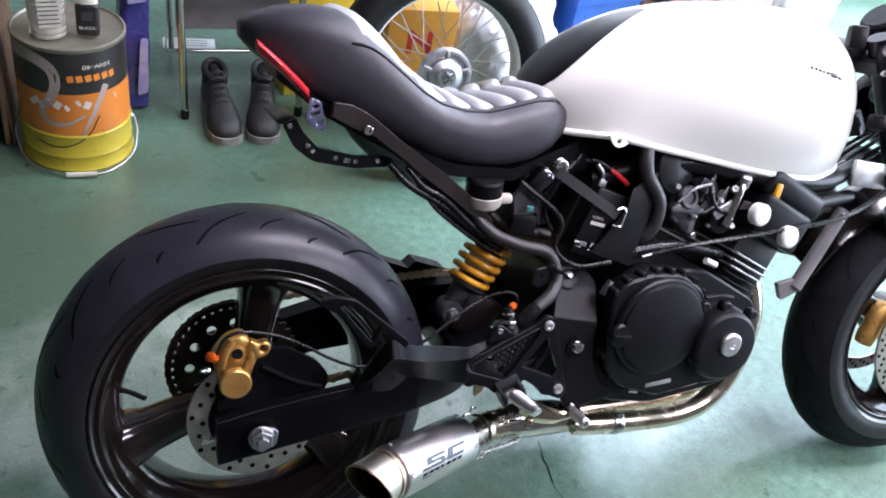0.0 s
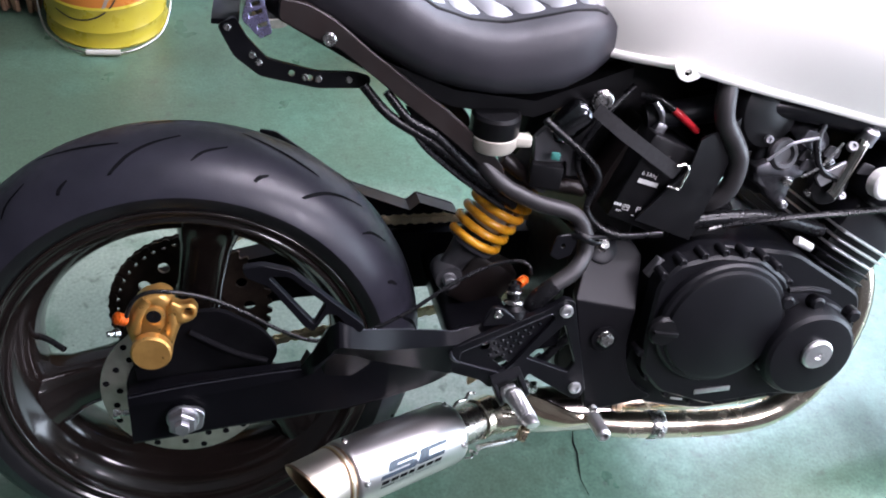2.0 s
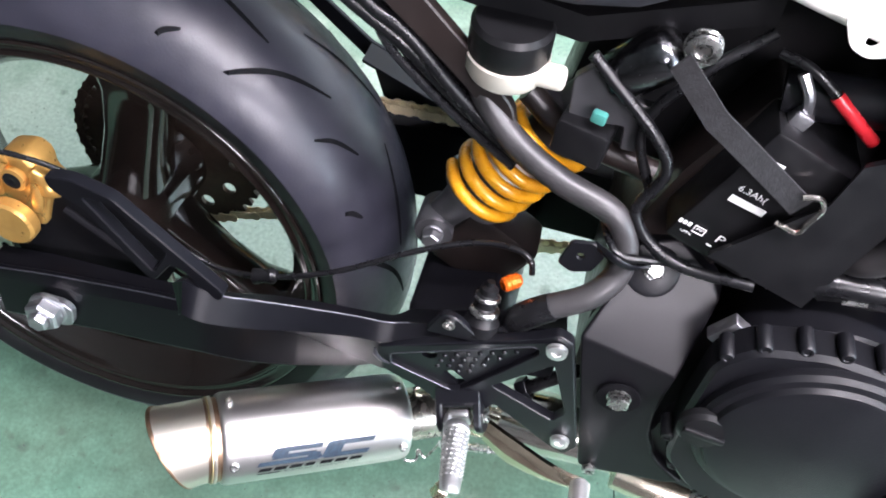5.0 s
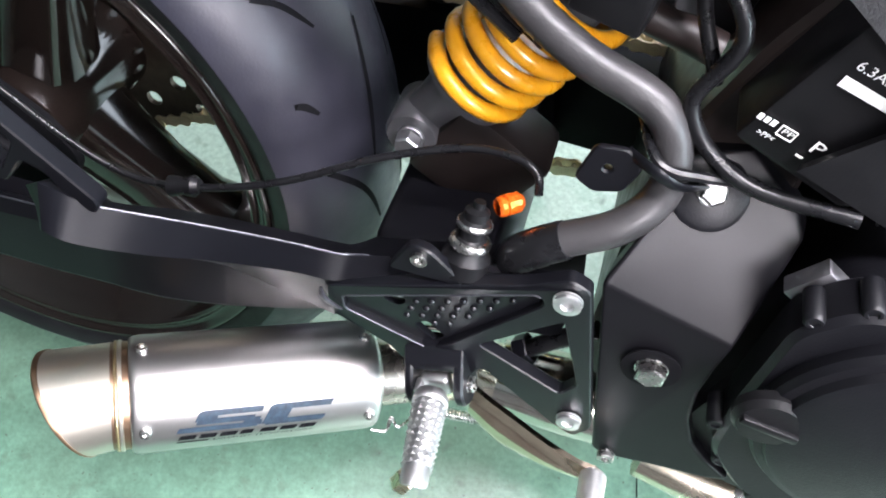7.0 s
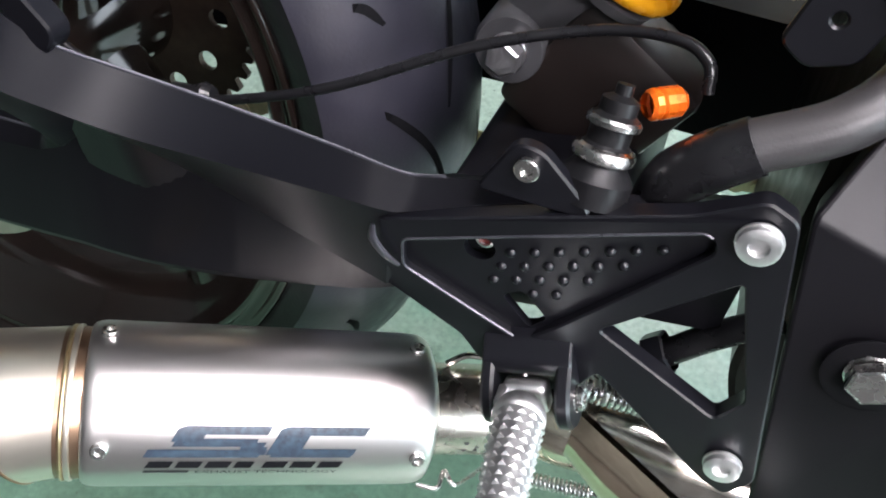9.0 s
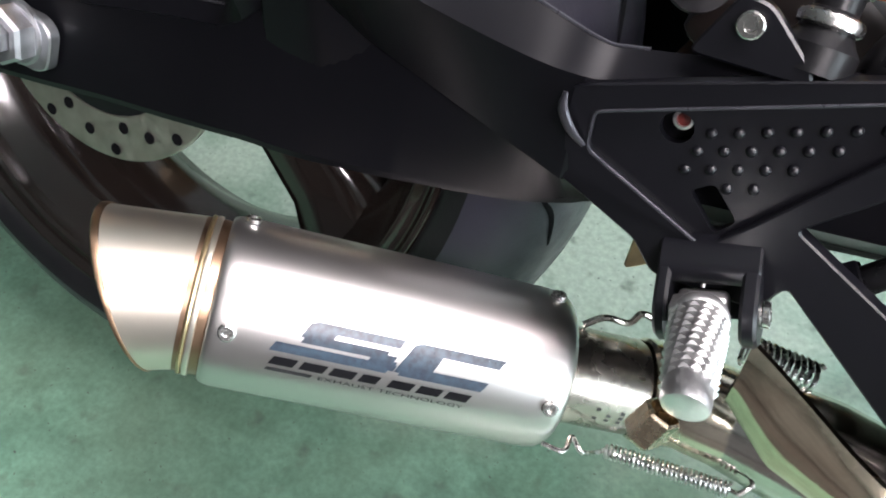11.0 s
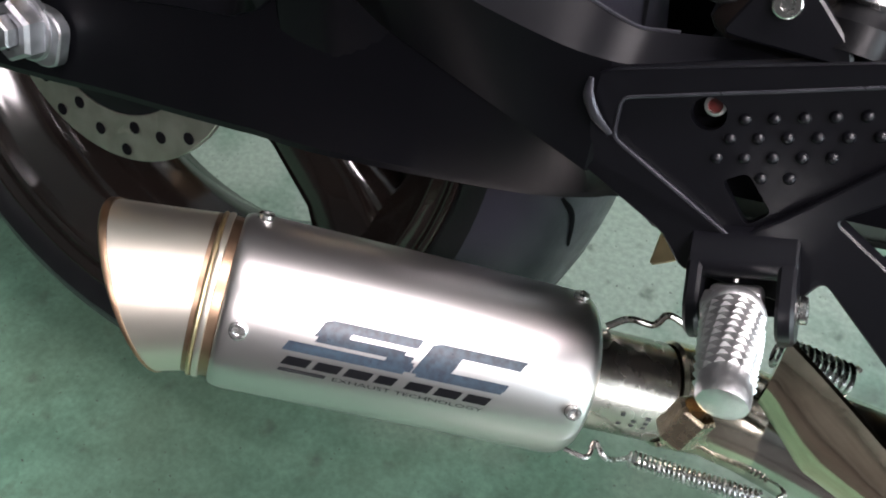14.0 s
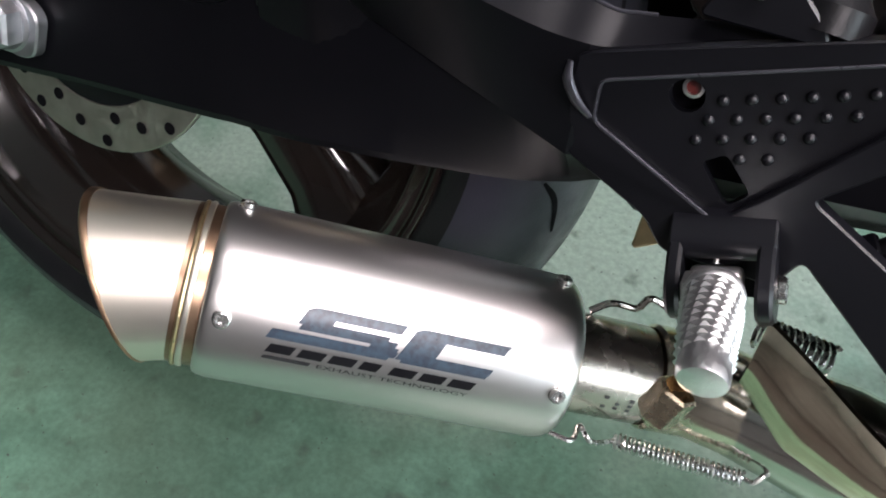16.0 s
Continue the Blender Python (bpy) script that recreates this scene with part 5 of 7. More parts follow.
def on_can(s, deg, lift=0.0):
    a = radians(deg)
    return X0 + XD * s + (XU * math.cos(a) + XV * math.sin(a)) * (R_S + lift)


part("silencer_body", lathe([(0.0385, -0.0098), (0.0412, -0.0096), (0.0424, -0.0086), (0.0432, -0.0066), (0.0438, -0.0030), (0.0438, 0.160), (0.0435, 0.1660), (0.0427, 0.1700), (0.0412, 0.1725), (0.0385, 0.1738), (0.030, 0.1745), (0.027, 0.178)], X0, XD, 96), TITAN, exhaust, "", True, 60)
part("heat_band", lathe([(0.0392, -0.0094), (0.0398, -0.0100), (0.0400, -0.0142), (0.0394, -0.0146)], X0, XD, 72), BROWN, exhaust, "browned groove beside the weld")
part("step_ring", lathe([(0.0394, -0.0140), (0.0410, -0.0146), (0.0412, -0.0160), (0.0408, -0.0172), (0.0394, -0.0176)], X0, XD, 72), TIP, exhaust)
part("weld_bead", lathe([(0.0392, -0.0174), (0.0407, -0.0178), (0.0411, -0.0188), (0.0407, -0.0197), (0.0392, -0.0201)], X0, XD, 72), WELD, exhaust, "straw coloured weld bead")
part("heat_band", lathe([(0.0396, -0.0198), (0.0395, -0.0226)], X0, XD, 72), BROWN, exhaust, "browned band beside the weld")


def tip_point(f, a, radius):
    """The down-turned outlet: f runs from the weld to the slash cut, a round the axis."""
    end = -0.0525 - 0.0215 * math.cos(a + 0.23)
    along = -0.0222 + f * (end + 0.0222)
    return X0 + XD * along - XU * 0.15 * (-0.0222 - along) + (XU * math.cos(a) + XV * math.sin(a)) * radius


TURN = [2 * math.pi * k / 72 for k in range(72)]
part("slash_tip", loft([[tip_point(f, a, r) for a in TURN] for f, r in ((0, 0.0396), (0.06, 0.0396), (0.35, 0.0399), (0.7, 0.0404), (0.93, 0.0408))], cap=False), TIP, exhaust, "straw tinted slash-cut outlet", True, 40)
part("tip_lip", loft([[tip_point(f, a, r) for a in TURN] for f, r in ((0.915, 0.0406), (0.925, 0.0413), (0.96, 0.0416), (0.99, 0.0414), (1.0, 0.0406), (0.99, 0.0396), (0.7, 0.0388), (0.2, 0.0385))], cap=False), BROWN, exhaust, "browned rolled outlet lip", True, 40)
part("perforated_core", lathe([(0.033, -0.03), (0.033, 0.02), (0.0, 0.021)], X0, XD, 40), GROOVE, exhaust)
for along, deg in ((0.0, -14.0), (0.0, 71.0), (0.163, -8.0), (0.163, 77.0)):
    a = radians(deg)
    nrm = XU * math.cos(a) + XV * math.sin(a)
    for flip in (1, -1):
        bolt(exhaust, X0 + XD * along + nrm * flip * 0.0436, nrm * flip, 0.0040, 0.0032, name="screw")


def decal(quads, sink=0.0):
    """Printed shapes that lie on the silencer; corners as (along, degrees)."""
    bm = bmesh.new()
    for a, b, c, d in quads:
        cols = 10
        rows = []
        for i in range(cols + 1):
            t = i / cols
            p, q = Vector(a).lerp(Vector(b), t), Vector(d).lerp(Vector(c), t)
            rows.append([bm.verts.new(on_can(*p.lerp(q, j / 3), 0.0002 - sink)) for j in range(4)])
        for r0, r1 in zip(rows, rows[1:]):
            for j in range(3):
                bm.faces.new((r0[j], r1[j], r1[j + 1], r0[j + 1]))
    return bm


def block(s0, s1, d0, d1, round0=0.0):
    """A slanted block on the silencer: along from s0 to s1, turned from d0 to d1 degrees."""
    k = 0.00036
    return [(s0 - k * (d0 - 53) + round0, d0), (s1 - k * (d0 - 53), d0), (s1 - k * (d1 - 53), d1), (s0 - k * (d1 - 53), d1)]


EMBLEM = [block(0.0375, 0.0835, 53.0, 55.0, 0.003), block(0.0375, 0.0835, 55.0, 59.2), block(0.0375, 0.0525, 59.2, 62.0), block(0.0375, 0.0800, 62.0, 64.5), block(0.0395, 0.0850, 64.5, 68.0),
          block(0.0290, 0.0880, 70.2, 74.5), block(0.0290, 0.0855, 74.5, 76.6), block(0.0735, 0.0870, 68.0, 70.2),
          block(0.0885, 0.1350, 53.0, 55.0, 0.003), block(0.0885, 0.1345, 55.0, 59.4), block(0.0885, 0.1055, 59.4, 69.4), block(0.0885, 0.1345, 69.4, 74.5), block(0.0915, 0.1340, 74.5, 76.4)]
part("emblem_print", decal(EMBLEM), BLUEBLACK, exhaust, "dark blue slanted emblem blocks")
part("emblem_print", decal([block(0.0335 + 0.0145 * k, 0.0335 + 0.0145 * k + (0.0118 if k != 3 else 0.009), 80.2, 86.4) for k in range(7)]), GROOVE, exhaust, "row of dark printed bars")
part("emblem_print", decal([block(0.0345, 0.0565, 89.0, 91.6)]), TEXTM, exhaust, "fine printed bar")
part("lettering", words("EXHAUST TECHNOLOGY", lambda u, v: on_can(0.0465 + 0.0735 * u, 91.8 - 4.2 * v, 0.0003)), TEXTM, exhaust, "fine dark lettering")

part("inlet_sleeve", lathe([(0.0262, 0.172), (0.0278, 0.174), (0.0272, 0.178), (0.0272, 0.222), (0.0264, 0.224)], X0, XD, 40), SLEEVE, exhaust, "scuffed steel inlet sleeve")
part("slip_collar", lathe([(0.0272, 0.226), (0.0292, 0.228), (0.0292, 0.256), (0.0272, 0.258)], X0, XD, 40), PIPE, exhaust, "heat stained slip collar")
part("stamped_mark", decal([((0.196 + 0.007 * k, 84 + 7 * j), (0.1985 + 0.007 * k, 84 + 7 * j), (0.1985 + 0.007 * k, 88 + 7 * j), (0.196 + 0.007 * k, 88 + 7 * j)) for k in range(3) for j in range(3) if (k + j) % 4 != 1], R_S - 0.0272), GREYP, exhaust)
part("inlet_pipe", tube([X0 + XD * 0.225, X0 + XD * 0.245, Vector((0.425, -0.092, -0.086)), Vector((0.455, -0.088, -0.088))], [0.0265, 0.0265, 0.028, 0.028], 32), PIPE, exhaust, "polished link pipe with blue and straw tints")
part("collector", tube([(0.44, -0.088, -0.086), (0.49, -0.086, -0.088), (0.54, -0.085, -0.092), (0.59, -0.09, -0.096)], [0.030, 0.034, 0.032, 0.026], 28, squash=1.0), CHROME, exhaust)
part("header_pipe", tube([(0.57, -0.112, -0.097), (0.62, -0.118, -0.100), (0.70, -0.118, -0.106), (0.78, -0.115, -0.110), (0.845, -0.112, -0.099), (0.895, -0.110, -0.062), (0.925, -0.11, 0.00), (0.935, -0.112, 0.07), (0.928, -0.108, 0.13), (0.905, -0.095, 0.18)], 0.0200, 20), PIPE, exhaust, "straw stained header pipe")
part("header_pipe", tube([(0.57, -0.07, -0.094), (0.66, -0.07, -0.095), (0.78, -0.068, -0.095), (0.86, -0.065, -0.085), (0.915, -0.06, -0.04), (0.945, -0.055, 0.05), (0.94, -0.05, 0.12)], 0.0195, 20), PIPE, exhaust)
part("pipe_clamp", lathe([(0.0205, -0.012), (0.0218, -0.010), (0.0218, 0.010), (0.0205, 0.012)], (0.655, -0.118, -0.103), (1, 0, -0.05), 24), STEEL, exhaust)
bolt(exhaust, (0.655, -0.138, -0.099), r=0.006, h=0.008)


def coil_spring(name, a, b, r, turns, wire, parent):
    a, b = Vector(a), Vector(b)
    d, u, v = frame_of(b - a)
    n = turns * 12
    pts = [a + (b - a) * (k / n) + (u * math.cos(2 * math.pi * k / 12) + v * math.sin(2 * math.pi * k / 12)) * r for k in range(n + 1)]
    return part(name, tube(pts, wire, 6, smooth=False), STEEL, parent, "tension spring")


SPA, SPB = Vector((0.3875, -0.122, -0.120)), Vector((0.4545, -0.120, -0.1075))
coil_spring("retaining_spring", SPA, SPB, 0.0040, 26, 0.0010, exhaust)
part("spring_hook", tube([on_can(0.168, 108, 0.002), on_can(0.180, 108, 0.004), on_can(0.186, 108 + 2, -0.006), on_can(0.192, 108 + 2, 0.002), SPA], 0.0014, 8), STEEL, exhaust)
part("spring_hook", tube([SPB, SPB.lerp(SPA, -0.08), SPB.lerp(SPA, -0.14) + Vector((0, 0.004, 0.004)), SPB.lerp(SPA, -0.2) + Vector((0, 0.012, 0.0))], 0.0014, 8), STEEL, exhaust)
coil_spring("retaining_spring", (0.428, -0.120, -0.022), (0.465, -0.112, -0.026), 0.0075, 11, 0.0013, exhaust)
part("spring_hook", tube([X0 + XD * 0.186 + XU * 0.026 + XV * -0.012, X0 + XD * 0.196 + XU * 0.034 + XV * -0.012, X0 + XD * 0.210 + XU * 0.034 + XV * -0.012, X0 + XD * 0.215 + XU * 0.042 + XV * -0.012, X0 + XD * 0.228 + XU * 0.038 + XV * -0.012], 0.002, 8), CHROME, exhaust)
part("hanger_tab", plate(rounded([(0.36, 0.0), (0.376, 0.012), (0.372, 0.030), (0.360, 0.026)], 0.004), -0.135, -0.128, (), 0.001), WELD, exhaust)

# brake pedal
pedal = new("brake_pedal")
pedal.parent = BIKE
tagged(pedal, "silver brake pedal with a knurled toe piece")
blade = [Vector(p) for p in ((0.427, -0.170, 0.012), (0.440, -0.173, 0.007), (0.460, -0.175, -0.003), (0.485, -0.177, -0.016), (0.510, -0.179, -0.0255), (0.526, -0.180, -0.027))]
rings = []
for p in smooth_path(blade, 5):
    h = float(np.interp(p.x, (0.427, 0.454, 0.489, 0.512, 0.526), (0.030, 0.038, 0.027, 0.014, 0.010)))
    rings.append([p + Vector((0, dy, dz)) for dy, dz in ((-0.0016, 0.0015), (0.0025, 0.0015), (0.0025, -h), (0.0, -h - 0.002), (-0.0030, -h + 0.002), (-0.0058, -h * 0.72), (-0.0066, -h * 0.48), (-0.0054, -h * 0.24), (-0.0034, -h * 0.08))])
part("lever", loft(rings), BLADE, pedal, "polished flat lever", True, 50)
part("toe_piece", lathe([(0.0065, 0), (0.0095, 0.003), (0.0095, 0.040), (0.0065, 0.043), (0.0045, 0.043), (0.0045, 0.03), (0, 0.03)], (0.524, -0.182, -0.026), (0.02, -1, 0.02), 20), ALU, pedal, "", True, 30)

# ---- seat ----
seat = new("seat")
seat.parent = BIKE
tagged(seat, "black vinyl single seat with a humped tail and pleats")
SEAT = [(0.005, 0.022, 0.592, 0.568), (0.025, 0.048, 0.603, 0.545), (0.06, 0.070, 0.613, 0.520), (0.10, 0.084, 0.617, 0.490), (0.14, 0.092, 0.615, 0.468), (0.175, 0.097, 0.600, 0.450), (0.20, 0.100, 0.580, 0.437),
        (0.23, 0.104, 0.548, 0.422), (0.26, 0.107, 0.519, 0.408), (0.29, 0.110, 0.498, 0.396), (0.33, 0.114, 0.484, 0.386), (0.37, 0.116, 0.481, 0.381), (0.41, 0.117, 0.489, 0.381), (0.45, 0.115, 0.499, 0.388), (0.48, 0.108, 0.502, 0.402), (0.505, 0.092, 0.496, 0.420), (0.522, 0.06, 0.484, 0.445)]


def seat_row(x, col):
    xs = [s[0] for s in SEAT]
    return float(np.interp(x, xs, [s[col] for s in SEAT]))


def seat_ring(x, w, zt, zb):
    pts = []
    for k in range(36):
        t = 2 * math.pi * k / 36
        c, s = math.cos(t), math.sin(t)
        zz = (zt + zb) / 2 + (zt - zb) / 2 * math.copysign(abs(s) ** 0.62, s)
        ww = w * abs(c) ** 0.5 * (1.0 if s < 0.2 else 1.0 - 0.18 * (s - 0.2))
        pts.append(Vector((x, math.copysign(ww, c), zz)))
    return pts


part("cushion", loft([seat_ring(*s) for s in SEAT]), VINYL, seat, "", True, 60)


def seat_top(x, y):
    w, zt, zb = seat_row(x, 1), seat_row(x, 2), seat_row(x, 3)
    c = min(abs(y) / w, 0.98)
    s = (1 - c ** 2) ** 0.5
    return (zt + zb) / 2 + (zt - zb) / 2 * s ** 0.62


PLEATS = [0.150, 0.250, 0.300, 0.340, 0.378, 0.416, 0.452, 0.486]
for a, b in zip(PLEATS, PLEATS[1:]):
    bm = bmesh.new()
    rows = []
    for i in range(9):
        f = i / 8
        row = []
        for j in range(17):
            g = j / 16 * 2 - 1
            x = a + (b - a) * f
            w = 0.088
            y = g * w
            xx = x - 0.034 * (1 - abs(g)) ** 1.2 + 0.010
            puff = 0.010 * math.sin(math.pi * f) ** 0.55 + 0.0005
            edge = min(1.0, (1 - abs(g)) * 6) ** 0.6
            row.append(bm.verts.new((xx, y, seat_top(xx, y) - 0.004 + (puff + 0.003) * edge)))
        rows.append(row)
    for r0, r1 in zip(rows, rows[1:]):
        for j in range(16):
            bm.faces.new((r0[j], r0[j + 1], r1[j + 1], r1[j]))
    part("pleat", bm, PLEAT, seat, "silver-grey stitched vinyl pleat", True, 80)
for s in (-1, 1):
    part("piping", tube([(x, s * 0.0895, seat_top(x, 0.0895) + 0.001) for x in [0.150 + 0.34 * k / 24 for k in range(25)]], 0.0024, 8, smooth=False), PLASTIC, seat)

# ---- tank ----
tank = new("fuel_tank")
tank.parent = BIKE
tagged(tank, "pearl white fuel tank with a black rear stripe")
TANK = [(0.470, 0.442, 0.500, 0.045, 0.050), (0.485, 0.440, 0.520, 0.070, 0.074), (0.52, 0.437, 0.552, 0.098, 0.104), (0.58, 0.434, 0.590, 0.128, 0.132), (0.66, 0.416, 0.622, 0.138, 0.152), (0.76, 0.394, 0.640, 0.138, 0.170), (0.86, 0.371, 0.645, 0.134, 0.176),
        (0.95, 0.354, 0.640, 0.126, 0.170), (1.015, 0.345, 0.622, 0.116, 0.155), (1.06, 0.346, 0.596, 0.102, 0.134), (1.092, 0.358, 0.560, 0.086, 0.108), (1.112, 0.392, 0.522, 0.056, 0.070)]


def tank_ring(x, zb, zt, wb, wm):
    pts = []
    zm = zb + (zt - zb) * 0.45
    n = 24
    for k in range(n + 1):
        t = k / n
        if t < 0.3:
            f = t / 0.3
            y, z = wb + (wm - wb) * math.sin(f * math.pi / 2), zb + (zm - zb) * f
        else:
            f = (t - 0.3) / 0.7 * math.pi / 2
            y, z = wm * math.cos(f) ** 0.72, zm + (zt - zm) * math.sin(f) ** 0.85
        pts.append((y, z))
    right = [Vector((x, -y, z)) for y, z in pts]
    left = [Vector((x, y, z)) for y, z in reversed(pts[:-1])]
    return right + left


def fine(rows):
    """Rounds the tank's rows between the given stations."""
    steps = 4
    p = smooth_path([(r[0], r[1], r[2]) for r in rows], steps)
    q = smooth_path([(r[0], r[3], r[4]) for r in rows], steps)
    return [(u.x, u.y, u.z, v.y, v.z) for u, v in zip(p, q)]


part("shell", loft([tank_ring(*s) for s in fine(TANK)]), WHITE, tank, "", True, 60)
for s in (-1, 1):
    line = [(x, s * (wb + 0.001), zb + 0.001) for x, zb, zt, wb, wm in fine(TANK)]
    part("lower_lip", tube(line, 0.0055, 10, squash=0.8, smooth=False), WHITE, tank)
    tab = plate(rounded([(0.560, 0.442), (0.606, 0.438), (0.597, 0.424), (0.582, 0.419), (0.570, 0.424)], 0.005), s * 0.134 - 0.002, s * 0.134 + 0.002, [ring2(0.581, 0.4305, 0.0042, 12)], 0.0006)
    part("mounting_tab", tab, WHITE, tank)
stripe = bmesh.new()
rows = []
for x, zb, zt, wb, wm in fine(TANK):
    if x > 0.70:
        break
    ring = tank_ring(x, zb, zt, wb, wm)
    mid = len(ring) // 2
    sel = [ring[mid - 8 + j] for j in range(17)]
    w = min(1.0, max(0.03, (0.705 - x) / 0.21))
    rows.append([stripe.verts.new(Vector((p.x, p.y * w, 0)) + Vector((0, 0, np.interp(abs(p.y * w), [abs(q.y) for q in reversed(ring[:mid + 1])], [q.z for q in reversed(ring[:mid + 1])]) + 0.0012))) for p in sel])
for r0, r1 in zip(rows, rows[1:]):
    for j in range(16):
        stripe.faces.new((r0[j], r0[j + 1], r1[j + 1], r1[j]))
part("stripe", stripe, SATIN, tank, "black painted rear stripe", True, 60)


def tank_side(x, z):
    """How far the tank's right side stands out at a place."""
    row = min(fine(TANK), key=lambda r: abs(r[0] - x))
    ring = [p for p in tank_ring(*row) if p.y <= 0]
    ring.sort(key=lambda p: p.z)
    return float(np.interp(z, [p.z for p in ring], [p.y for p in ring]))


for k, (bx, bz, bw, bh) in enumerate(((0.916, 0.5535, 0.006, 0.004), (0.927, 0.551, 0.005, 0.005), (0.936, 0.549, 0.006, 0.004), (0.946, 0.5465, 0.005, 0.004), (0.956, 0.544, 0.007, 0.004), (0.972, 0.540, 0.016, 0.008), (0.990, 0.534, 0.010, 0.005))):
    part("badge_remnant", box(bw, 0.003, bh, Matrix.Translation((bx, tank_side(bx, bz) - 0.0004, bz)) @ pose(0, 0, 0, -38, 14, 8), 0.0008), GREYP, tank, "grey mark where a badge sat" if k == 5 else "")

# ---- main frame and front end ----
mframe = new("main_frame")
mframe.parent = BIKE
tagged(mframe, "dark grey trellis main frame")
FRP = mat("grey_frame_paint", (0.15, 0.14, 0.14), (0.11, 0.105, 0.105), 0.40, scale=14, rvar=0.05)
for s in (-1, 1):
    part("top_tube", tube([(0.56, s * 0.09, 0.36), (0.72, s * 0.11, 0.385), (0.90, s * 0.115, 0.355), (1.05, s * 0.10, 0.335), (1.16, s * 0.07, 0.35)], 0.017, 14), SATIN, mframe)
    part("down_tube", tube([(1.125, s * 0.10, 0.275), (1.08, s * 0.105, 0.205), (1.03, s * 0.11, 0.128)], 0.0155, 12, squash=0.8), FRP, mframe)
    part("mount_plate", plate(rounded([(0.985, 0.14), (1.045, 0.15), (1.05, 0.125), (1.0, 0.105)], 0.006), s * 0.108 - 0.006, s * 0.108 + 0.006, (), 0.001), FRP, mframe)
    part("rear_tube", tube([(0.90, s * 0.115, 0.34), (1.0, s * 0.115, 0.30), (1.14, s * 0.09, 0.30)], 0.013, 12), SATIN, mframe)
    bolt(mframe, (1.105, s * 0.118, 0.268), axis=(0, s, 0), r=0.008, h=0.006)
part("head_tube", tube([(1.10, 0, 0.42), (1.16, 0, 0.30)], 0.034, 20), SATIN, mframe)
part("throttle_cable", tube([(0.672, -0.135, 0.233), (0.76, -0.15, 0.25), (0.90, -0.155, 0.262), (1.05, -0.15, 0.275), (1.16, -0.13, 0.30), (1.25, -0.12, 0.36)], 0.0045, 8), CABLE, mframe)
part("cable_end", tube([(0.655, -0.134, 0.228), (0.69, -0.138, 0.238)], 0.0032, 8), STEEL, mframe)
part("cable_sleeve", tube([(0.768, -0.16, 0.222), (0.79, -0.162, 0.212)], 0.006, 10), MARK, mframe)

FT = [(0.203, -0.052), (0.215, -0.062), (0.236, -0.064), (0.250, -0.0625), (0.253, -0.061), (0.266, -0.055), (0.280, -0.044), (0.290, -0.030), (0.297, -0.015), (0.300, 0)]
FT = FT + [(r, -h) for r, h in reversed(FT[:-1])]
fork = new("front_fork")
fork.parent = BIKE
tagged(fork, "black telescopic front fork with clip-on bars")
front_wheel = make_wheel("front_wheel", "black front wheel with a road tyre", [(r + 0.002, h) for r, h in FT], 0.052, 35, BIKE, 0.06, -0.022, FRONT_RUBBER)
front_wheel.matrix_local = Matrix.Translation((1.42, -0.045, -0.018)) @ pose(0, 0, 0, 0, 0, 0)
brake_disc(front_wheel, -0.078, 0.12, 0.148, ((0.127, 0), (0.134, 0.33), (0.141, 0.66)))
brake_disc(front_wheel, 0.078, 0.12, 0.148, ((0.127, 0), (0.134, 0.33), (0.141, 0.66)))
for s in (-1, 1):
    part("slider", tube([(1.395, s * 0.105, -0.01), (1.34, s * 0.105, 0.11), (1.265, s * 0.105, 0.275)], [0.024, 0.027, 0.029], 20, smooth=False), FRP, fork)
    part("stanchion", tube([(1.28, s * 0.105, 0.24), (1.115, s * 0.105, 0.60)], 0.021, 18), SATIN, fork)
    part("caliper", bevelled(loft([[Vector((1.285 + 0.42 * z + w * math.cos(t), s * 0.092 + 0.020 * math.sin(t), 0.02 + z)) for t in [2 * math.pi * q / 16 for q in range(16)]] for z, w in ((-0.045, 0.010), (-0.040, 0.018), (-0.018, 0.026), (-0.004, 0.020), (0.010, 0.026), (0.032, 0.022), (0.042, 0.010))]), 0.0), GOLD, fork, "gold front brake caliper")
    part("clip_on", tube([(1.13, s * 0.10, 0.565), (1.11, s * 0.20, 0.575), (1.06, s * 0.36, 0.57)], 0.0115, 14), SATIN, fork)
    part("grip", tube([(1.10, s * 0.235, 0.575), (1.06, s * 0.36, 0.57)], 0.0165, 16), CABLE, fork)
part("front_axle", tube([(1.387, -0.13, -0.006), (1.387, 0.13, -0.006)], 0.012, 16), ZINC, fork)
part("lower_yoke", box(0.07, 0.26, 0.035, Matrix.Translation((1.235, 0, 0.345)) @ pose(0, 0, 0, 0, -25, 0), 0.008), SATIN, fork)
part("top_yoke", box(0.08, 0.26, 0.028, Matrix.Translation((1.135, 0, 0.56)) @ pose(0, 0, 0, 0, -25, 0), 0.008), SATIN, fork)
part("mudguard", loft([[Vector((1.385 + 0.318 * math.cos(a), y, -0.004 + (0.318 - 0.09 * abs(y) / 0.07 * abs(y) / 0.07 * 0.5) * math.sin(a))) for y in [-0.072 + 0.018 * j for j in range(9)]] + [Vector((1.385 + 0.313 * math.cos(a), y, -0.004 + (0.313 - 0.09 * abs(y) / 0.07 * abs(y) / 0.07 * 0.5) * math.sin(a))) for y in [0.072 - 0.018 * j for j in range(9)]] for a in [radians(40 + 10 * k) for k in range(12)]]), GLOSS, fork, "black front mudguard")
part("headlamp", lathe([(0.03, -0.10), (0.06, -0.085), (0.085, -0.04), (0.092, 0.0), (0.092, 0.012), (0.08, 0.02), (0.0, 0.03)], (1.33, 0, 0.46), (1, 0, -0.05), 36), PLASTIC, fork, "round black headlamp")
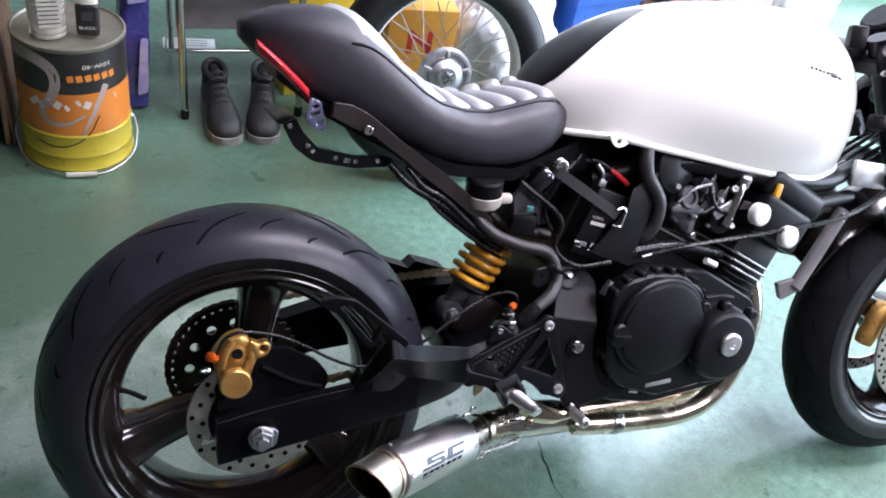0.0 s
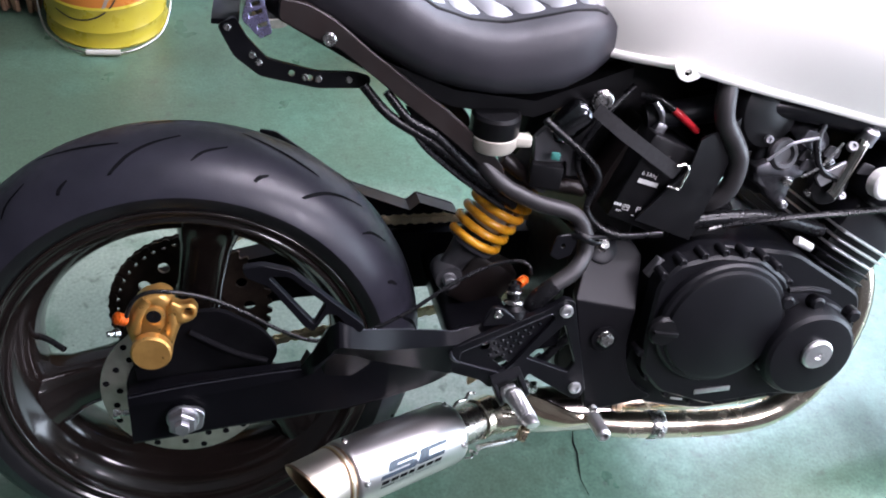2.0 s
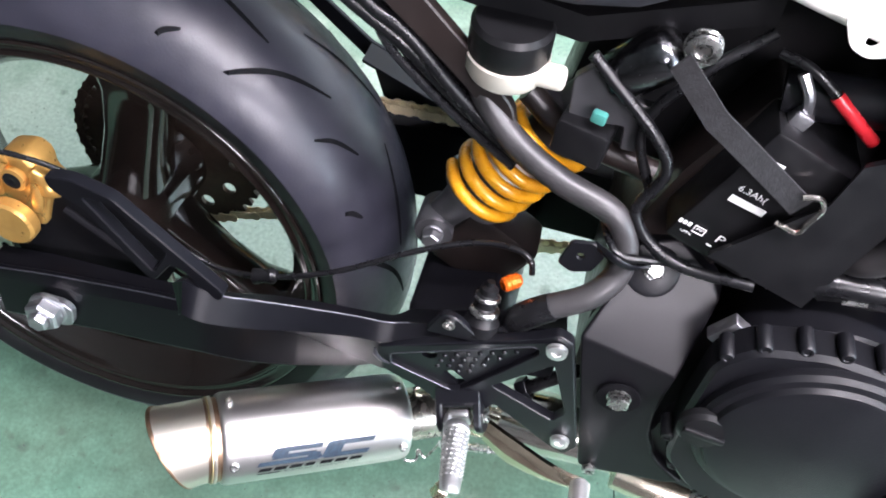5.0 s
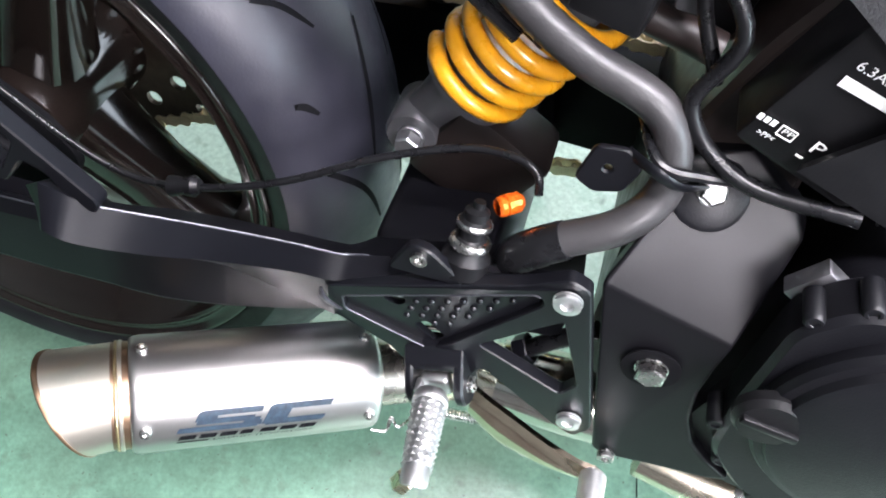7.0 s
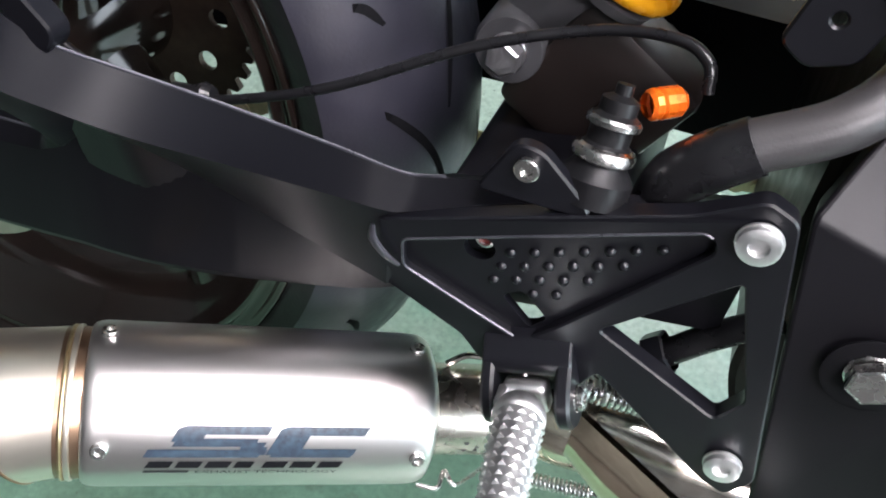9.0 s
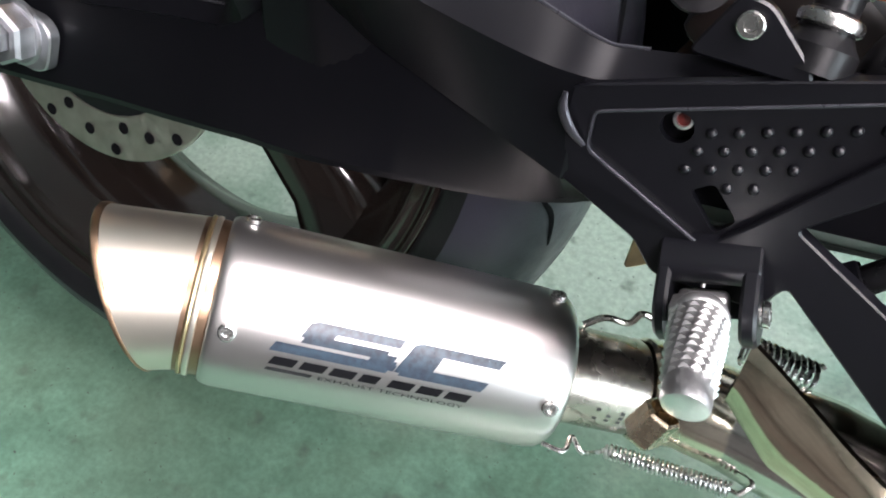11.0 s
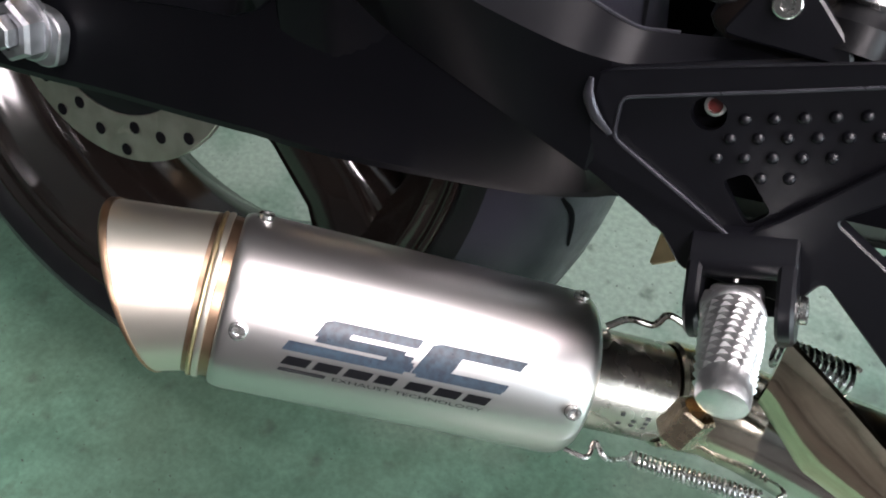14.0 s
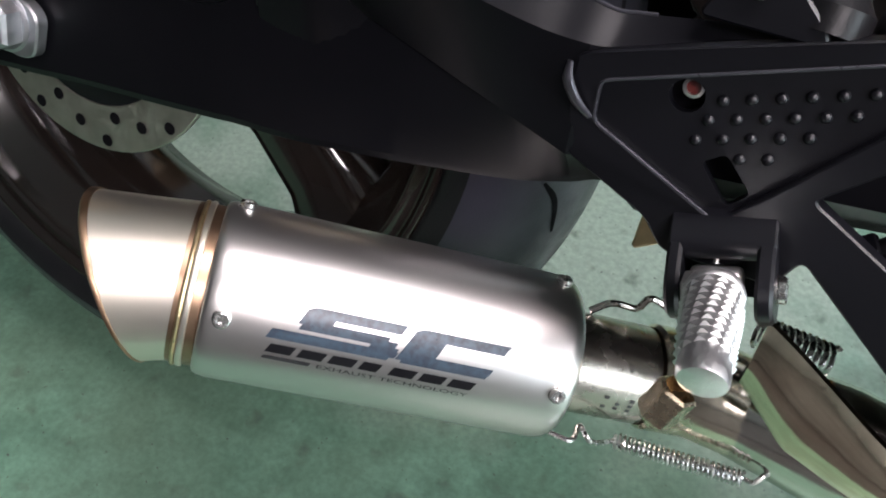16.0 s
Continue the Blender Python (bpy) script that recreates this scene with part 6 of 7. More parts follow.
part("meter", lathe([(0.035, 0), (0.042, 0.01), (0.042, 0.04), (0.036, 0.045), (0, 0.045)], (1.22, -0.03, 0.60), (-0.6, 0, 0.8), 30), PLASTIC, fork, "black round speedometer")
part("fluid_pot", lathe([(0.02, 0), (0.024, 0.004), (0.024, 0.035), (0.02, 0.04), (0, 0.04)], (1.15, -0.15, 0.60), (0, 0, 1), 24), GREYP, fork, "front brake fluid pot")
part("master_cylinder", tube([(1.16, -0.13, 0.585), (1.12, -0.21, 0.59)], 0.013, 14), ZINC, fork)
part("brake_lever", tube([(1.15, -0.16, 0.58), (1.16, -0.24, 0.578), (1.12, -0.34, 0.57)], 0.006, 10), STEEL, fork)
for k in range(5):
    a = random.uniform(0.0, 0.05)
    part("front_cable", tube([(1.13 + a, -0.12 + 0.05 * k, 0.575 - 0.3 * a), (1.18 + 3 * a, -0.13 + 0.045 * k, 0.50 + 2 * a), (1.24 + a, -0.11 + 0.02 * k, 0.45), (1.17, -0.08 + 0.02 * k, 0.36), (1.08, -0.07, 0.34)], 0.0045, 8), CABLE, fork)
for k, (x, y, z) in enumerate(((1.17, -0.118, 0.53), (1.185, -0.12, 0.46), (1.20, -0.12, 0.41), (1.23, -0.12, 0.37), (1.14, -0.11, 0.595))):
    bolt(fork, (x, y, z), r=0.008, h=0.008)
part("coil_cover", box(0.09, 0.012, 0.05, Matrix.Translation((1.165, -0.105, 0.345)) @ pose(0, 0, 0, 0, 8, 0), 0.004), ALU, fork, "bare silver bracket plate")
# switch gear, clamps and joints round the bars
rng = random.Random(5)
for k in range(14):
    x, y, z = rng.uniform(1.07, 1.20), rng.uniform(-0.20, -0.06), rng.uniform(0.42, 0.63)
    if k % 3 == 0:
        part("bar_clamp", lathe([(0.014, -0.018), (0.017, -0.014), (0.017, 0.012), (0.010, 0.018), (0, 0.018)], (x, y, z), (rng.uniform(-1, 1), -1, rng.uniform(-0.5, 1)), 16), PLASTIC, fork)
    elif k % 3 == 1:
        part("switch_box", box(rng.uniform(0.03, 0.05), 0.03, rng.uniform(0.025, 0.045), Matrix.Translation((x, y, z)) @ pose(0, 0, 0, rng.uniform(-30, 30), rng.uniform(-30, 30), rng.uniform(-30, 30)), 0.005), PLASTIC, fork)
    else:
        bolt(fork, (x, y - 0.02, z), axis=(rng.uniform(-0.5, 0.5), -1, 0.4), r=rng.uniform(0.005, 0.009), h=0.008)
part("side_stand", tube([(0.60, 0.14, -0.03), (0.62, 0.22, -0.10), (0.64, 0.290, -0.205)], 0.011, 12), SATIN, BIKE, "black side stand")

# ---- things round the motorcycle ----
TIN_Y = mat("yellow_pail_paint", (0.52, 0.42, 0.03), (0.44, 0.34, 0.03), 0.32, scale=9)
TIN_O = mat("orange_pail_print", (0.60, 0.20, 0.03), (0.50, 0.16, 0.025), 0.34, scale=9)
TIN_K = mat("black_pail_print", (0.016, 0.015, 0.014), (0.025, 0.022, 0.02), 0.35, scale=9)
TIN = mat("dull_tin_lid", (0.30, 0.28, 0.22), (0.22, 0.20, 0.15), 0.45, 0.6, scale=12)
WIREM = mat("galvanised_wire", (0.50, 0.50, 0.48), (0.40, 0.40, 0.38), 0.35, 1.0)
CARD = mat("brown_cardboard", (0.23, 0.145, 0.082), (0.175, 0.11, 0.064), 0.85, scale=18, bump=0.2, bscale=200)
RIBBON = mat("ribbon_print", (0.36, 0.30, 0.27), (0.28, 0.22, 0.19), 0.4, scale=14)
SPRINT = mat("silver_print", (0.62, 0.58, 0.50), (0.52, 0.48, 0.42), 0.35, scale=40)
CLOUDY = mat("cloudy_plastic_bottle", (0.72, 0.70, 0.62), (0.60, 0.58, 0.50), 0.16, scale=14, trans=0.65)
LILAC = mat("lilac_plastic_bag", (0.24, 0.21, 0.42), (0.42, 0.40, 0.52), 0.30, scale=12, bump=0.6, bscale=40)
LEATHER = mat("dark_shoe_leather", (0.006, 0.006, 0.0055), (0.011, 0.010, 0.009), 0.55, scale=30, bump=0.4, bscale=250)
SOLE = mat("worn_grey_sole", (0.30, 0.28, 0.24), (0.20, 0.19, 0.165), 0.6, scale=40)
GREYSEAT = mat("grey_chair_vinyl", (0.22, 0.20, 0.20), (0.17, 0.155, 0.155), 0.5, scale=16, bump=0.2, bscale=300)
PAPER = mat("white_paper", (0.70, 0.70, 0.68), (0.60, 0.60, 0.58), 0.8, scale=30)
BAG = mat("white_plastic_bag", (0.72, 0.72, 0.73), (0.62, 0.62, 0.64), 0.35, scale=8, bump=0.8, bscale=25)
BLUE = mat("blue_plastic", (0.02, 0.10, 0.45), (0.015, 0.08, 0.36), 0.35, scale=10)
OBOX = mat("orange_box_board", (0.62, 0.30, 0.03), (0.52, 0.24, 0.03), 0.55, scale=10)
YBOX = mat("yellow_box_board", (0.62, 0.46, 0.02), (0.52, 0.38, 0.02), 0.5, scale=10)
REDP = mat("red_print", (0.52, 0.03, 0.02), (0.44, 0.025, 0.02), 0.5, scale=30)
PINKW = mat("pale_pink_board", (0.52, 0.38, 0.36), (0.44, 0.32, 0.30), 0.6, scale=6)

# upturned oil pail
pail = thing("oil_pail", "upturned yellow, orange and black oil pail with a wire handle", "pail", pose(-0.217, 1.272, 0, 0, 0, 0))
part("yellow_body", lathe([(0.128, 0.003), (0.140, 0.0), (0.142, 0.006), (0.138, 0.012), (0.138, 0.04), (0.1405, 0.046), (0.138, 0.052), (0.137, 0.10), (0.1395, 0.106), (0.137, 0.112)], (0, 0, 0), (0, 0, 1), 64, True), TIN_Y, pail)
part("orange_band", lathe([(0.137, 0.112), (0.1355, 0.23)], (0, 0, 0), (0, 0, 1), 64), TIN_O, pail, "orange printed band")
part("black_band", lathe([(0.1355, 0.23), (0.134, 0.340)], (0, 0, 0), (0, 0, 1), 64), TIN_K, pail, "black printed band")
part("base_rim", lathe([(0.134, 0.340), (0.137, 0.344), (0.137, 0.352), (0.132, 0.354), (0.129, 0.348), (0.10, 0.346), (0, 0.346)], (0, 0, 0), (0, 0, 1), 64), TIN, pail, "dull tin base facing up")


def wrap(name, pts, z, w, material, parent, label=""):
    """A printed stroke on the pail: points as (degrees from the camera side, height)."""
    bm = bmesh.new()
    line = smooth_path([(a, zz, 0) for a, zz in pts], 6)
    prev = None
    n = len(line)
    for i, p in enumerate(line):
        t = line[min(i + 1, n - 1)] - line[max(i - 1, 0)]
        k = Vector((t.x * 0.0024, t.y, 0)).normalized()
        ww = w[0] + (w[1] - w[0]) * i / (n - 1)
        vs = []
        for s in (-1, 1):
            a, zz = radians(p.x - 90 - s * k.y * ww / 0.0024), p.y + s * k.x * ww
            r = 0.1376 - 0.0030 * (zz - 0.112) / 0.228
            vs.append(bm.verts.new((r * math.cos(a), r * math.sin(a), zz)))
        if prev:
            bm.faces.new((prev[0], vs[0], vs[1], prev[1]))
        prev = vs
    return part(name, bm, material, parent, label)


wrap("printed_ribbon", [(-78, 0.318), (-45, 0.322), (-23, 0.300), (-18, 0.258), (-25, 0.215), (-35, 0.175), (-26, 0.146), (-9, 0.146), (9, 0.170)], 0, (0.019, 0.003), RIBBON, pail, "brownish silver printed ribbon")
wrap("printed_stroke", [(34, 0.248), (24, 0.20), (12, 0.145), (4, 0.108)], 0, (0.009, 0.003), RIBBON, pail)
for k, (a, w) in enumerate(((-48, 10), (-36, 12), (-20, 5), (-10, 15), (10, 4), (20, 26))):
    wrap("printed_block", [(a, 0.190), (a + w, 0.208)], 0, (0.008, 0.009), SPRINT, pail)
for k in range(6):
    wrap("printed_block", [(-6 + 9 * k, 0.272), (0.5 + 9 * k, 0.275)], 0, (0.009, 0.009), TIN_O, pail)


def on_pail(deg, z):
    a, r = radians(deg - 90), 0.1378 - 0.0030 * (z - 0.112) / 0.228
    return Vector((r * math.cos(a), r * math.sin(a), z))


# the pail stands on its head, and so does its print
part("lettering", words("10W-40", lambda u, v: on_pail(40 - 30 * u, 0.309 - 0.016 * v)), SPRINT, pail, "silver lettering turned upside down")
wrap("dark_swirl", [(-45, 0.085), (-25, 0.075), (-5, 0.085), (12, 0.115), (24, 0.165)], 0, (0.002, 0.002), TIN_K, pail)
part("wire_handle", tube([(-0.146, 0.0, 0.085), (-0.150, -0.03, 0.05), (-0.125, -0.10, 0.018), (-0.05, -0.158, 0.008), (0.05, -0.158, 0.008), (0.125, -0.10, 0.018), (0.150, -0.03, 0.05), (0.146, 0.0, 0.085)], 0.0025, 8), WIREM, pail, "bent wire handle")
part("handle_grip", tube([(-0.038, -0.163, 0.010), (0.038, -0.163, 0.010)], 0.007, 12), MILK, pail, "white plastic grip")
for s in (-1, 1):
    part("handle_ear", lathe([(0.012, 0), (0.010, 0.006), (0.004, 0.008), (0, 0.008)], (s * 0.138, 0, 0.085), (s, 0, 0), 14), WIREM, pail)

jug = thing("clear_bottle", "cloudy clear plastic bottle standing on the pail", "bottle", pose(-0.262, 1.235, 0.350, 0, 0, 8))
ribs = [(0.040, 0.0), (0.044, 0.004)]
for k in range(11):
    ribs += [(0.0445, 0.008 + 0.015 * k), (0.0425, 0.012 + 0.015 * k), (0.0445, 0.016 + 0.015 * k)]
part("bottle_body", lathe(ribs + [(0.042, 0.182), (0.030, 0.205), (0.016, 0.220), (0.014, 0.236)], (0, 0, 0), (0, 0, 1), 32, True), CLOUDY, jug)
for k in range(7):
    part("label_line", box(0.05 - 0.004 * (k % 3), 0.001, 0.0028, Matrix.Translation((-0.002, -0.0462, 0.045 + 0.011 * k)), 0), GREYP, jug)
part("bottle_cap", lathe([(0.016, 0.233), (0.017, 0.236), (0.017, 0.252), (0.0, 0.254)], (0, 0, 0), (0, 0, 1), 24), MILK, jug)
part("bottle_label", box(0.050, 0.0008, 0.09, Matrix.Translation((0, -0.0454, 0.080)), 0.0), MILK, jug, "pale printed label")
small = thing("additive_bottle", "small black bottle with a white shoulder standing on the pail", "bottle", pose(-0.170, 1.222, 0.350, 0, 0, -6))
part("bottle_body", box(0.055, 0.034, 0.085, Matrix.Translation((0, 0, 0.046)), 0.009, 3), TIN_K, small)
part("shoulder", loft([[Vector((w * math.cos(t), 0.62 * w * math.sin(t), z)) for t in [2 * math.pi * k / 20 for k in range(20)]] for w, z in ((0.027, 0.088), (0.022, 0.105), (0.013, 0.118), (0.012, 0.13))]), MILK, small, "white bottle shoulder")
part("cap", lathe([(0.013, 0.128), (0.014, 0.13), (0.014, 0.15), (0, 0.152)], (0, 0, 0), (0, 0, 1), 20), RED, small, "red cap")
part("lettering", words("BLACK", lambda u, v: Vector((-0.019 + 0.038 * u, -0.0182, 0.024 + 0.011 * v))), MARK, small, "white lettering")
part("label_bar", box(0.026, 0.001, 0.022, Matrix.Translation((0, -0.0178, 0.058)), 0), GREYP, small)

board = thing("cardboard_sheet", "flattened brown cardboard boxes leaning on edge", "cardboard", pose(-0.395, 1.30, 0))
for k in range(7):
    a = board if k == 0 else thing("cardboard_sheet", "flattened brown cardboard box leaning on edge", "cardboard", pose(-0.395 - 0.030 * k, 1.30 + 0.004 * k, 0), "cardboard sheets")
    bm = box(0.010, 0.55, 0.75 + 0.03 * (k % 3), Matrix.Translation((0.0, 0.24, 0.385 + 0.015 * (k % 3))) @ pose(0, 0, 0, 0, -3 - 0.4 * k, 3 * (k % 2)), 0.002)
    part("sheet", bm, CARD, a)
    part("folded_edge", tube([(0.003, -0.03, 0.01), (0.004, -0.032, 0.4), (-0.012, -0.03, 0.74)], 0.007, 8), CARD, a)
tagged(board, group="cardboard sheets")

bag = thing("lilac_bag", "slim blue plastic bag with lilac print standing by the pail", "bag", pose(-0.045, 1.46, 0))
bm = box(0.075, 0.20, 0.62, Matrix.Translation((0.0, 0.08, 0.314)), 0.016, 3)
bmesh.ops.subdivide_edges(bm, edges=[e for e in bm.edges if e.calc_length() > 0.05], cuts=9, use_grid_fill=True)
for v in bm.verts:
    p = v.co.copy()
    k = 0.010 * noise.noise(p * 14) + 0.005 * noise.noise(p * 37)
    v.co = Vector((p.x + k + 0.03 * (p.z - 0.3), p.y + k, p.z if p.z < 0.02 else p.z + 0.3 * k))
part("bag_body", bm, mat("deep_blue_film", (0.030, 0.030, 0.16), (0.055, 0.050, 0.24), 0.28, scale=9, bump=0.5, bscale=40), bag, "", True, 60)
part("printed_panel", plate(rounded([(-0.020, 0.34), (0.030, 0.35), (0.040, 0.60), (-0.012, 0.60)], 0.008), -0.036, -0.032, (), 0.0005), LILAC, bag, "lilac printed panel")
part("printed_panel", plate(rounded([(-0.004, 0.06), (0.026, 0.07), (0.030, 0.24), (0.010, 0.24)], 0.008), -0.036, -0.032, (), 0.0005), LILAC, bag)

chair = thing("workshop_chair", "grey workshop chair with a bent chrome tube frame", "chair", pose(0.0, 0.0, 0))
for x0, x1 in ((0.079, 0.079), (0.42, 0.42)):
    part("leg", tube([(x0, 1.392, 0.012), (x0 - 0.005, 1.392, 0.20), (x0 - 0.012, 1.40, 0.42)], 0.0105, 14), CHROME, chair, "chrome tube leg")
    part("leg_cap", lathe([(0.0125, 0), (0.013, 0.003), (0.013, 0.03), (0.011, 0.032)], (x0, 1.392, 0), (0, 0, 1), 14, True), CABLE, chair)
    part("rear_leg", tube([(x0 + 0.01, 1.82, 0.012), (x0, 1.80, 0.24), (x0 - 0.01, 1.74, 0.42)], 0.0095, 14), CHROME, chair)
part("stretcher", tube([(0.044, 1.42, 0.205), (0.20, 1.42, 0.205), (0.42, 1.42, 0.205)], 0.004, 10), CHROME, chair)
part("stretcher", tube([(0.044, 1.42, 0.205), (0.05, 1.60, 0.12), (0.075, 1.80, 0.10)], 0.004, 10), CHROME, chair)
part("seat_pad", box(0.40, 0.40, 0.055, Matrix.Translation((0.255, 1.60, 0.425)), 0.02, 4), TIN_K, chair, "dark seat pad")
part("seat_rim", tube([(0.06, 1.41, 0.398), (0.16, 1.385, 0.392), (0.30, 1.385, 0.392), (0.44, 1.41, 0.398)], 0.006, 10), CHROME, chair)
part("apron", box(0.36, 0.012, 0.15, Matrix.Translation((0.25, 1.52, 0.305)) @ pose(0, 0, 0, -8, 0, 0), 0.006, 3), GREYSEAT, chair, "grey hanging apron")

sheet = thing("paper_sheet", "white sheet of paper lying on the floor", "paper", pose(0.152, 1.868, 0.0, 0, 0, -4))
part("page", box(0.17, 0.072, 0.0016, Matrix.Translation((0, 0, 0.0012)), 0.0), PAPER, sheet)
for k in range(3):
    part("print_bar", box(0.12, 0.004, 0.0004, Matrix.Translation((0.0, 0.02 - 0.018 * k, 0.0022)), 0.0), GREYP, sheet)


def make_shoe(m, label):
    s = thing("work_shoe", label, "shoe", m, "pair of work shoes")
    secs = ((-0.140, 0.012, 0.026), (-0.134, 0.028, 0.040), (-0.120, 0.042, 0.052), (-0.085, 0.051, 0.062), (-0.04, 0.050, 0.074), (0.0, 0.042, 0.092), (0.04, 0.038, 0.108), (0.08, 0.037, 0.122), (0.115, 0.036, 0.126), (0.135, 0.026, 0.122))
    part("upper", loft([[Vector((w * math.copysign(abs(math.cos(t)) ** 0.7, math.cos(t)), y, 0.018 + (h - 0.018) * max(0.0, math.sin(t)) ** 0.8)) for t in [math.pi * k / 14 for k in range(15)]] for y, w, h in secs]), LEATHER, s, "", True, 60)
    part("sole", loft([[Vector((w * 1.1 * math.cos(t), y * 1.04, 0.0 if math.sin(t) < 0 else 0.024)) for t in [2 * math.pi * (k + 0.5) / 8 for k in range(8)]] for y, w, h in secs]), SOLE, s, "worn grey sole")
    part("collar", tube([(0.03 * math.cos(t), 0.085 + 0.045 * math.sin(t), 0.122 + 0.008 * math.sin(t)) for t in [2 * math.pi * k / 20 for k in range(21)]], 0.010, 10, smooth=False), LEATHER, s)
    part("shaft", lathe([(0.038, 0.085), (0.036, 0.118), (0.027, 0.116), (0.025, 0.095)], (0, 0.085, 0), (0, 0, 1), 20), LEATHER, s)
    part("lining", lathe([(0.027, 0.102), (0, 0.100)], (0, 0.085, 0), (0, 0, 1), 16), REDP, s, "red lining")
    for k in range(5):
        y = -0.03 + 0.022 * k
        part("lace", tube([(-0.020, y, 0.078 + 0.5 * (y + 0.03) + 0.004), (0, y - 0.004, 0.088 + 0.5 * (y + 0.03) + 0.004), (0.020, y, 0.078 + 0.5 * (y + 0.03) + 0.004)], 0.0028, 6), GREYP, s)
    return s


make_shoe(pose(0.178, 1.375, 0, 0, 0, 2), "dark worn leather work shoe with red lining")
make_shoe(pose(0.305, 1.370, 0, 0, 0, -10), "dark worn leather work shoe beside its pair")

# spoked wheel leaning by the boxes
spare = thing("spoked_wheel", "spare spoked wheel with a white rim and black tyre", "wheel", Matrix.Translation((0.735, 1.085, 0.315)) @ pose(0, 0, 0, -14, 0, -6))
ST = [(0.222, -0.040), (0.240, -0.052), (0.268, -0.054), (0.295, -0.042), (0.308, -0.022), (0.312, 0)]
ST = ST + [(r, -h) for r, h in reversed(ST[:-1])]
part("tyre", lathe(ST, segs=96), WALL_RUBBER, spare, "black road tyre")
part("rim", lathe([(0.226, -0.036), (0.238, -0.041), (0.240, -0.044), (0.228, -0.044), (0.218, -0.036), (0.212, -0.022), (0.210, 0), (0.212, 0.022), (0.218, 0.036), (0.228, 0.044), (0.240, 0.044)], segs=96), mat("white_rim_paint", (0.74, 0.74, 0.72), (0.64, 0.64, 0.62), 0.3, scale=20), spare, "white painted rim", True, 50)
part("hub_drum", lathe([(0.075, -0.03), (0.078, -0.036), (0.070, -0.046), (0.062, -0.046), (0.060, -0.038), (0.050, -0.038), (0.046, -0.05), (0.030, -0.056), (0.026, -0.06), (0.0, -0.06)], segs=48), ZINC, spare, "cast aluminium hub", True, 30)
part("hub_core", lathe([(0.040, -0.03), (0.035, 0.0), (0.040, 0.04), (0, 0.04)], segs=32), ZINC, spare)
for k in range(5):
    a = 2 * math.pi * k / 5 + 0.3
    part("hub_web", box(0.036, 0.008, 0.010, Matrix.Translation((0.052 * math.cos(a), -0.044, 0.052 * math.sin(a))) @ pose(0, 0, 0, 0, -math.degrees(a), 0), 0.002), ZINC, spare)
part("hub_star", plate([((0.020 if k % 2 else 0.012) * math.cos(math.pi * k / 5), (0.020 if k % 2 else 0.012) * math.sin(math.pi * k / 5)) for k in range(10)], -0.066, -0.060, (), 0.001), STEEL, spare)
for k in range(36):
    a = 2 * math.pi * k / 36
    b = a + (0.42 if k % 2 else -0.42)
    yy = -0.026 if k % 4 < 2 else 0.026
    part("spoke", tube([(0.072 * math.cos(b), yy, 0.072 * math.sin(b)), (0.212 * math.cos(a), yy * 0.2, 0.212 * math.sin(a))], 0.0015, 5), WIREM, spare)

carton = thing("orange_carton", "orange cardboard carton with a red printed mark", "box", pose(0.735, 1.33, 0, 0, 0, -3))
part("carton_box", box(0.21, 0.16, 0.42, Matrix.Translation((0, 0, 0.21)), 0.004), OBOX, carton)
for a, b in (((-0.035, 0.35), (-0.035, 0.29)), ((-0.035, 0.35), (0.025, 0.30)), ((0.025, 0.35), (0.025, 0.29))):
    d = Vector((b[0] - a[0], 0, b[1] - a[1]))
    part("red_print", box(0.016, 0.0012, d.length + 0.01, Matrix.Translation(((a[0] + b[0]) / 2, -0.0808, (a[1] + b[1]) / 2)) @ pose(0, 0, 0, 0, math.degrees(math.atan2(d.x, d.z)), 0), 0.0), REDP, carton)
carton2 = thing("yellow_carton", "yellow cardboard carton standing behind the chair", "box", pose(0.50, 1.62, 0, 0, 0, 5))
part("carton_box", box(0.22, 0.2, 0.50, Matrix.Translation((0, 0, 0.25)), 0.004), YBOX, carton2)


def crumpled(name, label, category, m, sx, sy, sz, material, seed):
    b = thing(name, label, category, m)
    bm = bmesh.new()
    bmesh.ops.create_icosphere(bm, subdivisions=5, radius=1)
    for v in bm.verts:
        p = v.co.copy()
        q = p * 1.7 + Vector((seed, seed * 2, 0))
        f = 1 + 0.25 * noise.noise(q) + 0.13 * abs(noise.noise(q * 2.6)) - 0.08 * abs(noise.noise(q * 6))
        v.co = Vector((p.x * sx * f, p.y * sy * f, max(0, sz + p.z * sz * f)))
    part("bag_body", bm, material, b)
    return b


crumpled("white_bag", "crumpled white plastic bag on the floor", "bag", pose(1.02, 1.34, 0), 0.17, 0.15, 0.26, BAG, 1.0)
crumpled("white_bag", "crumpled white plastic bag behind the spoked wheel", "bag", pose(0.86, 1.46, 0), 0.15, 0.12, 0.22, BAG, 4.0)
crumpled("white_bag", "white plastic bag full of parts", "bag", pose(0.60, 1.40, 0), 0.08, 0.1, 0.16, BAG, 7.0)

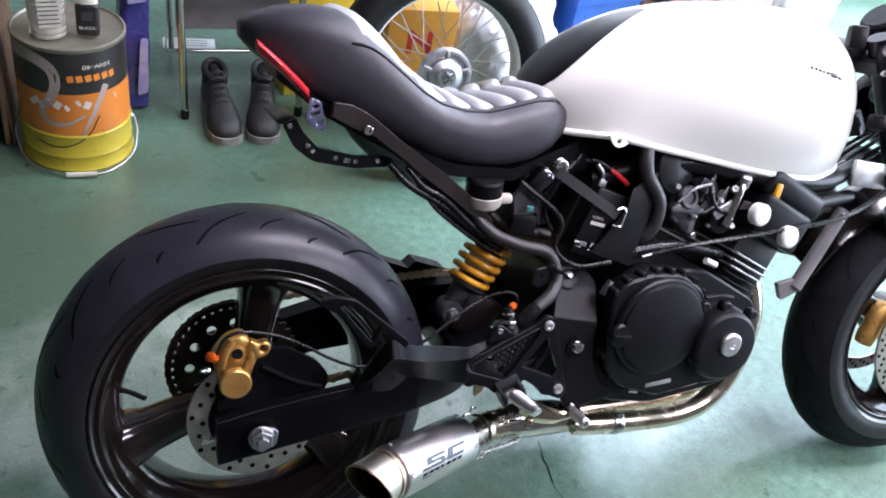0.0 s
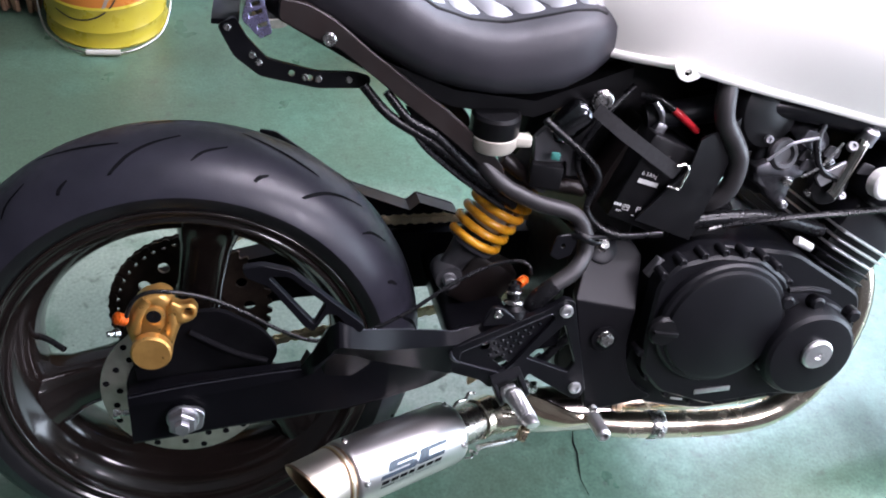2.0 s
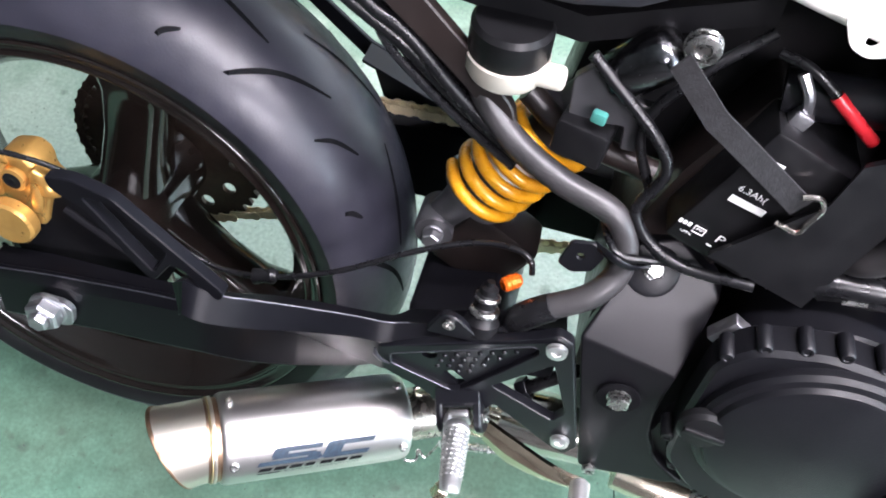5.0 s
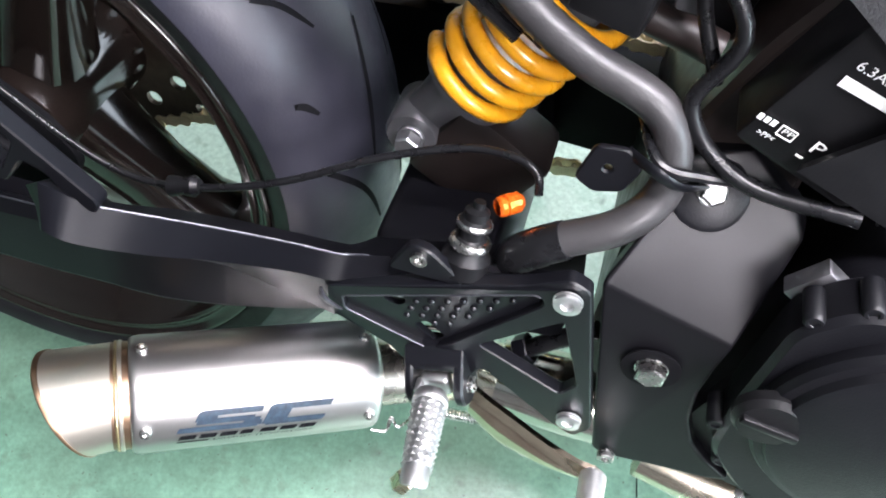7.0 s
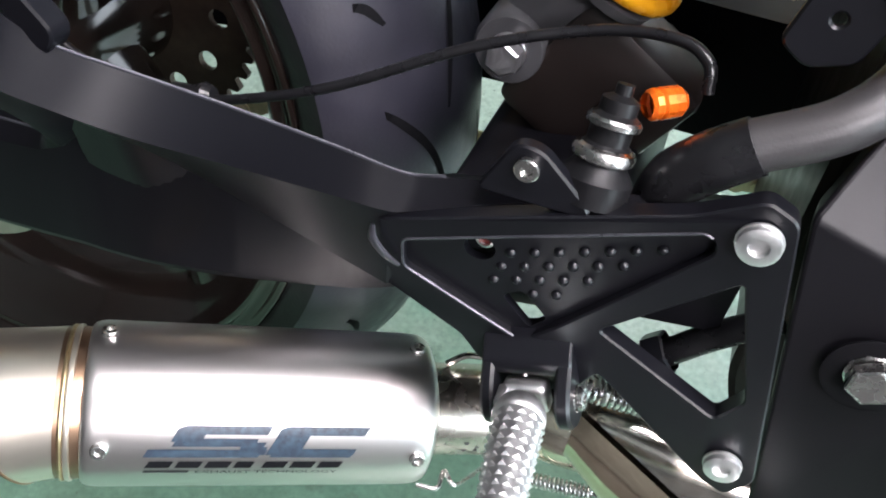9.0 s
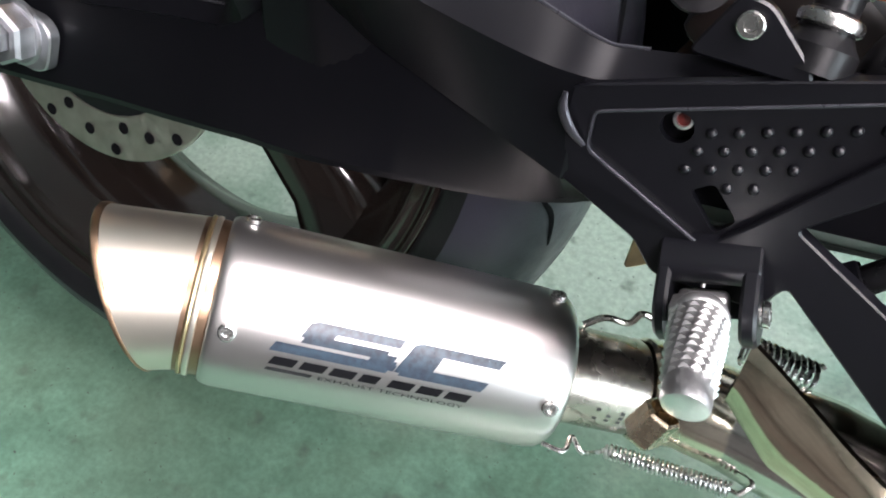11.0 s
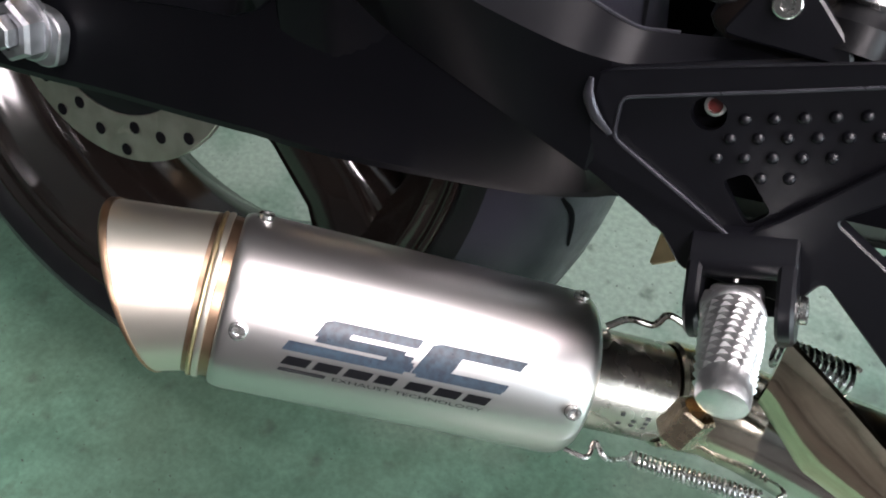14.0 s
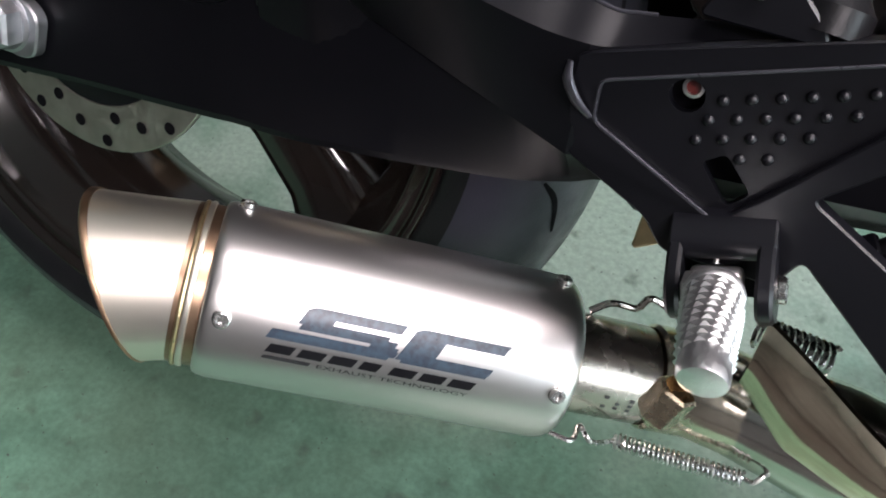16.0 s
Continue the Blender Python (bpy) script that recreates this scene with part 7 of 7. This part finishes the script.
jack = thing("blue_crate", "blue plastic crate on the floor", "crate", pose(1.34, 1.42, 0, 0, 0, 10))
part("crate_wall", bevelled(loft([[Vector((x, y, z)) for x, y in ((-0.13 * f, -0.13 * f), (0.13 * f, -0.13 * f), (0.13 * f, 0.13 * f), (-0.13 * f, 0.13 * f))] for f, z in ((0.9, 0.0), (1.0, 0.44), (1.06, 0.44), (1.06, 0.47), (0.97, 0.47), (0.86, 0.03))]), 0.004), BLUE, jack)
rack = thing("black_stand", "black metal stand with a chrome post", "stand", pose(1.17, 1.36, 0))
part("post", tube([(0.02, -0.02, 0.006), (0.015, -0.02, 0.3), (0.0, -0.02, 0.62)], 0.012, 12), CHROME, rack)
part("panel", box(0.10, 0.05, 0.55, Matrix.Translation((-0.04, 0.03, 0.278)), 0.006), TIN_K, rack)
part("foot", box(0.2, 0.2, 0.012, Matrix.Translation((0, 0, 0.006)), 0.002), TIN_K, rack)
hoses = thing("rubber_hose", "loose black rubber hoses lying over the crate", "hose", pose(1.3, 1.3, 0))
part("hose_length", tube([(-0.15, 0.12, 0.485), (0.05, 0.05, 0.50), (0.22, 0.0, 0.46), (0.45, -0.05, 0.40)], 0.015, 12), CABLE, hoses)
part("hose_length", tube([(-0.05, 0.15, 0.49), (0.12, 0.10, 0.51), (0.35, 0.05, 0.45), (0.55, 0.0, 0.42)], 0.013, 12), CABLE, hoses)
tub = thing("red_can", "small red spray can on the floor", "can", pose(1.76, 1.52, 0))
part("can_body", lathe([(0.03, 0.0), (0.033, 0.004), (0.033, 0.44), (0.028, 0.46), (0.012, 0.47), (0.012, 0.49), (0, 0.49)], (0, 0, 0), (0, 0, 1), 24, True), RED, tub)
board2 = thing("pale_board", "pale pink board leaning behind the motorcycle", "board", pose(2.36, 1.80, 0, 0, 0, -6))
part("sheet", box(0.26, 0.02, 0.60, Matrix.Translation((0, 0, 0.30)) @ pose(0, 0, 0, -6, 0, 0), 0.003), PINKW, board2)
cupboard = thing("wooden_cupboard", "low red-brown wooden cupboard standing on the floor", "cupboard", pose(2.06, 1.98, 0, 0, 0, -4))
WOOD = mat("red_brown_wood", (0.16, 0.055, 0.040), (0.105, 0.034, 0.026), 0.42, scale=11, bump=0.2, bscale=120)
part("carcass", box(0.36, 0.34, 0.62, Matrix.Translation((0, 0, 0.31)), 0.006), WOOD, cupboard)
for sx in (-1, 1):
    leaf = part("door", box(0.170, 0.018, 0.56, Matrix.Translation((sx * 0.0885, -0.179, 0.315)), 0.004), WOOD, cupboard)
    part("knob", lathe([(0.006, 0), (0.009, 0.008), (0.009, 0.014), (0, 0.017)], (sx * 0.022, -0.188, 0.36), (0, -1, 0), 14), ZINC, leaf, "dull metal knob")
crumpled("white_cloth", "white cloth draped in a heap beside the board", "cloth", pose(2.68, 1.85, 0), 0.19, 0.14, 0.27, BAG, 9.0)
# ---- marks on the floor ----
crack = thing("floor_crack", "thin dark crack in the floor paint", "crack", pose(0, 0, 0), kind="structure")
bm = bmesh.new()
prev = None
for k, (x, y) in enumerate(((0.640, 0.045), (0.636, 0.02), (0.630, 0.0), (0.632, -0.02), (0.627, -0.045), (0.624, -0.07), (0.630, -0.10))):
    w = 0.0018 if k in (2, 3, 4) else 0.0008
    vs = [bm.verts.new((x - w, y, 0.0012)), bm.verts.new((x + w, y, 0.0012))]
    if prev:
        bm.faces.new((prev[0], prev[1], vs[1], vs[0]))
    prev = vs
part("crack_line", bm, GROOVE, crack)

# ---- daylight in the two openings and ceiling tubes ----
area_lamp("daylight_north", (2.9, 2.58, 1.25), (2.2, 0, 0.9), 2.7, 2.3, 60, (0.88, 0.93, 1.0))
area_lamp("daylight_east", (4.58, 0.0, 1.25), (1.0, 0.2, 0.9), 4.6, 2.3, 295, (0.78, 0.91, 1.0))
TUBE = bpy.data.materials.new("lit_diffuser")
TUBE.use_nodes = True
TUBE.node_tree.nodes["Principled BSDF"].inputs["Emission Color"].default_value = (1.0, 0.93, 1.0, 1)
TUBE.node_tree.nodes["Principled BSDF"].inputs["Emission Strength"].default_value = 3.0
for x, y, watts in ((1.1, 0.05, 52), (1.3, 1.4, 9), (1.95, -1.9, 84), (2.6, 0.05, 52), (2.7, 1.4, 140)):
    lamp = thing("ceiling_light", "white fluorescent ceiling light with a lit diffuser", "ceiling light", pose(x, y, 2.7), "ceiling lights")
    wide = 1.0 if y < -1 else 0.9 if x > 2.65 else 0.36
    part("housing", box(1.26, wide + 0.06, 0.05, Matrix.Translation((0, 0, -0.025)), 0.006), PAPER, lamp)
    part("diffuser", box(1.2, wide, 0.02, Matrix.Translation((0, 0, -0.062)), 0.0), TUBE, lamp, "lit white diffuser")
    area_lamp("ceiling_tubes", (x, y, 2.62), (x, y + 0.0001, 0), 1.2, wide, watts, (0.72, 0.87, 1.0) if x > 2.65 else (1.0, 0.925, 0.99))
